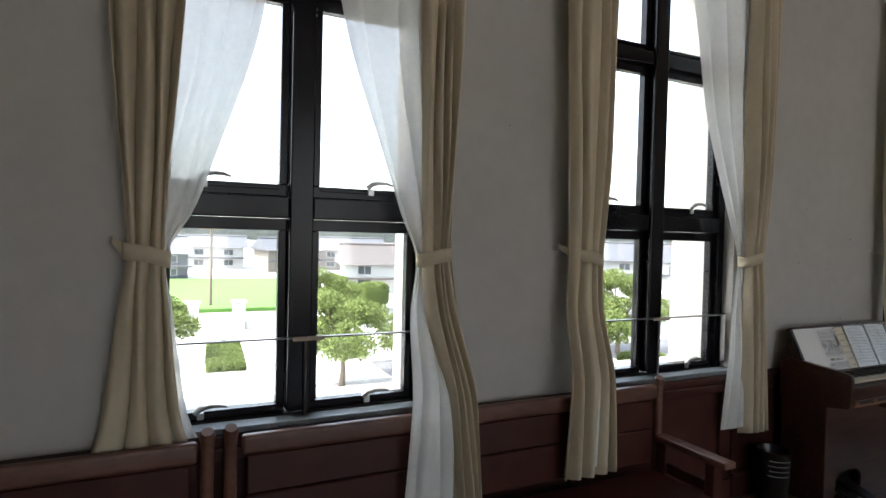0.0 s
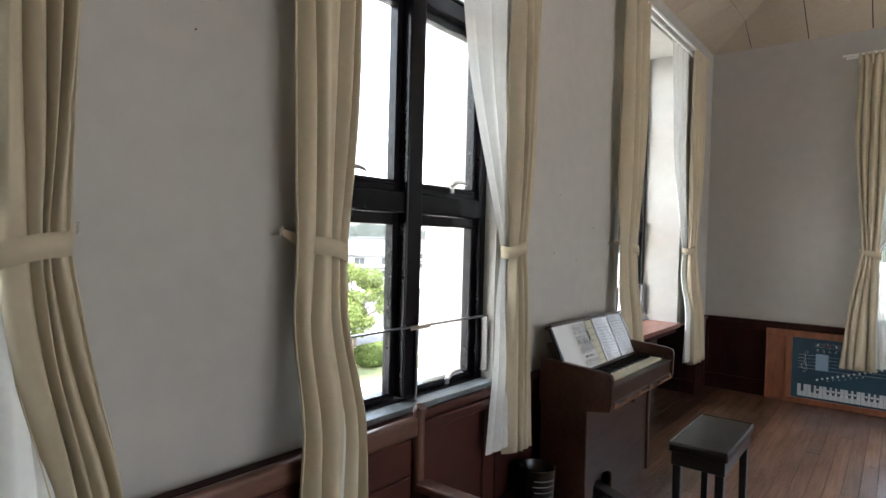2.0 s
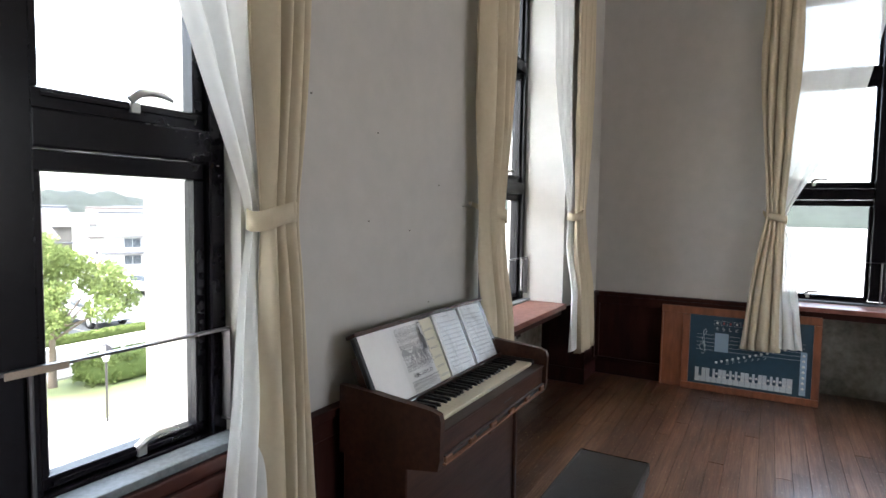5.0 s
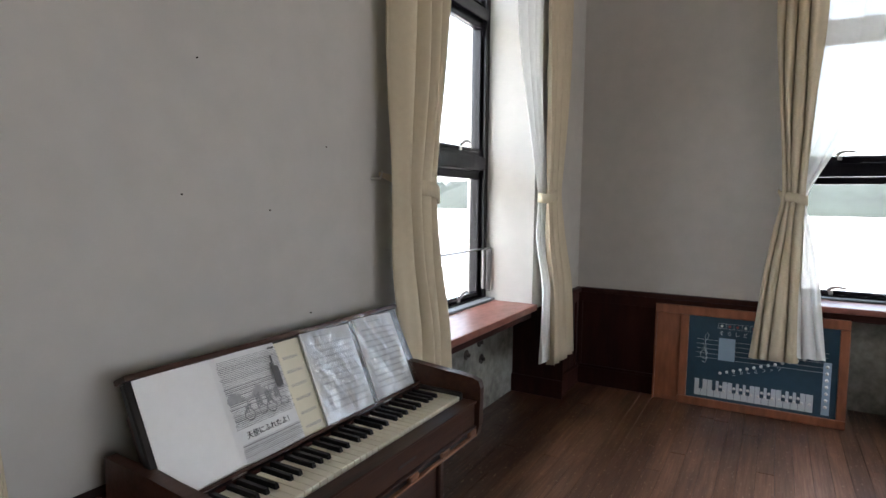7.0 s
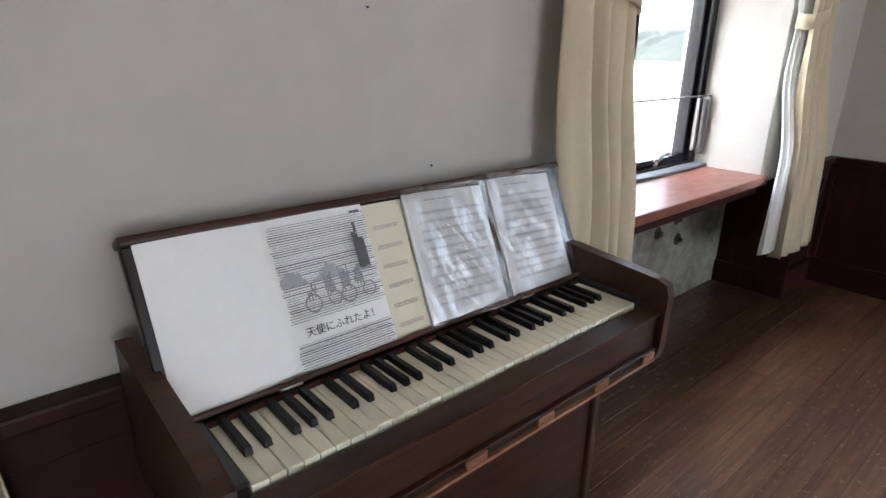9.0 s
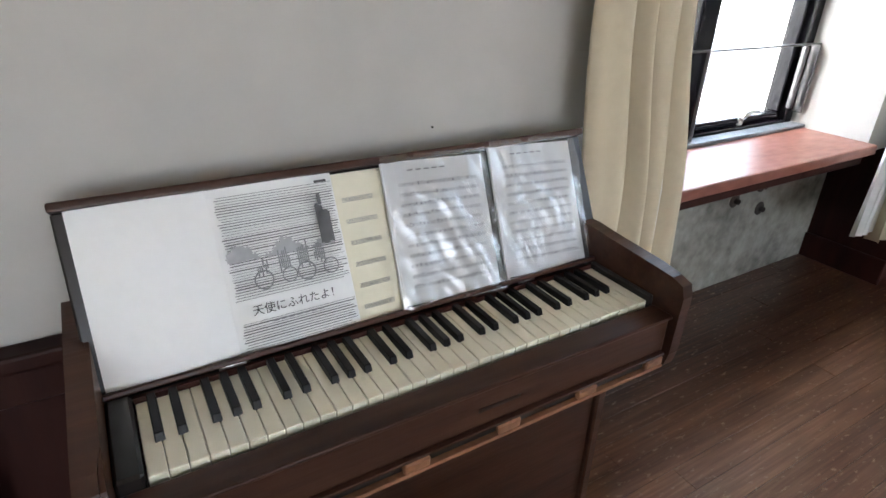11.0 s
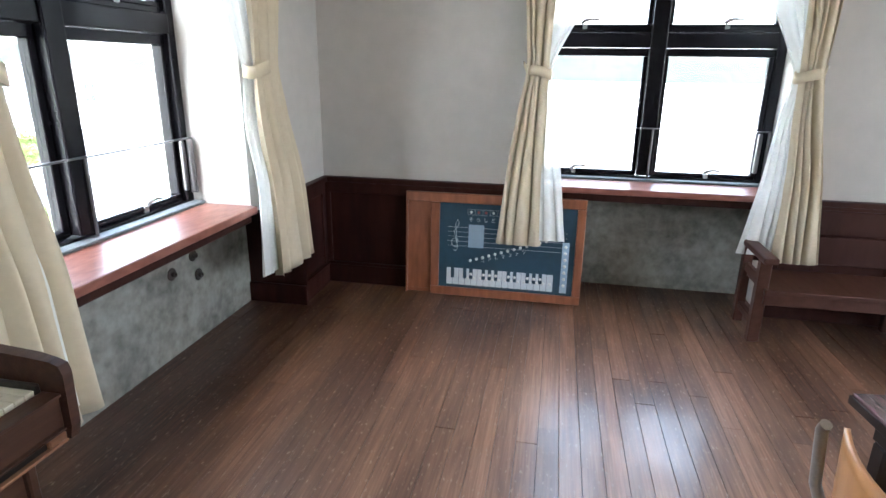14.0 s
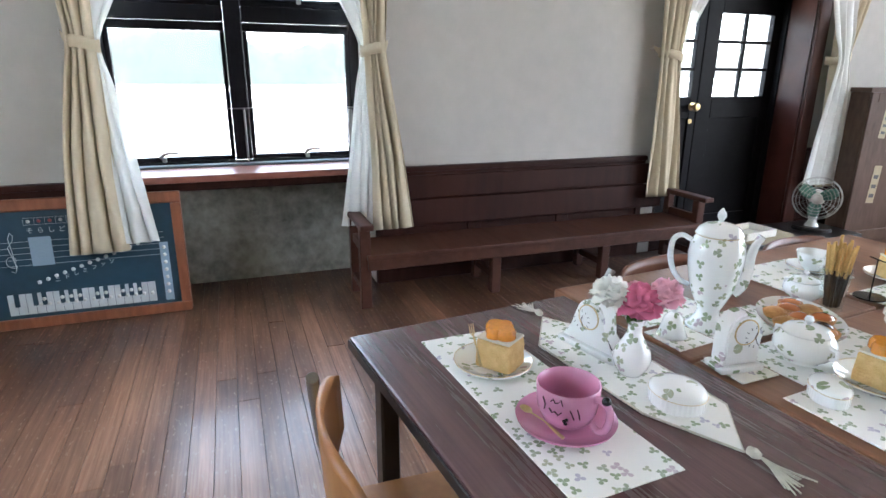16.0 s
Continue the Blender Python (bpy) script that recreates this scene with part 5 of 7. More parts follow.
def school_chair(m, ply, label):
    c = thing("school_chair", label, "chair", m, "school chairs")
    # local: seat faces -y, back at +y
    seat = slab([(-0.17, -0.19), (0.17, -0.19), (0.185, -0.16), (0.175, 0.15), (0.15, 0.175), (-0.15, 0.175), (-0.175, 0.15), (-0.185, -0.16)], 0.395, 0.407, bevel=0.004)
    part("seat", seat, ply, c, "orange plywood seat")
    for x, y in ((-0.12, -0.12), (0.12, -0.12), (-0.12, 0.12), (0.12, 0.12)):
        part("screw", lathe([(0.006, 0), (0.005, 0.003), (0, 0.0035)], 8), STEEL, c, m=pose(x, y, 0.4071))
    bm = bmesh.new()
    g = []
    for j in range(7):
        z = 0.520 + 0.165 * j / 6
        row = []
        for i in range(15):
            u = -1 + 2 * i / 14
            rnd = 0.03 * (abs(u) ** 6) * (1 if j in (0, 6) else 0)
            row.append(bm.verts.new((0.182 * u, 0.205 - 0.045 * (u * u) + 0.05 * (z - 0.50), z + (rnd if j == 0 else -rnd))))
        g.append(row)
    for a, b in zip(g, g[1:]):
        for i in range(14):
            bm.faces.new((a[i], a[i + 1], b[i + 1], b[i]))
    ob = part("backrest", bm, ply, c, "curved orange plywood backrest", smooth=True)
    ob.modifiers.new("thick", 'SOLIDIFY').thickness = 0.011
    for s in (-1, 1):
        part("side_tube", tube([(s * 0.165, -0.18, 0.011), (s * 0.165, 0.20, 0.011), (s * 0.165, 0.225, 0.03), (s * 0.165, 0.16, 0.38), (s * 0.172, 0.172, 0.45), (s * 0.180, 0.196, 0.52), (s * 0.178, 0.208, 0.650), (s * 0.166, 0.208, 0.668)], 0.012, 10), TUBE, c, smooth=True)
        part("front_leg", tube([(s * 0.165, -0.17, 0.011), (s * 0.165, -0.16, 0.36), (s * 0.165, -0.14, 0.383), (s * 0.165, 0.15, 0.383)], 0.011, 10), TUBE, c, smooth=True)
    part("cross_tube", tube([(-0.165, -0.12, 0.383), (0.165, -0.12, 0.383)], 0.010, 10), TUBE, c, smooth=True)
    part("cross_tube", tube([(-0.165, 0.13, 0.383), (0.165, 0.13, 0.383)], 0.010, 10), TUBE, c, smooth=True)
    part("sticker", box(0.02, 0.05, -0.001, 0.0, 0.0, 0.035), PAPER, c, "small white sticker", m=pose(-0.12, 0.2085, 0.535, 0, 0, 0))
    return c


school_chair(pose(4.0, 0.222, 0, 0, 0, -3), CHAIRPLY, "orange plywood school chair with grey tube frame")
REDPLY = mat("red_brown_plywood", (0.19, 0.075, 0.04), 0.38, scale=4, stretch=(1, 1, 0.2), spread=0.3, spec=0.3)
far_chair = school_chair(pose(4.33, -0.66, 0, 0, 0, -83), REDPLY, "red-brown plywood school chair behind the desks")
copy_thing(far_chair, pose(4.36, -1.22, 0, 0, 0, -86))


# ---- china and cloths ----
def leaf_print(name, ground, rough, scale, coat=0.0, size=0.30, flat=False, gaps=0.0):
    """White ground printed with three-leaved green sprigs and a few pale flowers."""
    m = bpy.data.materials.new(name)
    m.use_nodes = True
    nt = m.node_tree
    N, L = nt.nodes.new, nt.links.new
    b = nt.nodes["Principled BSDF"]

    def calc(op, *args):
        n = N("ShaderNodeMath")
        n.operation = op
        for i, v in enumerate(args):
            if isinstance(v, (int, float)):
                n.inputs[i].default_value = v
            else:
                L(v, n.inputs[i])
        return n.outputs[0]

    tc, vor, scl, off, sep, hue = N("ShaderNodeTexCoord"), N("ShaderNodeTexVoronoi"), N("ShaderNodeVectorMath"), N("ShaderNodeVectorMath"), N("ShaderNodeSeparateXYZ"), N("ShaderNodeSeparateColor")
    scl.operation, off.operation = 'SCALE', 'SUBTRACT'
    scl.inputs["Scale"].default_value = scale
    vor.inputs["Scale"].default_value = 1.0
    vor.inputs["Randomness"].default_value = 0.75
    if flat:
        vor.voronoi_dimensions = '2D'
    L(tc.outputs["Object"], scl.inputs[0]), L(scl.outputs[0], vor.inputs["Vector"])
    L(scl.outputs[0], off.inputs[0]), L(vor.outputs["Position"], off.inputs[1])
    L(off.outputs[0], sep.inputs[0]), L(vor.outputs["Color"], hue.inputs[0])
    if flat:
        u, v = sep.outputs[0], sep.outputs[1]
    else:
        geo, crs, nrm, dot = N("ShaderNodeNewGeometry"), N("ShaderNodeVectorMath"), N("ShaderNodeVectorMath"), N("ShaderNodeVectorMath")
        crs.operation, nrm.operation, dot.operation = 'CROSS_PRODUCT', 'NORMALIZE', 'DOT_PRODUCT'
        crs.inputs[1].default_value = (0.03, 0.02, 1)
        L(geo.outputs["Normal"], crs.inputs[0]), L(crs.outputs[0], nrm.inputs[0])
        L(nrm.outputs[0], dot.inputs[0]), L(off.outputs[0], dot.inputs[1])
        u, v = dot.outputs["Value"], sep.outputs[2]
    ang = calc('MULTIPLY_ADD', hue.outputs[0], 6.28, calc('ARCTAN2', v, u))
    far = calc('SQRT', calc('ADD', calc('MULTIPLY', u, u), calc('MULTIPLY', v, v)))
    lobe = calc('POWER', calc('ABSOLUTE', calc('COSINE', calc('MULTIPLY', ang, 1.5))), 0.7)
    edge = calc('MULTIPLY', calc('MULTIPLY_ADD', hue.outputs[1], 0.5, 0.75), calc('MULTIPLY', lobe, size))
    leaf = N("ShaderNodeMapRange")
    leaf.inputs["From Min"].default_value, leaf.inputs["From Max"].default_value = 0.0, 0.025
    near = calc('MULTIPLY', calc('LESS_THAN', vor.outputs["Distance"], 0.42), calc('GREATER_THAN', hue.outputs[0], gaps))
    L(calc('SUBTRACT', calc('MULTIPLY', edge, near), far), leaf.inputs[0])
    pick = N("ShaderNodeValToRGB")
    L(hue.outputs[2], pick.inputs[0])
    pick.color_ramp.interpolation = 'CONSTANT'
    e = pick.color_ramp.elements
    e[0].color, e[1].color = (0.14, 0.22, 0.08, 1), (0.30, 0.34, 0.20, 1)
    e[1].position = 0.38
    for p, c in ((0.6, (0.20, 0.26, 0.15, 1)), (0.84, (0.46, 0.36, 0.42, 1)), (0.93, (0.40, 0.38, 0.48, 1))):
        q = e.new(p)
        q.color = c
    shade, vein = N("ShaderNodeMix"), N("ShaderNodeTexNoise")
    shade.data_type, shade.blend_type = 'RGBA', 'SCREEN'
    vein.inputs["Scale"].default_value = scale * 5
    L(tc.outputs["Object"], vein.inputs[0])
    L(calc('MULTIPLY', vein.outputs[0], 0.55), shade.inputs[0])
    shade.inputs[7].default_value = (0.6, 0.62, 0.55, 1)
    L(pick.outputs[0], shade.inputs[6])
    out = N("ShaderNodeMix")
    out.data_type = 'RGBA'
    L(leaf.outputs[0], out.inputs[0])
    out.inputs[6].default_value = (*ground, 1)
    L(shade.outputs[2], out.inputs[7]), L(out.outputs[2], b.inputs["Base Color"])
    b.inputs["Roughness"].default_value = rough
    b.inputs["Coat Weight"].default_value = coat
    return m


CHINA = leaf_print("leaf_sprig_china", (0.86, 0.87, 0.85), 0.10, 42, 0.6, 0.46, False, 0.32)
LINEN = leaf_print("leaf_sprig_linen", (0.84, 0.84, 0.80), 0.85, 46, 0.0, 0.40, True, 0.42)
WHITECHINA = mat("white_china", (0.86, 0.87, 0.86), 0.12, scale=10, spread=0.03)
GILT = mat("gilt_trim", (0.60, 0.46, 0.24), 0.32, metal=1.0, scale=30, spread=0.15)
PINK = mat("pink_glazed_ceramic", (0.62, 0.27, 0.42), 0.16, scale=8, spread=0.06, coat=0.4)
BLACKPAINT = mat("black_glaze_paint", (0.012, 0.010, 0.012), 0.25)
SPONGE = mat("yellow_sponge_cake", (0.76, 0.54, 0.24), 0.9, spots=(0.58, 0.36, 0.12), scale=60, bump=1.0, bscale=260)
JELLY = mat("orange_jelly", (0.85, 0.32, 0.03), 0.12, scale=14, spread=0.25, coat=0.6)
FRINGE = mat("cream_fringe_cord", (0.60, 0.57, 0.48), 0.9, scale=30)
PINKPETAL = cloth("pink_petal", (0.85, 0.26, 0.42), 0.25)
PALEPETAL = cloth("pale_pink_petal", (0.90, 0.52, 0.62), 0.25)
WHITEPETAL = cloth("white_petal", (0.9, 0.9, 0.85), 0.25)
LEAFGREEN = cloth("flower_leaf", (0.10, 0.22, 0.07), 0.2)


def local_slab(name, label, category, outline, h=0.0025, group="", border=True, mat_=None, at=TABLE, z=TOP + 0.0006):
    c = thing(name, label, category, at @ pose(0, 0, z), group)
    part("cloth", slab(outline, 0, h, bevel=0.001), mat_ or LINEN, c)
    if border:
        pts = [(x, y, h) for x, y in outline]
        part("border", tube(pts, 0.0018, 5, closed=True), FRINGE, c, "cream stitched border")
    return c


local_slab("place_mat", "white leaf-print place mat on the dark table", "place mat", [(-0.089, -0.122), (-0.594, -0.106), (-0.602, -0.285), (-0.102, -0.292)], group="place mats", border=False)
runner = local_slab("table_runner", "pointed leaf-print table runner with tassels", "table runner", [(-0.095, -0.413), (-0.205, -0.325), (-0.475, -0.332), (-0.612, -0.391), (-0.516, -0.475), (-0.205, -0.480)])


def tassel(parent, x, y, ang):
    g = part("tassel", lathe([(0, 0), (0.006, 0.002), (0.008, 0.012), (0.005, 0.02), (0, 0.021)], 10), FRINGE, parent, "cream cord tassel", m=pose(x, y, 0.008, 0, 90, ang))
    rnd = random.Random(int(ang) + 7)
    bm = bmesh.new()
    for k in range(26):
        a, s = (rnd.random() - 0.5) * 0.8, 0.04 + 0.03 * rnd.random()
        p = [(0.0, 0.0, 0.018), (0.002 + 0.004 * rnd.random(), 0.3 * s * math.sin(a), 0.018 + 0.4 * s), (0.004 + 0.004 * rnd.random(), s * math.sin(a * 1.4), 0.018 + s)]
        tube(p, 0.0011, 4, bm)
    part("fringe", bm, FRINGE, g)


tassel(runner, -0.614, -0.392, 185)
tassel(runner, -0.09, -0.413, 0)
for q in (((-0.05, -0.580), (-0.232, -0.584), (-0.235, -0.80), (-0.055, -0.80)), ((-0.247, -0.562), (-0.345, -0.560), (-0.343, -0.663), (-0.245, -0.660)),
          ((-0.243, -0.668), (-0.368, -0.668), (-0.368, -0.90), (-0.243, -0.90)), ((-0.388, -0.565), (-0.482, -0.560), (-0.489, -0.648), (-0.392, -0.650)),
          ((-0.392, -0.657), (-0.531, -0.652), (-0.534, -0.98), (-0.392, -0.98)), ((-0.542, -0.580), (-0.93, -0.575), (-0.93, -0.735), (-0.545, -0.725)),
          ((-0.05, -1.062), (-0.232, -1.060), (-0.235, -1.33), (-0.05, -1.33)), ((-0.30, -1.19), (-0.50, -1.19), (-0.50, -1.42), (-0.30, -1.42))):
    local_slab("place_mat", "white leaf-print place mat on a school desk", "place mat", q, group="place mats", border=False)


def plate(x, y, r, label, m=CHINA, z=TOP + 0.0035, name="plate"):
    p = thing(name, label, "plate", pose(x, y, z))
    part("dish", lathe([(0, 0.003), (r * 0.55, 0.003), (r * 0.62, 0.005), (r * 0.98, 0.014), (r, 0.0155), (r * 0.98, 0.0115), (r * 0.62, 0.0), (0, 0.0)], 40), m, p, smooth=True)
    if m is CHINA:
        part("rim_line", tube([(r * 0.995 * math.cos(2 * math.pi * k / 40), r * 0.995 * math.sin(2 * math.pi * k / 40), 0.0153) for k in range(40)], 0.0006, 5, closed=True), GILT, p, "gilt rim line")
    return p


def cake(x, y, z, ang, s=1.0):
    c = thing("cake_slice", "yellow sponge cake slice topped with orange jelly", "cake", pose(x, y, z, 0, 0, ang), "cake slices")
    bm = box(-0.036 * s, 0.036 * s, -0.03 * s, 0.03 * s, 0, 0.054 * s, 0.005, 2)
    bmesh.ops.subdivide_edges(bm, edges=list(bm.edges), cuts=3, use_grid_fill=True)
    for v in bm.verts:
        v.co += 0.0016 * Vector((noise.noise(v.co * 160), noise.noise(v.co * 160 + Vector((5, 0, 0))), 0.4 * noise.noise(v.co * 160 + Vector((0, 9, 0)))))
        v.co.x *= 1 - 1.6 * v.co.z
    part("sponge", bm, SPONGE, c, smooth=50)
    part("cream_layer", box(-0.034 * s, 0.034 * s, -0.029 * s, 0.029 * s, 0.0545 * s, 0.059 * s, 0.002), CREAMPAPER, c)
    for jx, jy, r in ((-0.013, 0.006, 0.019), (0.013, -0.006, 0.020), (0.004, 0.014, 0.016), (0.0, -0.013, 0.017)):
        part("jelly", lathe([(0, 0), (r, 0.001), (r * 0.98, 0.014), (r * 0.8, 0.019), (0, 0.0195)], 14), JELLY, c, "glossy orange jelly piece", smooth=True, m=pose(jx * s, jy * s, 0.0593 * s))



plate(4.075, 0.106, 0.072, "white leaf-print plate holding a cake slice")
cake(4.07, 0.095, TOP + 0.0068, 35)
fk = thing("dessert_fork", "small gilt dessert fork leaning on the cake", "fork", pose(4.058, 0.138, TOP + 0.016, 0, -62, 10))
part("handle", tube([(0.0, 0, 0), (0.03, 0, 0.002), (0.055, 0, 0.0)], [0.003, 0.0018, 0.002], 6), GILT, fk, smooth=True)
for k in (-1, 0, 1):
    part("tine", tube([(0.0555, 0.0, 0), (0.062, 0.004 * k, -0.001), (0.078, 0.0042 * k, 0.001)], [0.0014, 0.0012, 0.0007], 5), GILT, fk, smooth=True)


def pink_cup():
    plate(3.870, 0.078, 0.077, "glossy pink saucer under the pink cup", PINK, name="saucer")
    c = thing("pink_cup", "pink glazed cup with black hand-painted marks", "cup", pose(3.872, 0.076, TOP + 0.0072, 0, 0, -158) @ Matrix.Scale(0.95, 4))
    part("body", lathe([(0, 0), (0.026, 0), (0.028, 0.004), (0.040, 0.012), (0.047, 0.028), (0.050, 0.050), (0.051, 0.070), (0.0495, 0.0715), (0.0475, 0.070), (0.046, 0.048), (0.043, 0.028), (0.036, 0.012), (0, 0.008)], 44), PINK, c, smooth=60)
    part("handle", tube(*fair([(0.048, 0, 0.060), (0.062, 0, 0.064), (0.074, 0, 0.056), (0.077, 0, 0.040), (0.072, 0, 0.020), (0.060, 0, 0.010), (0.046, 0, 0.018)], [0.0055, 0.006, 0.0062, 0.006, 0.006, 0.0055, 0.005]), 10), PINK, c, smooth=True)
    bm = bmesh.new()
    bmesh.ops.create_uvsphere(bm, u_segments=14, v_segments=8, radius=0.0075)
    part("handle_ball", bm, BLACKPAINT, c, "black ball on the handle", smooth=True, m=pose(0.069, 0, 0.0665))
    on = lambda a, z: (0.0512 * math.cos(a + 0.72) * (1 - 0.05 * (0.06 - z) / 0.06), 0.0512 * math.sin(a + 0.72) * (1 - 0.05 * (0.06 - z) / 0.06), z)
    for pts in ([(-2.2, 0.058), (-2.12, 0.064), (-2.05, 0.058), (-1.95, 0.060), (-1.88, 0.066), (-1.82, 0.056)], [(-2.25, 0.046), (-2.15, 0.040), (-2.05, 0.043), (-1.95, 0.038), (-1.85, 0.044)],
                [(-1.6, 0.050), (-1.52, 0.042), (-1.46, 0.034)], [(-1.38, 0.052), (-1.32, 0.043), (-1.28, 0.034)], [(-2.5, 0.06), (-2.4, 0.05), (-2.44, 0.04)]):
        part("painted_stroke", tube([on(a, z) for a, z in pts], 0.0015, 5, flat=0.6), BLACKPAINT, c, smooth=True)
    for a, z in ((-1.75, 0.030), (-1.68, 0.033), (-1.70, 0.026)):
        part("painted_dot", lathe([(0, 0), (0.003, 0), (0, 0.001)], 10), BLACKPAINT, c, m=Matrix.Translation(on(a, z)) @ Matrix.Rotation(a + 0.72, 4, 'Z') @ Matrix.Rotation(radians(90), 4, 'Y'))
    s = thing("teaspoon", "ornate gilt teaspoon on the pink saucer", "spoon", pose(3.905, 0.128, TOP + 0.019, 0, 5, -165))
    part("bowl", lathe([(0, -0.003), (0.008, -0.0015), (0.0115, 0.001), (0.0105, 0.0015), (0.007, -0.0005), (0, -0.002)], 18, squash=0.7), GILT, s, smooth=True)
    part("handle", tube([(0.011, 0, 0.001), (0.04, 0, 0.004), (0.065, 0, 0.001), (0.08, 0, 0.0)], [0.0018, 0.0014, 0.003, 0.0036], 7, flat=0.5), GILT, s, smooth=True)


pink_cup()


def clock(x, y, ang, wide, high, long_base):
    c = thing("mantel_clock", "leaf-print china mantel clock with arched case", "clock", pose(x, y, TOP + 0.0032, 0, 0, ang), "china clocks")
    hw = wide / 2
    out = [(-hw, 0)] + [(-hw, high - hw)] + [(-hw * math.cos(math.pi * k / 14), high - hw + hw * math.sin(math.pi * k / 14)) for k in range(1, 14)] + [(hw, high - hw), (hw, 0)]
    if long_base:
        out = [(-hw - 0.03, 0), (-hw - 0.024, 0.012), (-hw - 0.004, 0.03)] + out[1:-1] + [(hw + 0.004, 0.03), (hw + 0.024, 0.012), (hw + 0.03, 0)]
    bm = slab(out, -0.018, 0.018, bevel=0.004)
    turned(bm, bm.verts, Matrix.Rotation(radians(90), 4, 'X') @ Matrix.Identity(4))
    part("case", bm, CHINA, c, smooth=50, m=pose(0, 0, 0.0125))
    e = hw + (0.036 if long_base else 0.010)
    part("plinth", box(-e, e, -0.026, 0.026, 0, 0.0122, 0.004, 2), CHINA, c)
    part("bezel", tube([(0.68 * hw * math.cos(2 * math.pi * k / 28), -0.0195, high - hw * 0.95 + 0.0125 + 0.68 * hw * math.sin(2 * math.pi * k / 28)) for k in range(28)], 0.0014, 7, closed=True), GILT, c, "gilt ring round the dial", smooth=True)
    zc = high - hw * 0.95 + 0.0125
    d = part("dial", lathe([(0, 0), (0.66 * hw, 0), (0.66 * hw, 0.0015), (0, 0.0015)], 28), PAPER, c, "white clock dial", m=pose(0, -0.0185, zc, 90))
    for k in range(12):
        a = math.pi * k / 6
        part("hour_mark", box(-0.0006, 0.0006, -0.0206, -0.0202, 0.44 * hw, 0.58 * hw), BLACKPAINT, d, m=pose(0, 0, 0, -90) @ pose(0, 0, 0, 0, 30 * k, 0))
    part("hand", box(-0.0007, 0.0007, -0.0212, -0.0208, 0, 0.42 * hw), BLACKPAINT, d, m=pose(0, 0, 0, -90) @ pose(0, 0, 0, 0, 155, 0))
    part("hand", box(-0.0009, 0.0009, -0.0218, -0.0214, 0, 0.30 * hw), BLACKPAINT, d, m=pose(0, 0, 0, -90) @ pose(0, 0, 0, 0, 20, 0))


clock(4.075, -0.108, 194, 0.070, 0.092, True)
clock(3.928, -0.312, 264, 0.070, 0.098, False)


def blossom(parent, x, y, z, r, petal, seed):
    """A full peony head: frilled petals set all round a ball, the inner ones upright."""
    rnd = random.Random(seed)
    core = bmesh.new()
    bmesh.ops.create_icosphere(core, subdivisions=4, radius=1.0)
    for v in core.verts:
        d = v.co.normalized()
        f = 1 - 1.7 * abs(noise.noise(d * 2.6 + Vector((seed * 3.1, 0, 0)))) - 0.8 * abs(noise.noise(d * 6.5 + Vector((0, seed, 0))))
        v.co = d * r * (0.62 + 0.38 * f) * (1 if d.z > 0 else 0.8)
    part("bloom", core, petal, parent, smooth=70, m=pose(x, y, z))
    for k in range(14):
        up = 0.35 - 0.75 * (k + 0.5) / 14
        a = 2.4 * k + 0.3 * rnd.random()
        lean = math.acos(max(-1, min(1, up)))
        bm = bmesh.new()
        g = []
        for i in range(5):
            v = i / 4
            w = r * 0.40 * math.sin(math.pi * (0.2 + 0.62 * v)) * (0.85 + 0.3 * rnd.random())
            g.append([bm.verts.new((r * (0.10 + 0.22 * v * v) + r * 0.06 * rnd.random() * v - r * 0.10 * abs(j - 2) / 2, w * (j - 2) / 2, r * (0.22 + 0.72 * v) + r * 0.07 * (rnd.random() - 0.5) * (i == 4) * 2)) for j in range(5)])
        for p, q in zip(g, g[1:]):
            for j in range(4):
                bm.faces.new((p[j], p[j + 1], q[j + 1], q[j]))
        part("petal", bm, petal, parent, smooth=70, m=pose(x, y, z, 0, 0, math.degrees(a)) @ pose(0, 0, 0, 0, math.degrees(lean) * 0.95, 0))


def flower_vase():
    v = thing("bud_vase", "slim leaf-print china vase holding peonies", "vase", pose(3.972, -0.118, TOP + 0.0032))
    part("body", lathe([(0, 0), (0.020, 0), (0.022, 0.003), (0.030, 0.016), (0.034, 0.030), (0.031, 0.046), (0.020, 0.064), (0.0125, 0.080), (0.0125, 0.094), (0.019, 0.106), (0.0175, 0.1065), (0.011, 0.096), (0.010, 0.08)], 36), CHINA, v, smooth=60)
    f = thing("peony_bunch", "pink and white artificial peonies in the vase", "flowers", pose(3.972, -0.118, TOP + 0.0032))
    for k, (x, y, z, r, p) in enumerate(((0.0, -0.004, 0.134, 0.042, PINKPETAL), (-0.014, -0.046, 0.148, 0.034, PALEPETAL), (0.026, 0.040, 0.149, 0.036, WHITEPETAL), (0.03, -0.018, 0.138, 0.026, PALEPETAL), (0.048, 0.022, 0.134, 0.024, WHITEPETAL))):
        blossom(f, x, y, z, r, p, k)
        part("stem", tube([(0.003 * math.cos(k), 0.003 * math.sin(k), 0.07), (x * 0.3, y * 0.3, 0.108), (x, y, z + 0.002)], 0.0016, 5), LEAFGREEN, f, smooth=True)
    for k in range(3):
        a = 2.1 * k
        bm = bmesh.new()
        vs = [bm.verts.new(p) for p in ((0, 0, 0.102), (0.022, 0.009, 0.108), (0.042, 0, 0.106), (0.022, -0.009, 0.108))]
        bm.faces.new(vs)
        part("leaf", bm, LEAFGREEN, f, m=pose(0, 0, 0.005, 0, 0, math.degrees(a)))


flower_vase()


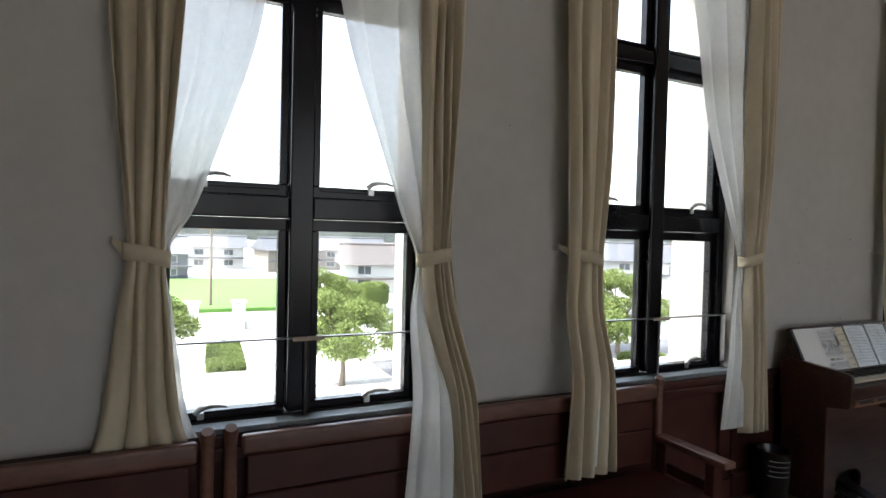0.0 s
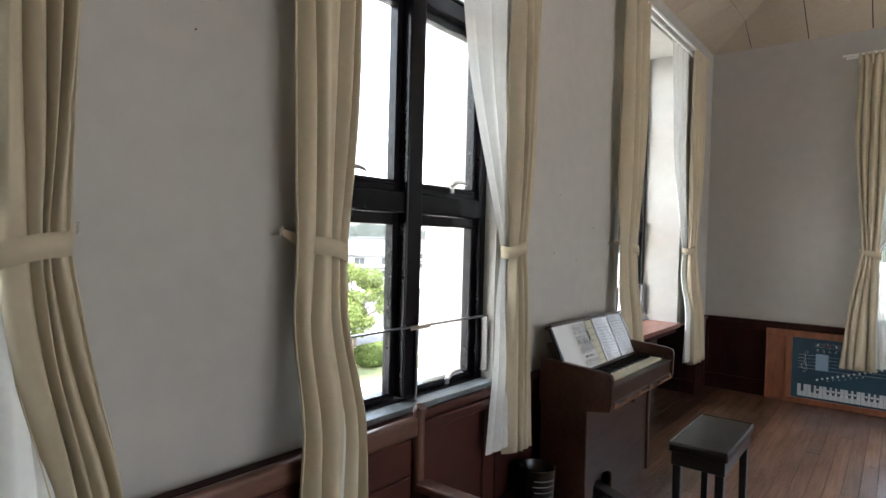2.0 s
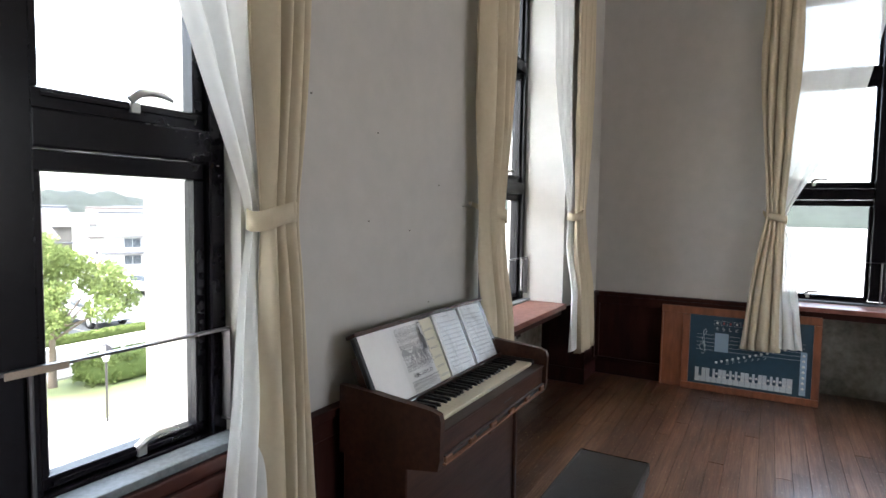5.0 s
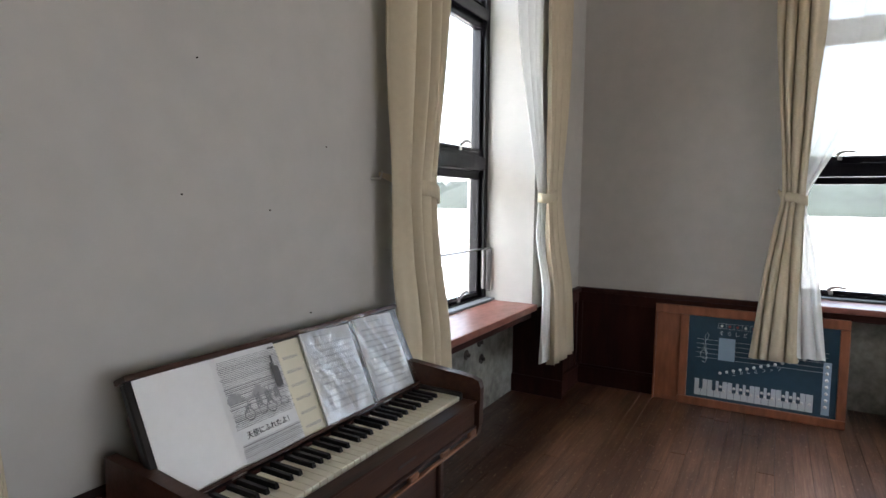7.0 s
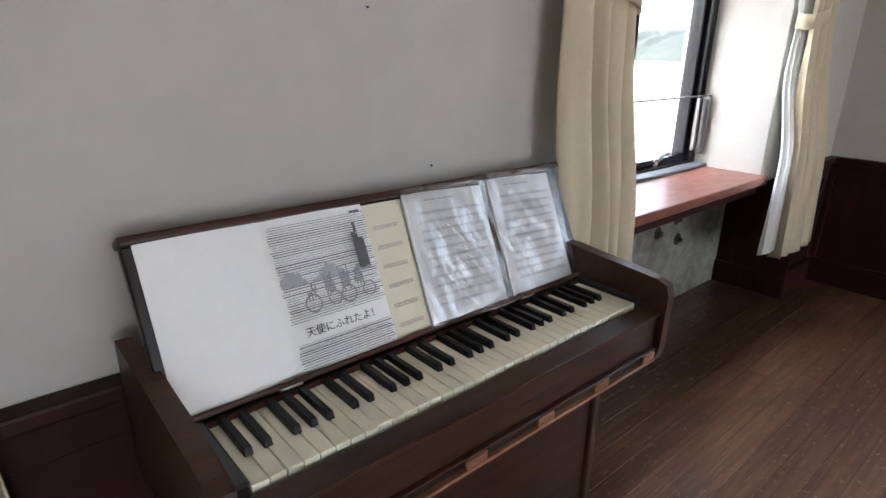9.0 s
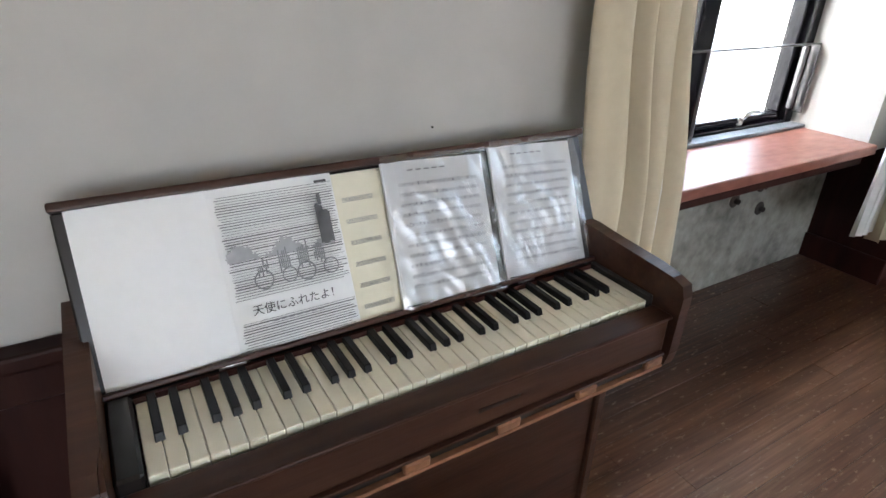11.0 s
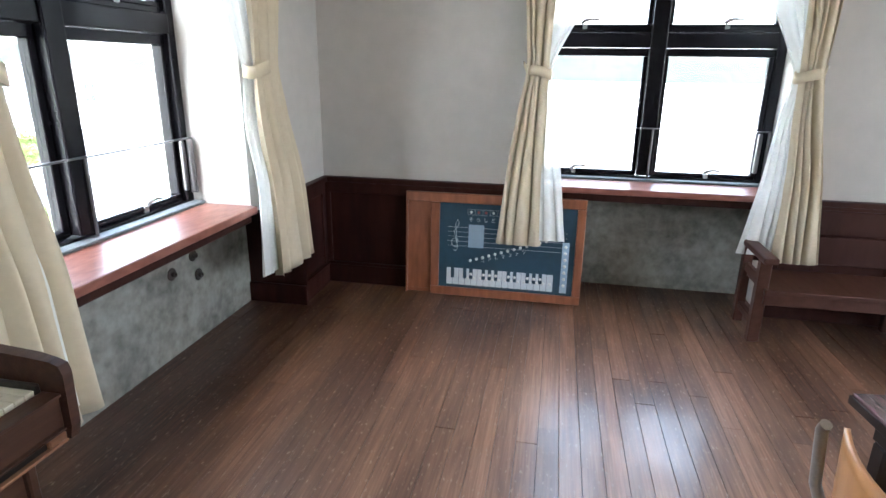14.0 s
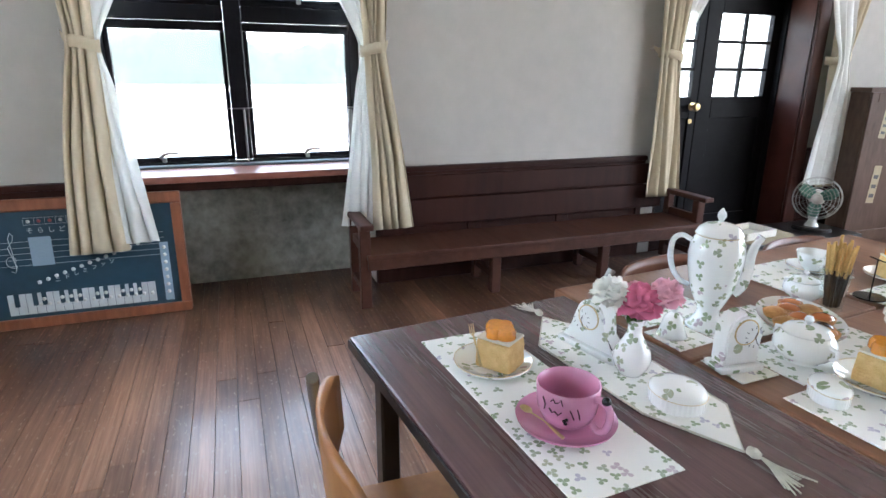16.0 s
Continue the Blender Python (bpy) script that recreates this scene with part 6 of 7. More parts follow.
def round_box(x, y, r, h, squash, ang, ribbed):
    b = thing("trinket_box", "round leaf-print china trinket box with domed lid", "box", pose(x, y, TOP + 0.0032, 0, 0, ang), "trinket boxes")
    bm = bmesh.new()
    n = 72
    prof = [(0.94, 0), (0.97, 0.06), (0.97, 0.55)]
    rings = []
    for q, z in prof:
        rings.append([bm.verts.new((r * q * (1 + (0.012 if (k % 2 and ribbed) else 0)) * math.cos(2 * math.pi * k / n), squash * r * q * (1 + (0.012 if (k % 2 and ribbed) else 0)) * math.sin(2 * math.pi * k / n), z * h)) for k in range(n)])
    for a, c in zip(rings, rings[1:]):
        for k in range(n):
            bm.faces.new((a[k], a[(k + 1) % n], c[(k + 1) % n], c[k]))
    bm.faces.new(rings[0][::-1])
    bm.faces.new(rings[-1])
    part("body", bm, WHITECHINA, b, "ribbed white china body")
    part("lid", lathe([(r * 1.0, 0.56 * h), (r * 1.01, 0.60 * h), (r * 0.99, 0.72 * h), (r * 0.85, 0.86 * h), (r * 0.5, 0.97 * h), (0, h)], 48, squash=squash), CHINA, b, "domed leaf-print lid", smooth=True)
    part("rim_line", tube([(r * 1.01 * math.cos(2 * math.pi * k / 48), squash * r * 1.01 * math.sin(2 * math.pi * k / 48), 0.58 * h) for k in range(48)], 0.0006, 5, closed=True), GILT, b)


round_box(3.862, -0.125, 0.047, 0.040, 0.9, 10, True)
round_box(3.79, -0.375, 0.040, 0.036, 0.75, -30, True)


def coffee_pot():
    p = thing("coffee_pot", "tall white leaf-print china coffee pot", "coffee pot", pose(4.088, -0.40, TOP + 0.0032, 0, 0, 0))
    part("body", lathe([(0, 0), (0.042, 0), (0.043, 0.005), (0.034, 0.012), (0.024, 0.028), (0.022, 0.040), (0.030, 0.056), (0.044, 0.090), (0.052, 0.128), (0.055, 0.160), (0.052, 0.188), (0.045, 0.200), (0.043, 0.203), (0.042, 0.200)], 44), CHINA, p, smooth=60)
    lid = part("lid", lathe([(0.045, 0.203), (0.046, 0.206), (0.040, 0.217), (0.028, 0.225), (0.010, 0.229), (0, 0.230)], 36), CHINA, p, "domed lid", smooth=True)
    part("finial", lathe([(0.004, 0.229), (0.005, 0.233), (0.009, 0.241), (0.008, 0.248), (0.003, 0.256), (0, 0.259)], 18), WHITECHINA, lid, smooth=True)
    d = Vector((0.62, 0.78, 0))
    hp = [(0.046, 0.185), (0.070, 0.196), (0.086, 0.184), (0.088, 0.150), (0.080, 0.120), (0.064, 0.098), (0.045, 0.090)]
    part("handle", tube(*fair([(d.x * r, d.y * r, z) for r, z in hp], [0.005, 0.0055, 0.006, 0.0062, 0.0058, 0.0052, 0.0045]), 10), WHITECHINA, p, "curved china handle", smooth=True)
    sp = [(0.038, 0.085), (0.053, 0.102), (0.061, 0.130), (0.064, 0.160), (0.070, 0.188), (0.079, 0.206)]
    part("spout", tube(*fair([(-d.x * r, -d.y * r, z) for r, z in sp], [0.018, 0.015, 0.012, 0.0095, 0.008, 0.008]), 12), CHINA, p, smooth=True)
    part("rim_line", tube([(0.0455 * math.cos(2 * math.pi * k / 40), 0.0455 * math.sin(2 * math.pi * k / 40), 0.2035) for k in range(40)], 0.0008, 5, closed=True), GILT, p)


coffee_pot()


def bell(x, y):
    b = thing("china_bell", "small leaf-print china bell", "bell", pose(x, y, TOP + 0.0032))
    part("body", lathe([(0.030, 0), (0.031, 0.002), (0.026, 0.012), (0.022, 0.028), (0.019, 0.040), (0.011, 0.049), (0.006, 0.052)], 28), CHINA, b, smooth=60)
    part("handle", lathe([(0.006, 0.052), (0.005, 0.057), (0.009, 0.064), (0.008, 0.072), (0.003, 0.078), (0, 0.0785)], 18), WHITECHINA, b, smooth=True)


bell(4.075, -0.298)


def sugar_bowl(x, y, s, name="sugar_bowl", label="round leaf-print china sugar bowl with lid", lid=True):
    b = thing(name, label, "bowl", pose(x, y, TOP + 0.0032))
    part("body", lathe([(r * s, z * s) for r, z in ((0, 0), (0.030, 0), (0.031, 0.004), (0.048, 0.016), (0.057, 0.032), (0.055, 0.048), (0.044, 0.060), (0.042, 0.061), (0.042, 0.058), (0.052, 0.046), (0.053, 0.032), (0.044, 0.016), (0, 0.007))], 40), CHINA, b, smooth=60)
    if lid:
        l = part("lid", lathe([(r * s, z * s) for r, z in ((0.044, 0.061), (0.045, 0.064), (0.036, 0.072), (0.018, 0.077), (0, 0.078))], 32), CHINA, b, "shallow domed lid", smooth=True)
        part("finial", lathe([(r * s, z * s) for r, z in ((0.004, 0.0775), (0.005, 0.081), (0.009, 0.087), (0.006, 0.094), (0, 0.096))], 16), WHITECHINA, l, smooth=True)
    for q in (-1, 1):
        part("ear", tube([(q * 0.052 * s, 0, 0.050 * s), (q * 0.066 * s, 0, 0.048 * s), (q * 0.067 * s, 0, 0.034 * s), (q * 0.055 * s, 0, 0.028 * s)], 0.004 * s, 8), WHITECHINA, b, smooth=True)


sugar_bowl(3.905, -0.455, 0.95)
sugar_bowl(4.135, -0.735, 0.78)
sugar_bowl(3.91, -0.765, 0.85, "open_bowl", "open leaf-print china bowl", False)


def tea_cup(x, y, ang):
    plate(x, y, 0.066, "leaf-print china saucer under a cup", name="saucer")
    c = thing("tea_cup", "leaf-print china tea cup on its saucer", "cup", pose(x, y, TOP + 0.0068, 0, 0, ang), "tea cups")
    part("body", lathe([(0, 0), (0.020, 0), (0.021, 0.004), (0.033, 0.014), (0.040, 0.032), (0.044, 0.050), (0.0425, 0.0505), (0.038, 0.032), (0.030, 0.014), (0, 0.006)], 36), CHINA, c, smooth=60)
    part("handle", tube(*fair([(0.040, 0, 0.042), (0.056, 0, 0.044), (0.058, 0, 0.028), (0.038, 0, 0.020)], 0.0035), 8), WHITECHINA, c, smooth=True)


tea_cup(4.285, -0.955, 150)
tea_cup(4.26, -0.60, 120)
plate(3.79, -0.50, 0.072, "white leaf-print plate holding a cake slice")
cake(3.79, -0.50, TOP + 0.0068, 10)
plate(4.16, -1.10, 0.072, "white leaf-print plate holding a cake slice")
cake(4.16, -1.10, TOP + 0.0068, 60)


def pastries():
    d = thing("serving_dish", "oval white dish filled with small pastries", "dish", pose(4.03, -0.60, TOP + 0.0032, 0, 0, -38))
    part("dish", lathe([(0, 0.003), (0.09, 0.003), (0.125, 0.014), (0.128, 0.016), (0.122, 0.010), (0.09, 0), (0, 0)], 44, squash=0.66), CHINA, d, smooth=True)
    CRUST = mat("golden_pastry_crust", (0.58, 0.30, 0.09), 0.6, spots=(0.38, 0.16, 0.04), scale=60, bump=0.6, bscale=200)
    CHOC = mat("dark_chocolate_glaze", (0.05, 0.022, 0.014), 0.2, scale=20)
    GLAZE = mat("orange_fruit_glaze", (0.62, 0.20, 0.06), 0.15, scale=30, spread=0.35, coat=0.6)
    rnd = random.Random(5)
    for k, (x, y, topm) in enumerate(((-0.08, 0.02, CRUST), (-0.045, -0.03, CHOC), (-0.035, 0.035, CRUST), (0.0, 0.0, GLAZE), (0.01, -0.045, GLAZE), (0.02, 0.045, CRUST), (0.05, 0.01, GLAZE), (0.055, -0.03, CRUST), (0.085, 0.0, GLAZE), (-0.075, -0.03, CRUST))):
        p = thing("pastry", "small golden tartlet with glazed filling", "pastry", pose(4.03, -0.60, TOP + 0.0066, 0, 0, -38) @ pose(x, y, 0, 6 * rnd.random(), 6 * rnd.random(), 90 * rnd.random()), "tartlets on the dish")
        r = 0.024 + 0.003 * rnd.random()
        part("crust", lathe([(0, 0), (r * 0.8, 0), (r, 0.012), (r * 0.97, 0.015), (r * 0.8, 0.012)], 18), CRUST, p, smooth=50)
        part("filling", lathe([(r * 0.86, 0.0115), (r * 0.7, 0.018), (r * 0.35, 0.022), (0, 0.0225)], 16), topm, p, smooth=True)


pastries()


def stick_glass():
    DIP = mat("chocolate_dip", (0.030, 0.016, 0.012), 0.35, scale=40)
    STICK = mat("golden_biscuit_stick", (0.66, 0.42, 0.14), 0.7, scale=40, spread=0.3, bump=0.3)
    g = thing("stick_glass", "clear glass tumbler full of biscuit sticks", "glass", pose(4.070, -0.745, TOP + 0.0032))
    part("tumbler", lathe([(0, 0), (0.024, 0), (0.027, 0.05), (0.030, 0.098), (0.028, 0.098), (0.025, 0.05), (0.022, 0.006), (0, 0.006)], 28), GLASS, g, smooth=50)
    rnd = random.Random(9)
    for k in range(22):
        a, r = 2.4 * k, 0.016 * math.sqrt(k / 22)
        tilt = 1.35 + 0.25 * rnd.random()
        s = thing("biscuit_stick", "thin golden biscuit stick standing in the glass", "biscuit", pose(4.070, -0.745, TOP + 0.0032), "biscuit sticks")
        low_end, tip = Vector((r * math.cos(a) * 0.9, r * math.sin(a) * 0.9, 0.008)), Vector((r * math.cos(a) * tilt * 1.25, r * math.sin(a) * tilt * 1.25, 0.150 + 0.022 * rnd.random()))
        cut_at = low_end.lerp(tip, 0.50 + 0.06 * rnd.random())
        part("stick", tube([cut_at, tip], 0.0033, 6), STICK, s, smooth=True)
        part("dipped_end", tube([low_end, cut_at], 0.0039, 6), DIP, s, "dark chocolate-dipped end", smooth=True)


stick_glass()
ir = thing("iron_stand", "thin black iron stand on the desk", "stand", pose(4.09, -0.905, TOP + 0.0032))
part("foot", lathe([(0, 0), (0.035, 0), (0.035, 0.003), (0, 0.004)], 20), BLACKPAINT, ir)
part("rod", tube([(0, 0, 0.004), (0, 0, 0.095)], 0.0018, 6), BLACKPAINT, ir)
part("arm", tube([(-0.02, 0, 0.094), (0.02, 0, 0.098)], 0.0015, 6), BLACKPAINT, ir)


# ---- outdoors, one storey below ----
GZ = -4.8
GRAVEL = mat("pale_gravel", (0.40, 0.39, 0.37), 0.95, scale=0.5, spread=0.15, bump=0.2, bscale=8)
ASPHALT = mat("asphalt", (0.085, 0.085, 0.09), 0.9, scale=0.8, spread=0.25, bump=0.3, bscale=30)
GRASS = mat("lawn_grass", (0.10, 0.125, 0.05), 0.95, spots=(0.13, 0.12, 0.06), scale=0.5, bump=0.6, bscale=30)
RICE = mat("rice_field", (0.055, 0.14, 0.015), 0.95, spots=(0.045, 0.11, 0.013), scale=0.3, bump=0.6, bscale=12)
KERB = mat("concrete_kerb", (0.45, 0.44, 0.42), 0.9, scale=3)
BARK = mat("tree_bark", (0.13, 0.10, 0.075), 0.95, scale=6, bump=0.6, bscale=30)
WOODS = mat("far_woods", (0.008, 0.0135, 0.0095), 1.0, spots=(0.003, 0.006, 0.0045), scale=0.08)
TILEGREY = mat("grey_roof_tile", (0.06, 0.063, 0.072), 0.6, scale=2, spread=0.3)
TILERED = mat("brown_roof_tile", (0.060, 0.050, 0.047), 0.6, scale=2, spread=0.3)
WALLWHITE = mat("white_house_wall", (0.36, 0.36, 0.35), 0.9, scale=0.8, spread=0.08)
WALLBEIGE = mat("beige_house_wall", (0.16, 0.145, 0.125), 0.9, scale=0.8, spread=0.1)
WALLSLATE = mat("slate_house_wall", (0.055, 0.062, 0.075), 0.85, scale=0.8, spread=0.15)
DARKGLASS = mat("dark_window_glass", (0.05, 0.06, 0.07), 0.1, scale=2)
CARWHITE = mat("white_car_paint", (0.75, 0.76, 0.77), 0.2, scale=2, spread=0.03, coat=0.6)
CARGREY = mat("silver_car_paint", (0.40, 0.42, 0.44), 0.25, scale=2, spread=0.05, coat=0.6)
RUBBER = mat("tyre_rubber", (0.02, 0.02, 0.02), 0.9)


def leaf_material(name, base):
    m = cloth(name, base, 0.35)
    return m


LEAFA = leaf_material("camphor_leaves", (0.13, 0.165, 0.055))
LEAFB = leaf_material("hedge_leaves", (0.085, 0.115, 0.035))


def flat(name, label, x0, x1, y0, y1, z, material, h=0.02):
    return tagged(part(name, box(x0, x1, y0, y1, z, z + h), material), label, name.split("_")[0], kind="structure")


tagged(part("ground", box(-1500, 1500, -1500, 1500, GZ - 1, GZ), GRAVEL), "pale gravel ground reaching the horizon", "ground", kind="structure")
flat("lawn_strip", "mown green lawn beside the path", 8.5, 23, 17.2, 22.2, GZ, GRASS, 0.05)
flat("road_1", "grey asphalt road behind the hedge", 9, 80, 23.4, 26.6, GZ, ASPHALT, 0.012)
flat("road_2", "grey asphalt car park with bays", 15, 80, 28.2, 46, GZ, ASPHALT, 0.012)
flat("road_3", "grey asphalt forecourt", -2, 8.0, 19.5, 24.5, GZ, GRAVEL, 0.012)
flat("field_rice", "bright green rice field", -70, 15.5, 47.0, 77, GZ, RICE, 0.3)
for n, (a, b, c, d) in enumerate(((8.3, 23, 22.2, 22.4), (8.3, 23, 17.0, 17.2), (9, 80, 26.6, 27.0), (4.0, 9.0, 23.2, 23.4))):
    flat("kerb", "pale concrete kerb", a, b, c, d, GZ, KERB, 0.14)
for k in range(12):
    flat("bay_line", "white painted parking line", 17 + 2.6 * k, 17.1 + 2.6 * k, 29, 33.5, GZ + 0.013, WALLWHITE, 0.003)
for k in range(12):
    flat("bay_line", "white painted parking line", 17 + 2.6 * k, 17.1 + 2.6 * k, 37, 41.5, GZ + 0.013, WALLWHITE, 0.003)


def leaf_cloud(blobs, n, size, seed):
    """Many small leaves strewn over rounded clumps; blobs: centre and radius."""
    rnd = np.random.RandomState(seed)
    total = sum(r * r for *_, r in blobs)
    verts, faces = [], []
    for cx, cy, cz, r in blobs:
        k = int(n * r * r / total)
        d = rnd.normal(size=(k, 3))
        d /= np.linalg.norm(d, axis=1)[:, None]
        rad = r * (0.55 + 0.5 * rnd.rand(k))[:, None]
        p = np.array((cx, cy, cz)) + d * rad * np.array((1, 1, 0.75))
        for q in p:
            a, b = rnd.normal(size=3), rnd.normal(size=3)
            a = a / np.linalg.norm(a) * size * (0.6 + 0.8 * rnd.rand())
            b = b - a * (a @ b) / (a @ a)
            b = b / np.linalg.norm(b) * size * 0.55
            i = len(verts)
            verts += [q - a, q + b, q + a, q - b]
            faces.append((i, i + 1, i + 2, i + 3))
    me = bpy.data.meshes.new("leaves")
    me.from_pydata([tuple(v) for v in verts], [], faces)
    return me


def tree(x, y, h, spread, seed, n=14000):
    t = thing("camphor_tree", "young round-crowned tree with light green leaves", "tree", pose(x, y, GZ), "trees by the car park")
    rnd = random.Random(seed)
    fork = h * 0.30
    part("trunk", tube([(0, 0, 0), (0.05, 0.03, fork * 0.5), (0.02, -0.04, fork), (0.08, 0.05, h * 0.62)], [0.15, 0.11, 0.09, 0.04], 10), BARK, t, smooth=True)
    blobs = []
    for k in range(20):
        a = 2.4 * k + 0.8 * rnd.random()
        up = h * (0.36 + 0.49 * ((k * 7) % 20) / 19)
        out = spread * (0.95 * math.sqrt((k + 0.6) / 20)) * (1.0 - 0.55 * max(0, up / h - 0.62) / 0.24) * (0.85 + 0.3 * rnd.random())
        c = (out * math.cos(a), out * math.sin(a), up)
        part("limb", tube([(0.03, 0, fork * (0.85 + 0.5 * rnd.random())), (c[0] * 0.45, c[1] * 0.45, (fork + up) / 2 - 0.1), c], [0.05, 0.03, 0.010], 6), BARK, t, smooth=True)
        blobs.append((*c, spread * (0.20 + 0.19 * rnd.random())))
    me = leaf_cloud(blobs, n, 0.075, seed)
    me.materials.append(LEAFA)
    ob = new("crown", me)
    ob.parent = t
    return t


tree(6.5, 23.0, 4.2, 2.3, 1)
tree(-0.6, 29.5, 3.6, 1.9, 8)
tree(11.6, 21.6, 5.6, 2.2, 2)
tree(17.0, 20.7, 4.5, 2.0, 3)
tree(22.5, 24.5, 5.0, 2.4, 4)
tree(14.2, 30.0, 4.6, 2.0, 5)
tree(10.0, 38.5, 4.0, 2.0, 6)
tree(25.0, 33.0, 4.2, 1.8, 7)


def hedge(x, y, lx, ly, h, seed, name="clipped_hedge", rot=0):
    hd = thing(name, "clipped rounded green hedge", "hedge", pose(x, y, GZ, 0, 0, rot), "hedges")
    core = bmesh.new()
    bmesh.ops.create_uvsphere(core, u_segments=40, v_segments=20, radius=1)
    for v in core.verts:
        q = lambda c, e: math.copysign(abs(c) ** e, c)
        e = 0.55 if lx > 1 else 0.85
        v.co = Vector((q(v.co.x, e) * lx / 2, q(v.co.y, e) * ly / 2, max(0, h * 0.5 + q(v.co.z, 0.7) * h * 0.5)))
        v.co += 0.04 * noise.noise_vector(v.co * 3 + Vector((seed, 0, 0)))
    part("core", core, LEAFB, hd, smooth=True)
    rnd = np.random.RandomState(seed)
    n = int(900 + 900 * lx * ly)
    verts, faces = [], []
    for k in range(n):
        d = rnd.normal(size=3)
        d /= np.linalg.norm(d)
        d[2] = abs(d[2])
        e = 0.55 if lx > 1 else 0.85
        p = np.sign(d) * np.abs(d) ** e * np.array((lx / 2, ly / 2, h * 0.5)) * (0.97 + 0.07 * rnd.rand()) + np.array((0, 0, h * 0.5 * (1 if d[2] > 0.3 else rnd.rand() + d[2])))
        a, b = rnd.normal(size=3) * 0.035, rnd.normal(size=3) * 0.025
        i = len(verts)
        verts += [tuple(p - a), tuple(p + b), tuple(p + a), tuple(p - b)]
        faces.append((i, i + 1, i + 2, i + 3))
    me = bpy.data.meshes.new("foliage")
    me.from_pydata(verts, [], faces)
    me.materials.append(LEAFA)
    ob = new("foliage", me)
    ob.parent = hd


hedge(13.95, 20.9, 3.7, 1.5, 1.0, 1)
hedge(20.2, 20.4, 2.4, 1.3, 1.0, 2)
hedge(9.6, 20.6, 1.3, 1.2, 0.85, 3)
hedge(19, 27.4, 10, 0.5, 0.45, 8)
hedge(16.0, 46.7, 2.5, 2.0, 2.2, 5)
hedge(20.5, 47.5, 3.0, 2.0, 1.8, 6)
hedge(13.5, 48.5, 1.6, 1.6, 2.6, 9)
for k in range(7):
    for j in range(3):
        hedge(1.95 + 0.06 * k + 0.5 * j, 27.0 + 0.85 * k, 0.62, 0.95, 0.5, 20 + 3 * k + j, "round_bush", -4)
bed = thing("planting_bed", "pale kerbed bed under the clipped bushes", "planting bed", pose(2.63, 29.5, GZ, 0, 0, -4))
for q in ((-0.95, 0.95, -3.2, -3.05), (-0.95, 0.95, 3.05, 3.2), (-0.95, -0.82, -3.049, 3.049), (0.82, 0.95, -3.049, 3.049)):
    part("kerb_stone", box(*q, 0, 0.16, 0.02), KERB, bed)


def house(x, y, w, d, h, rot, wallm, roofm, label):
    b = thing("house", label, "house", pose(x, y, GZ, 0, 0, rot), "houses across the field")
    part("wall", box(-w / 2, w / 2, -d / 2, d / 2, 0, h * 0.68), wallm, b)
    h *= 0.68
    o, rise = 0.7, 0.24 * d
    bm = bmesh.new()
    vs = [bm.verts.new(p) for p in ((-w / 2 - o, -d / 2 - o, h - 0.15), (w / 2 + o, -d / 2 - o, h - 0.15), (w / 2 + o, d / 2 + o, h - 0.15), (-w / 2 - o, d / 2 + o, h - 0.15), (-w / 2 - o * 0.6, 0, h + rise), (w / 2 + o * 0.6, 0, h + rise))]
    for f in ((0, 1, 5, 4), (2, 3, 4, 5), (1, 2, 5), (3, 0, 4), (3, 2, 1, 0)):
        bm.faces.new([vs[i] for i in f])
    roof = part("roof", bm, roofm, b)
    part("ridge", tube([(-w / 2 - o * 0.6, 0, h + rise + 0.04), (w / 2 + o * 0.6, 0, h + rise + 0.04)], 0.16, 8), roofm, roof)
    part("porch_roof", box(-w / 2 - 0.3, w / 2 + 0.3, -d / 2 - 1.1, -d / 2 - 0.001, h * 0.48, h * 0.53, 0.02), roofm, b)
    n = max(2, int(w / 3.6))
    for st in (0.16, 0.62):
        for k in range(n):
            cx = -w / 2 + w * (k + 0.5) / n
            win = part("window", box(cx - 0.75, cx + 0.75, -d / 2 - 0.07, -d / 2 - 0.001, h * st, h * st + 0.95, 0.02), WALLWHITE, b)
            part("pane", box(cx - 0.66, cx - 0.03, -d / 2 - 0.09, -d / 2 - 0.0705, h * st + 0.07, h * st + 0.88), DARKGLASS, win)
            part("pane", box(cx + 0.03, cx + 0.66, -d / 2 - 0.09, -d / 2 - 0.0705, h * st + 0.07, h * st + 0.88), DARKGLASS, win)


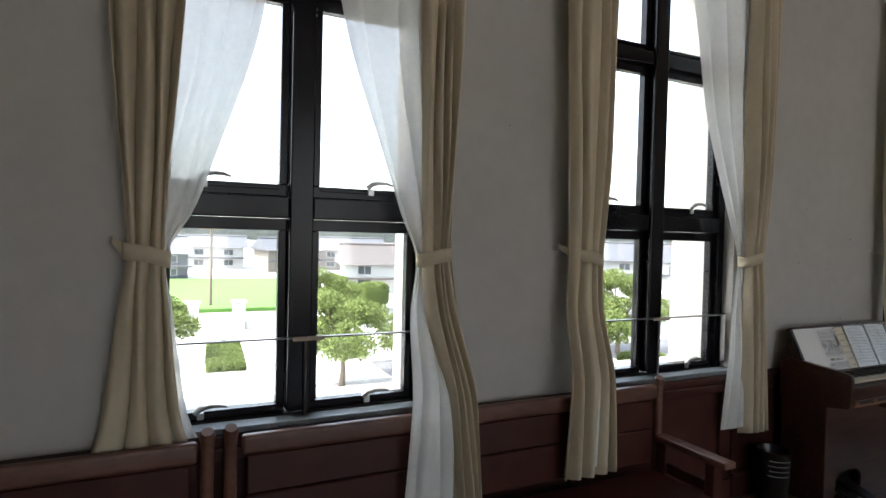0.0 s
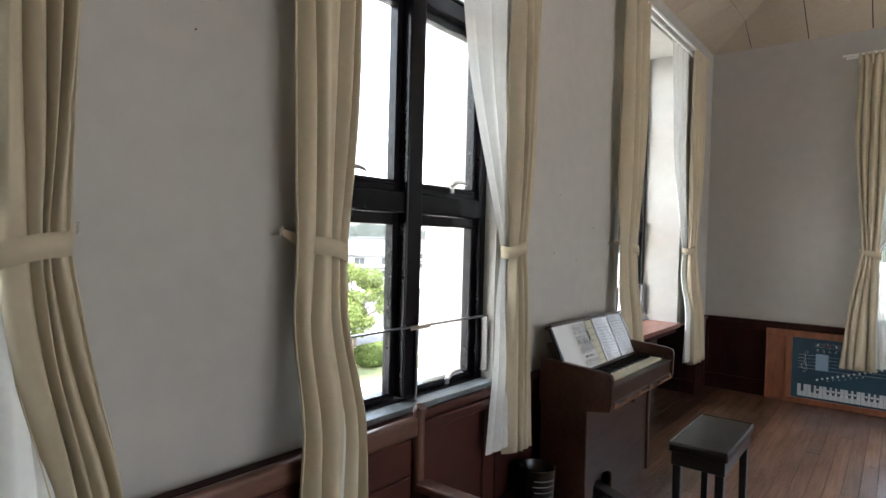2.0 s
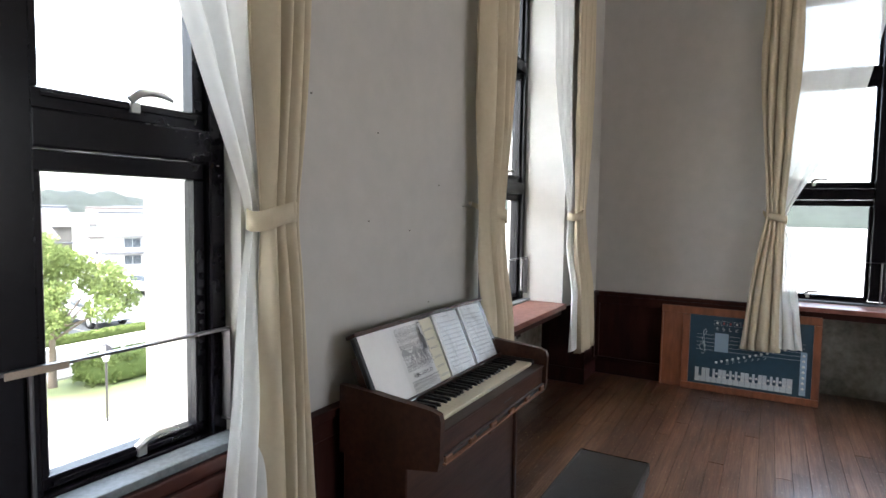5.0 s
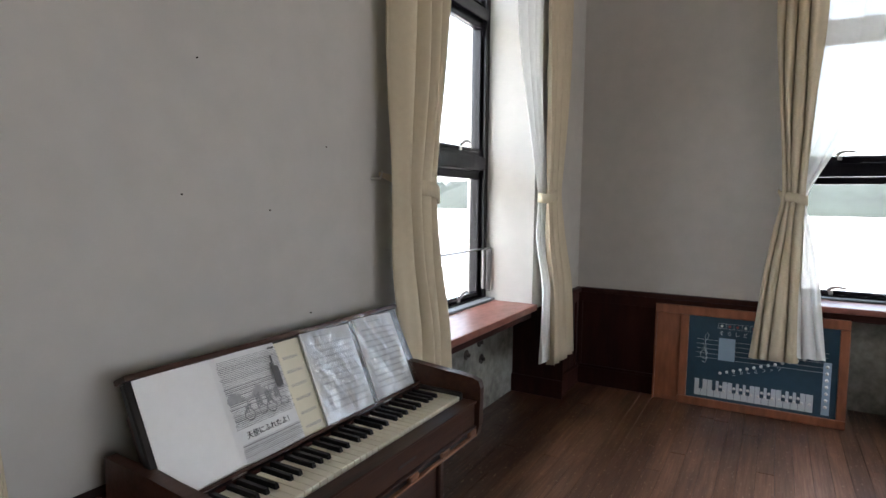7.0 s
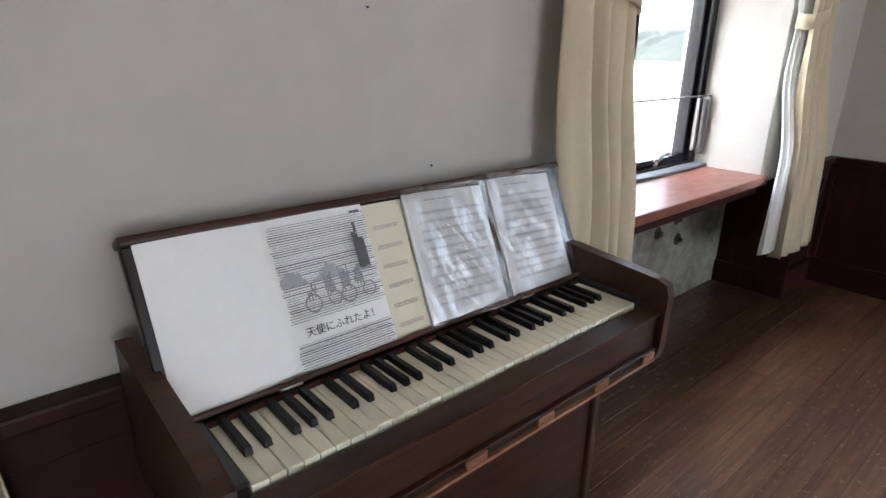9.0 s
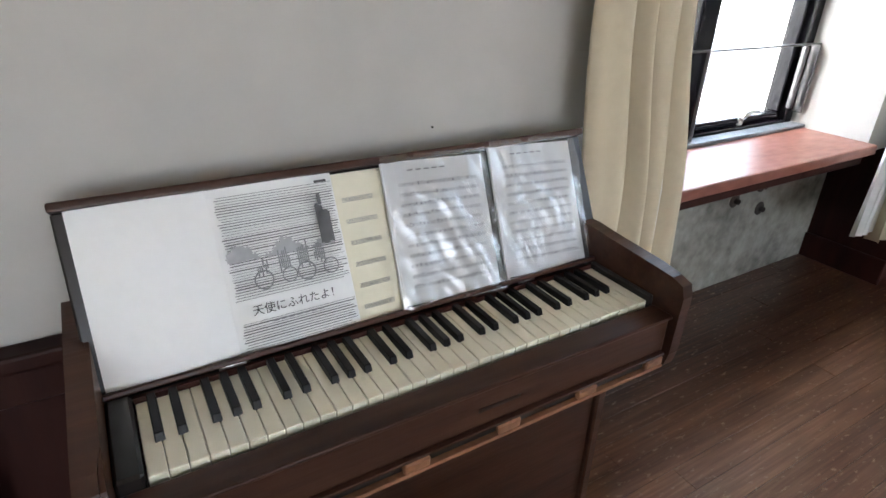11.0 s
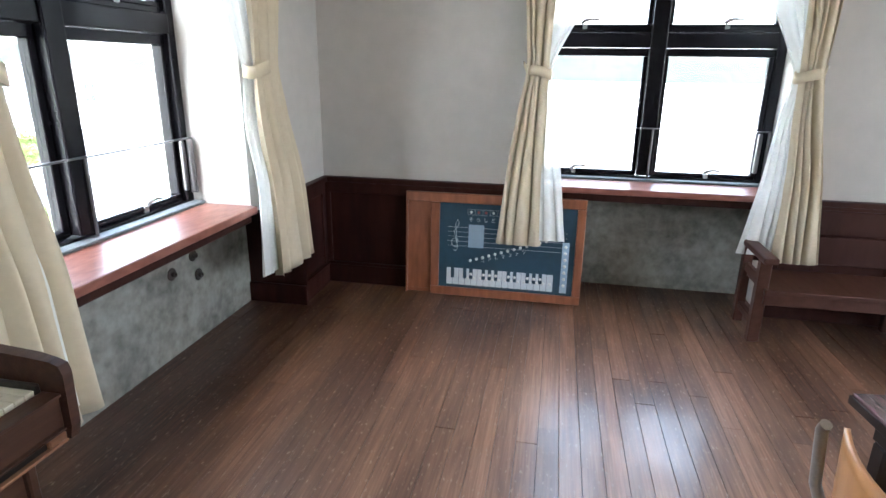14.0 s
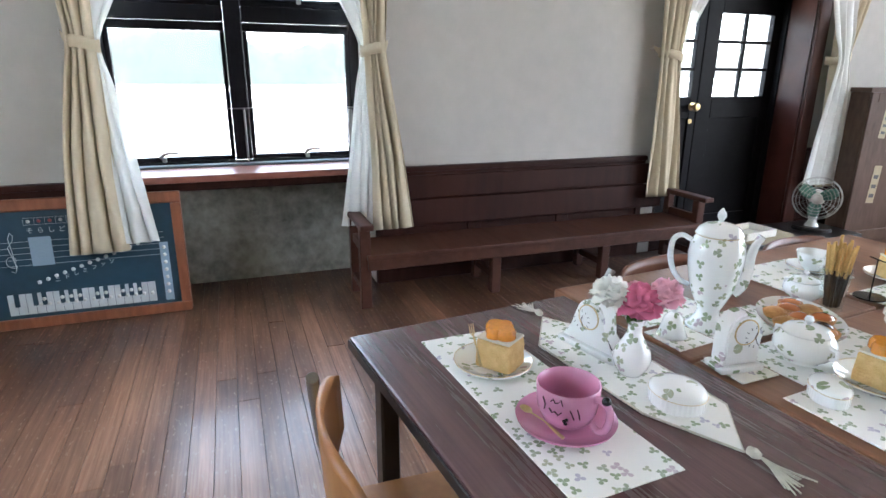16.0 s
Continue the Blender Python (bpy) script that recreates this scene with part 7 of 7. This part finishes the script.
WH, BE, SL = WALLWHITE, WALLBEIGE, WALLSLATE
for q in ((-3.5, 82, 12, 8, 5.0, 6, SL, TILEGREY, "dark-walled house with grey tiled roof"), (8, 104, 9, 7, 5.4, -8, WH, TILEGREY, "white two-storey house with grey roof"), (18, 96, 8, 7, 5.2, 10, BE, TILEGREY, "white two-storey house with grey roof"),
          (-18, 100, 11, 8, 4.8, 0, BE, TILERED, "beige house with brown tiled roof"), (24, 62, 12, 8, 4.6, -12, WH, TILERED, "long white house with brown roof"), (33, 72, 9, 8, 5.6, -15, BE, TILEGREY, "beige house with grey tiled roof"),
          (44.5, 60, 9, 8, 5.6, -35, SL, TILEGREY, "slate-grey modern house with pale windows"), (38, 55, 9, 8, 5.0, -30, WH, TILEGREY, "white house with low grey roof"), (58, 62, 11, 9, 5.4, -40, WH, TILEGREY, "white house with grey tiled gable roof"),
          (50, 78, 10, 8, 5.4, -30, WH, TILERED, "white house with brown roof"), (30, 100, 11, 8, 5.2, -10, BE, TILEGREY, "beige house with grey roof"),
          (62, 90, 12, 8, 5.6, -35, WH, TILEGREY, "white house with grey roof"), (80, 75, 12, 9, 5.4, -45, WH, TILERED, "white house with brown roof"), (-34, 105, 12, 8, 5.0, 10, WH, TILEGREY, "white house with grey roof")):
    house(*q)


def car(x, y, rot, paint, label):
    c = thing("parked_car", label, "car", pose(x, y, GZ + 0.013, 0, 0, rot), "parked cars")
    side = [(-1.95, 0.35), (1.95, 0.35), (2.0, 0.6), (1.85, 0.85), (1.0, 0.98), (0.5, 1.42), (-1.2, 1.46), (-1.85, 1.0), (-2.0, 0.7)]
    bm = slab(side, -0.82, 0.82, bevel=0.06)
    turned(bm, bm.verts, Matrix.Rotation(radians(90), 4, 'X'))
    part("body", bm, paint, c, smooth=50)
    for s in (-1, 1):
        g = slab([(0.85, 0.98), (0.45, 1.35), (-1.1, 1.38), (-1.55, 1.0)], 0, 0.02)
        turned(g, g.verts, Matrix.Translation((0, s * 0.825 + 0.01, 0)) @ Matrix.Rotation(radians(90), 4, 'X'))
        part("side_window", g, DARKGLASS, c)
        for wx in (-1.25, 1.25):
            w = part("wheel", lathe([(0, -0.1), (0.2, -0.1), (0.31, -0.09), (0.32, 0), (0.31, 0.09), (0.2, 0.1), (0, 0.1)], 20), RUBBER, c, smooth=True, m=pose(wx, s * 0.76, 0.32, 90))
            part("rim", lathe([(0, -0.11), (0.19, -0.105), (0.19, 0.105), (0, 0.11)], 14), STEEL, w)
        part("headlight", box(1.9, 2.0, s * 0.6 - 0.15, s * 0.6 + 0.15, 0.62, 0.76, 0.02), STEEL, c)
    part("windscreen", box(-0.02, 0.02, -0.66, 0.66, 0, 0.52), DARKGLASS, c, m=pose(0.78, 0, 0.98, 0, -48, 0))


car(23.4, 38.5, 80, CARWHITE, "white parked car in its bay")
car(26.0, 38.5, 95, CARWHITE, "white parked car in its bay")
car(18.4, 31.2, 85, CARGREY, "silver parked car in its bay")
car(28.6, 38.8, 88, CARGREY, "silver parked car in its bay")
car(21.0, 39.0, 90, CARWHITE, "white parked car in its bay")


def street_lamp(x, y, h):
    s = thing("park_lamp", "slim black park lamp with glass lantern", "street lamp", pose(x, y, GZ))
    part("post", tube([(0, 0, 0), (0, 0, 0.5), (0, 0, 0.51), (0, 0, h - 0.4)], [0.07, 0.06, 0.035, 0.028], 10), BLACKWOOD, s, smooth=True)
    part("lantern", lathe([(0.06, h - 0.4), (0.15, h - 0.12), (0.15, h - 0.10)], 6), CARGREY, s)
    part("cap", lathe([(0.18, h - 0.10), (0.10, h), (0, h + 0.06)], 6), BLACKWOOD, s)


street_lamp(10.1, 15.9, 2.5)
street_lamp(16.5, 27.6, 4.0)


def boundary_wall(x0, x1, y):
    w = thing("boundary_wall", "white low wall with railings along the road", "garden wall", pose(0, y, GZ))
    part("base", box(x0, x1, -0.12, 0.12, 0, 0.5, 0.02), KERB, w)
    part("top_rail", box(x0, x1, -0.03, 0.03, 1.05, 1.1), WALLWHITE, w)
    n = int((x1 - x0) / 0.45)
    for k in range(n + 1):
        part("baluster", box(x0 + (x1 - x0) * k / n - 0.03, x0 + (x1 - x0) * k / n + 0.03, -0.025, 0.025, 0.501, 1.0495), WALLWHITE, w)


boundary_wall(-12, 1.2, 38.6)
boundary_wall(4.7, 12, 38.6)
for x in (1.6, 4.3):
    p = thing("gate_post", "pale stone gate post", "gate post", pose(x, 38.6, GZ), "gate posts")
    part("shaft", box(-0.35, 0.35, -0.35, 0.35, 0, 1.7, 0.04), KERB, p)
    part("cap", box(-0.45, 0.45, -0.45, 0.45, 1.701, 1.85, 0.05), KERB, p)
up = thing("utility_pole", "grey concrete utility pole with cross arms", "utility pole", pose(3.4, 49.4, GZ))
part("pole", tube([(0, 0, 0), (0, 0, 7.0)], [0.13, 0.08], 10), BARK, up, smooth=True)
for z in (6.3, 6.8):
    part("cross_arm", box(-0.9, 0.9, -0.16, -0.06, z, z + 0.1), BARK, up)
sg = thing("stone_marker", "small pale stone marker on the lawn", "stone", pose(13.4, 17.9, GZ + 0.05))
part("block", box(-0.25, 0.25, -0.18, 0.18, 0, 0.75, 0.04, 2), WALLWHITE, sg)


def hills(name, cx, cy, length, height, rot, seed):
    bm = bmesh.new()
    n, m_ = 220, 20
    g = []
    for j in range(m_ + 1):
        v = j / m_
        row = []
        for i in range(n + 1):
            u = i / n
            top = height * (0.45 + 0.55 * math.sin(math.pi * u) + 0.6 * noise.noise(Vector((u * 9, seed, 0))) + 0.22 * noise.noise(Vector((u * 40, seed, 3))))
            z = top * math.sin(math.pi / 2 * v) + 1.6 * noise.noise(Vector((u * 90, v * 14, seed))) + 1.1 * noise.noise(Vector((u * 200, v * 40, seed)))
            row.append(bm.verts.new(((u - 0.5) * length, v * 60, max(0, z) if j else -1)))
        g.append(row)
    for a, b in zip(g, g[1:]):
        for i in range(n):
            bm.faces.new((a[i], a[i + 1], b[i + 1], b[i]))
    tagged(part(name, bm, WOODS, smooth=True, m=pose(cx, cy, GZ, 0, 0, rot)), "low wooded hills in the distance", "hills", kind="structure")


hills("backdrop_hills_1", 120, 420, 520, 16, -12, 1)
hills("backdrop_hills_2", 400, 200, 520, 18, -62, 2)
hills("backdrop_hills_3", 330, 20, 460, 27, -92, 3)
hills("backdrop_hills_4", -120, 460, 420, 14, 12, 4)


# ---- floor boards ----
def floor_boards():
    f = thing("floor", "worn dark reddish-brown wooden floor boards", "floor", kind="structure")
    part("underlay", box(WEST, WX + 0.33, SOUTH, WY + 0.33, -0.06, -0.024), GROOVE, f)
    wb = 0.079
    rest = bmesh.new()
    shared = {}
    rnd = random.Random(11)
    n = 0
    y = WY + 0.32
    row = 0
    while y > SOUTH:
        x = WX + 0.33 - (0.35 + 1.5 * rnd.random())
        end = WX + 0.33
        while end > WEST:
            x = max(x, WEST)
            ln = round(end - x, 2)
            if ln < 0.02:
                break
            c, yy = (x + end) / 2, y - wb / 2
            if c > 2.0 and yy > -2.6 and n < 300:
                if ln not in shared:
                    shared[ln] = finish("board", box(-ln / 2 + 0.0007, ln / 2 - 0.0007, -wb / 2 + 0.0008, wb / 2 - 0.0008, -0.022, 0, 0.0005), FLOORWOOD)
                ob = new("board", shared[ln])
                ob.parent, ob.location = f, (c, yy, -0.0006 * rnd.random())
                n += 1
            else:
                box(x + 0.0007, end - 0.0007, yy - wb / 2 + 0.0008, yy + wb / 2 - 0.0008, -0.022, -0.0004 * rnd.random(), bm=rest)
            end = x
            x = end - 1.8 - 0.1 * (row % 3)
        y -= wb
        row += 1
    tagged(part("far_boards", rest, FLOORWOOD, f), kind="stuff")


floor_boards()
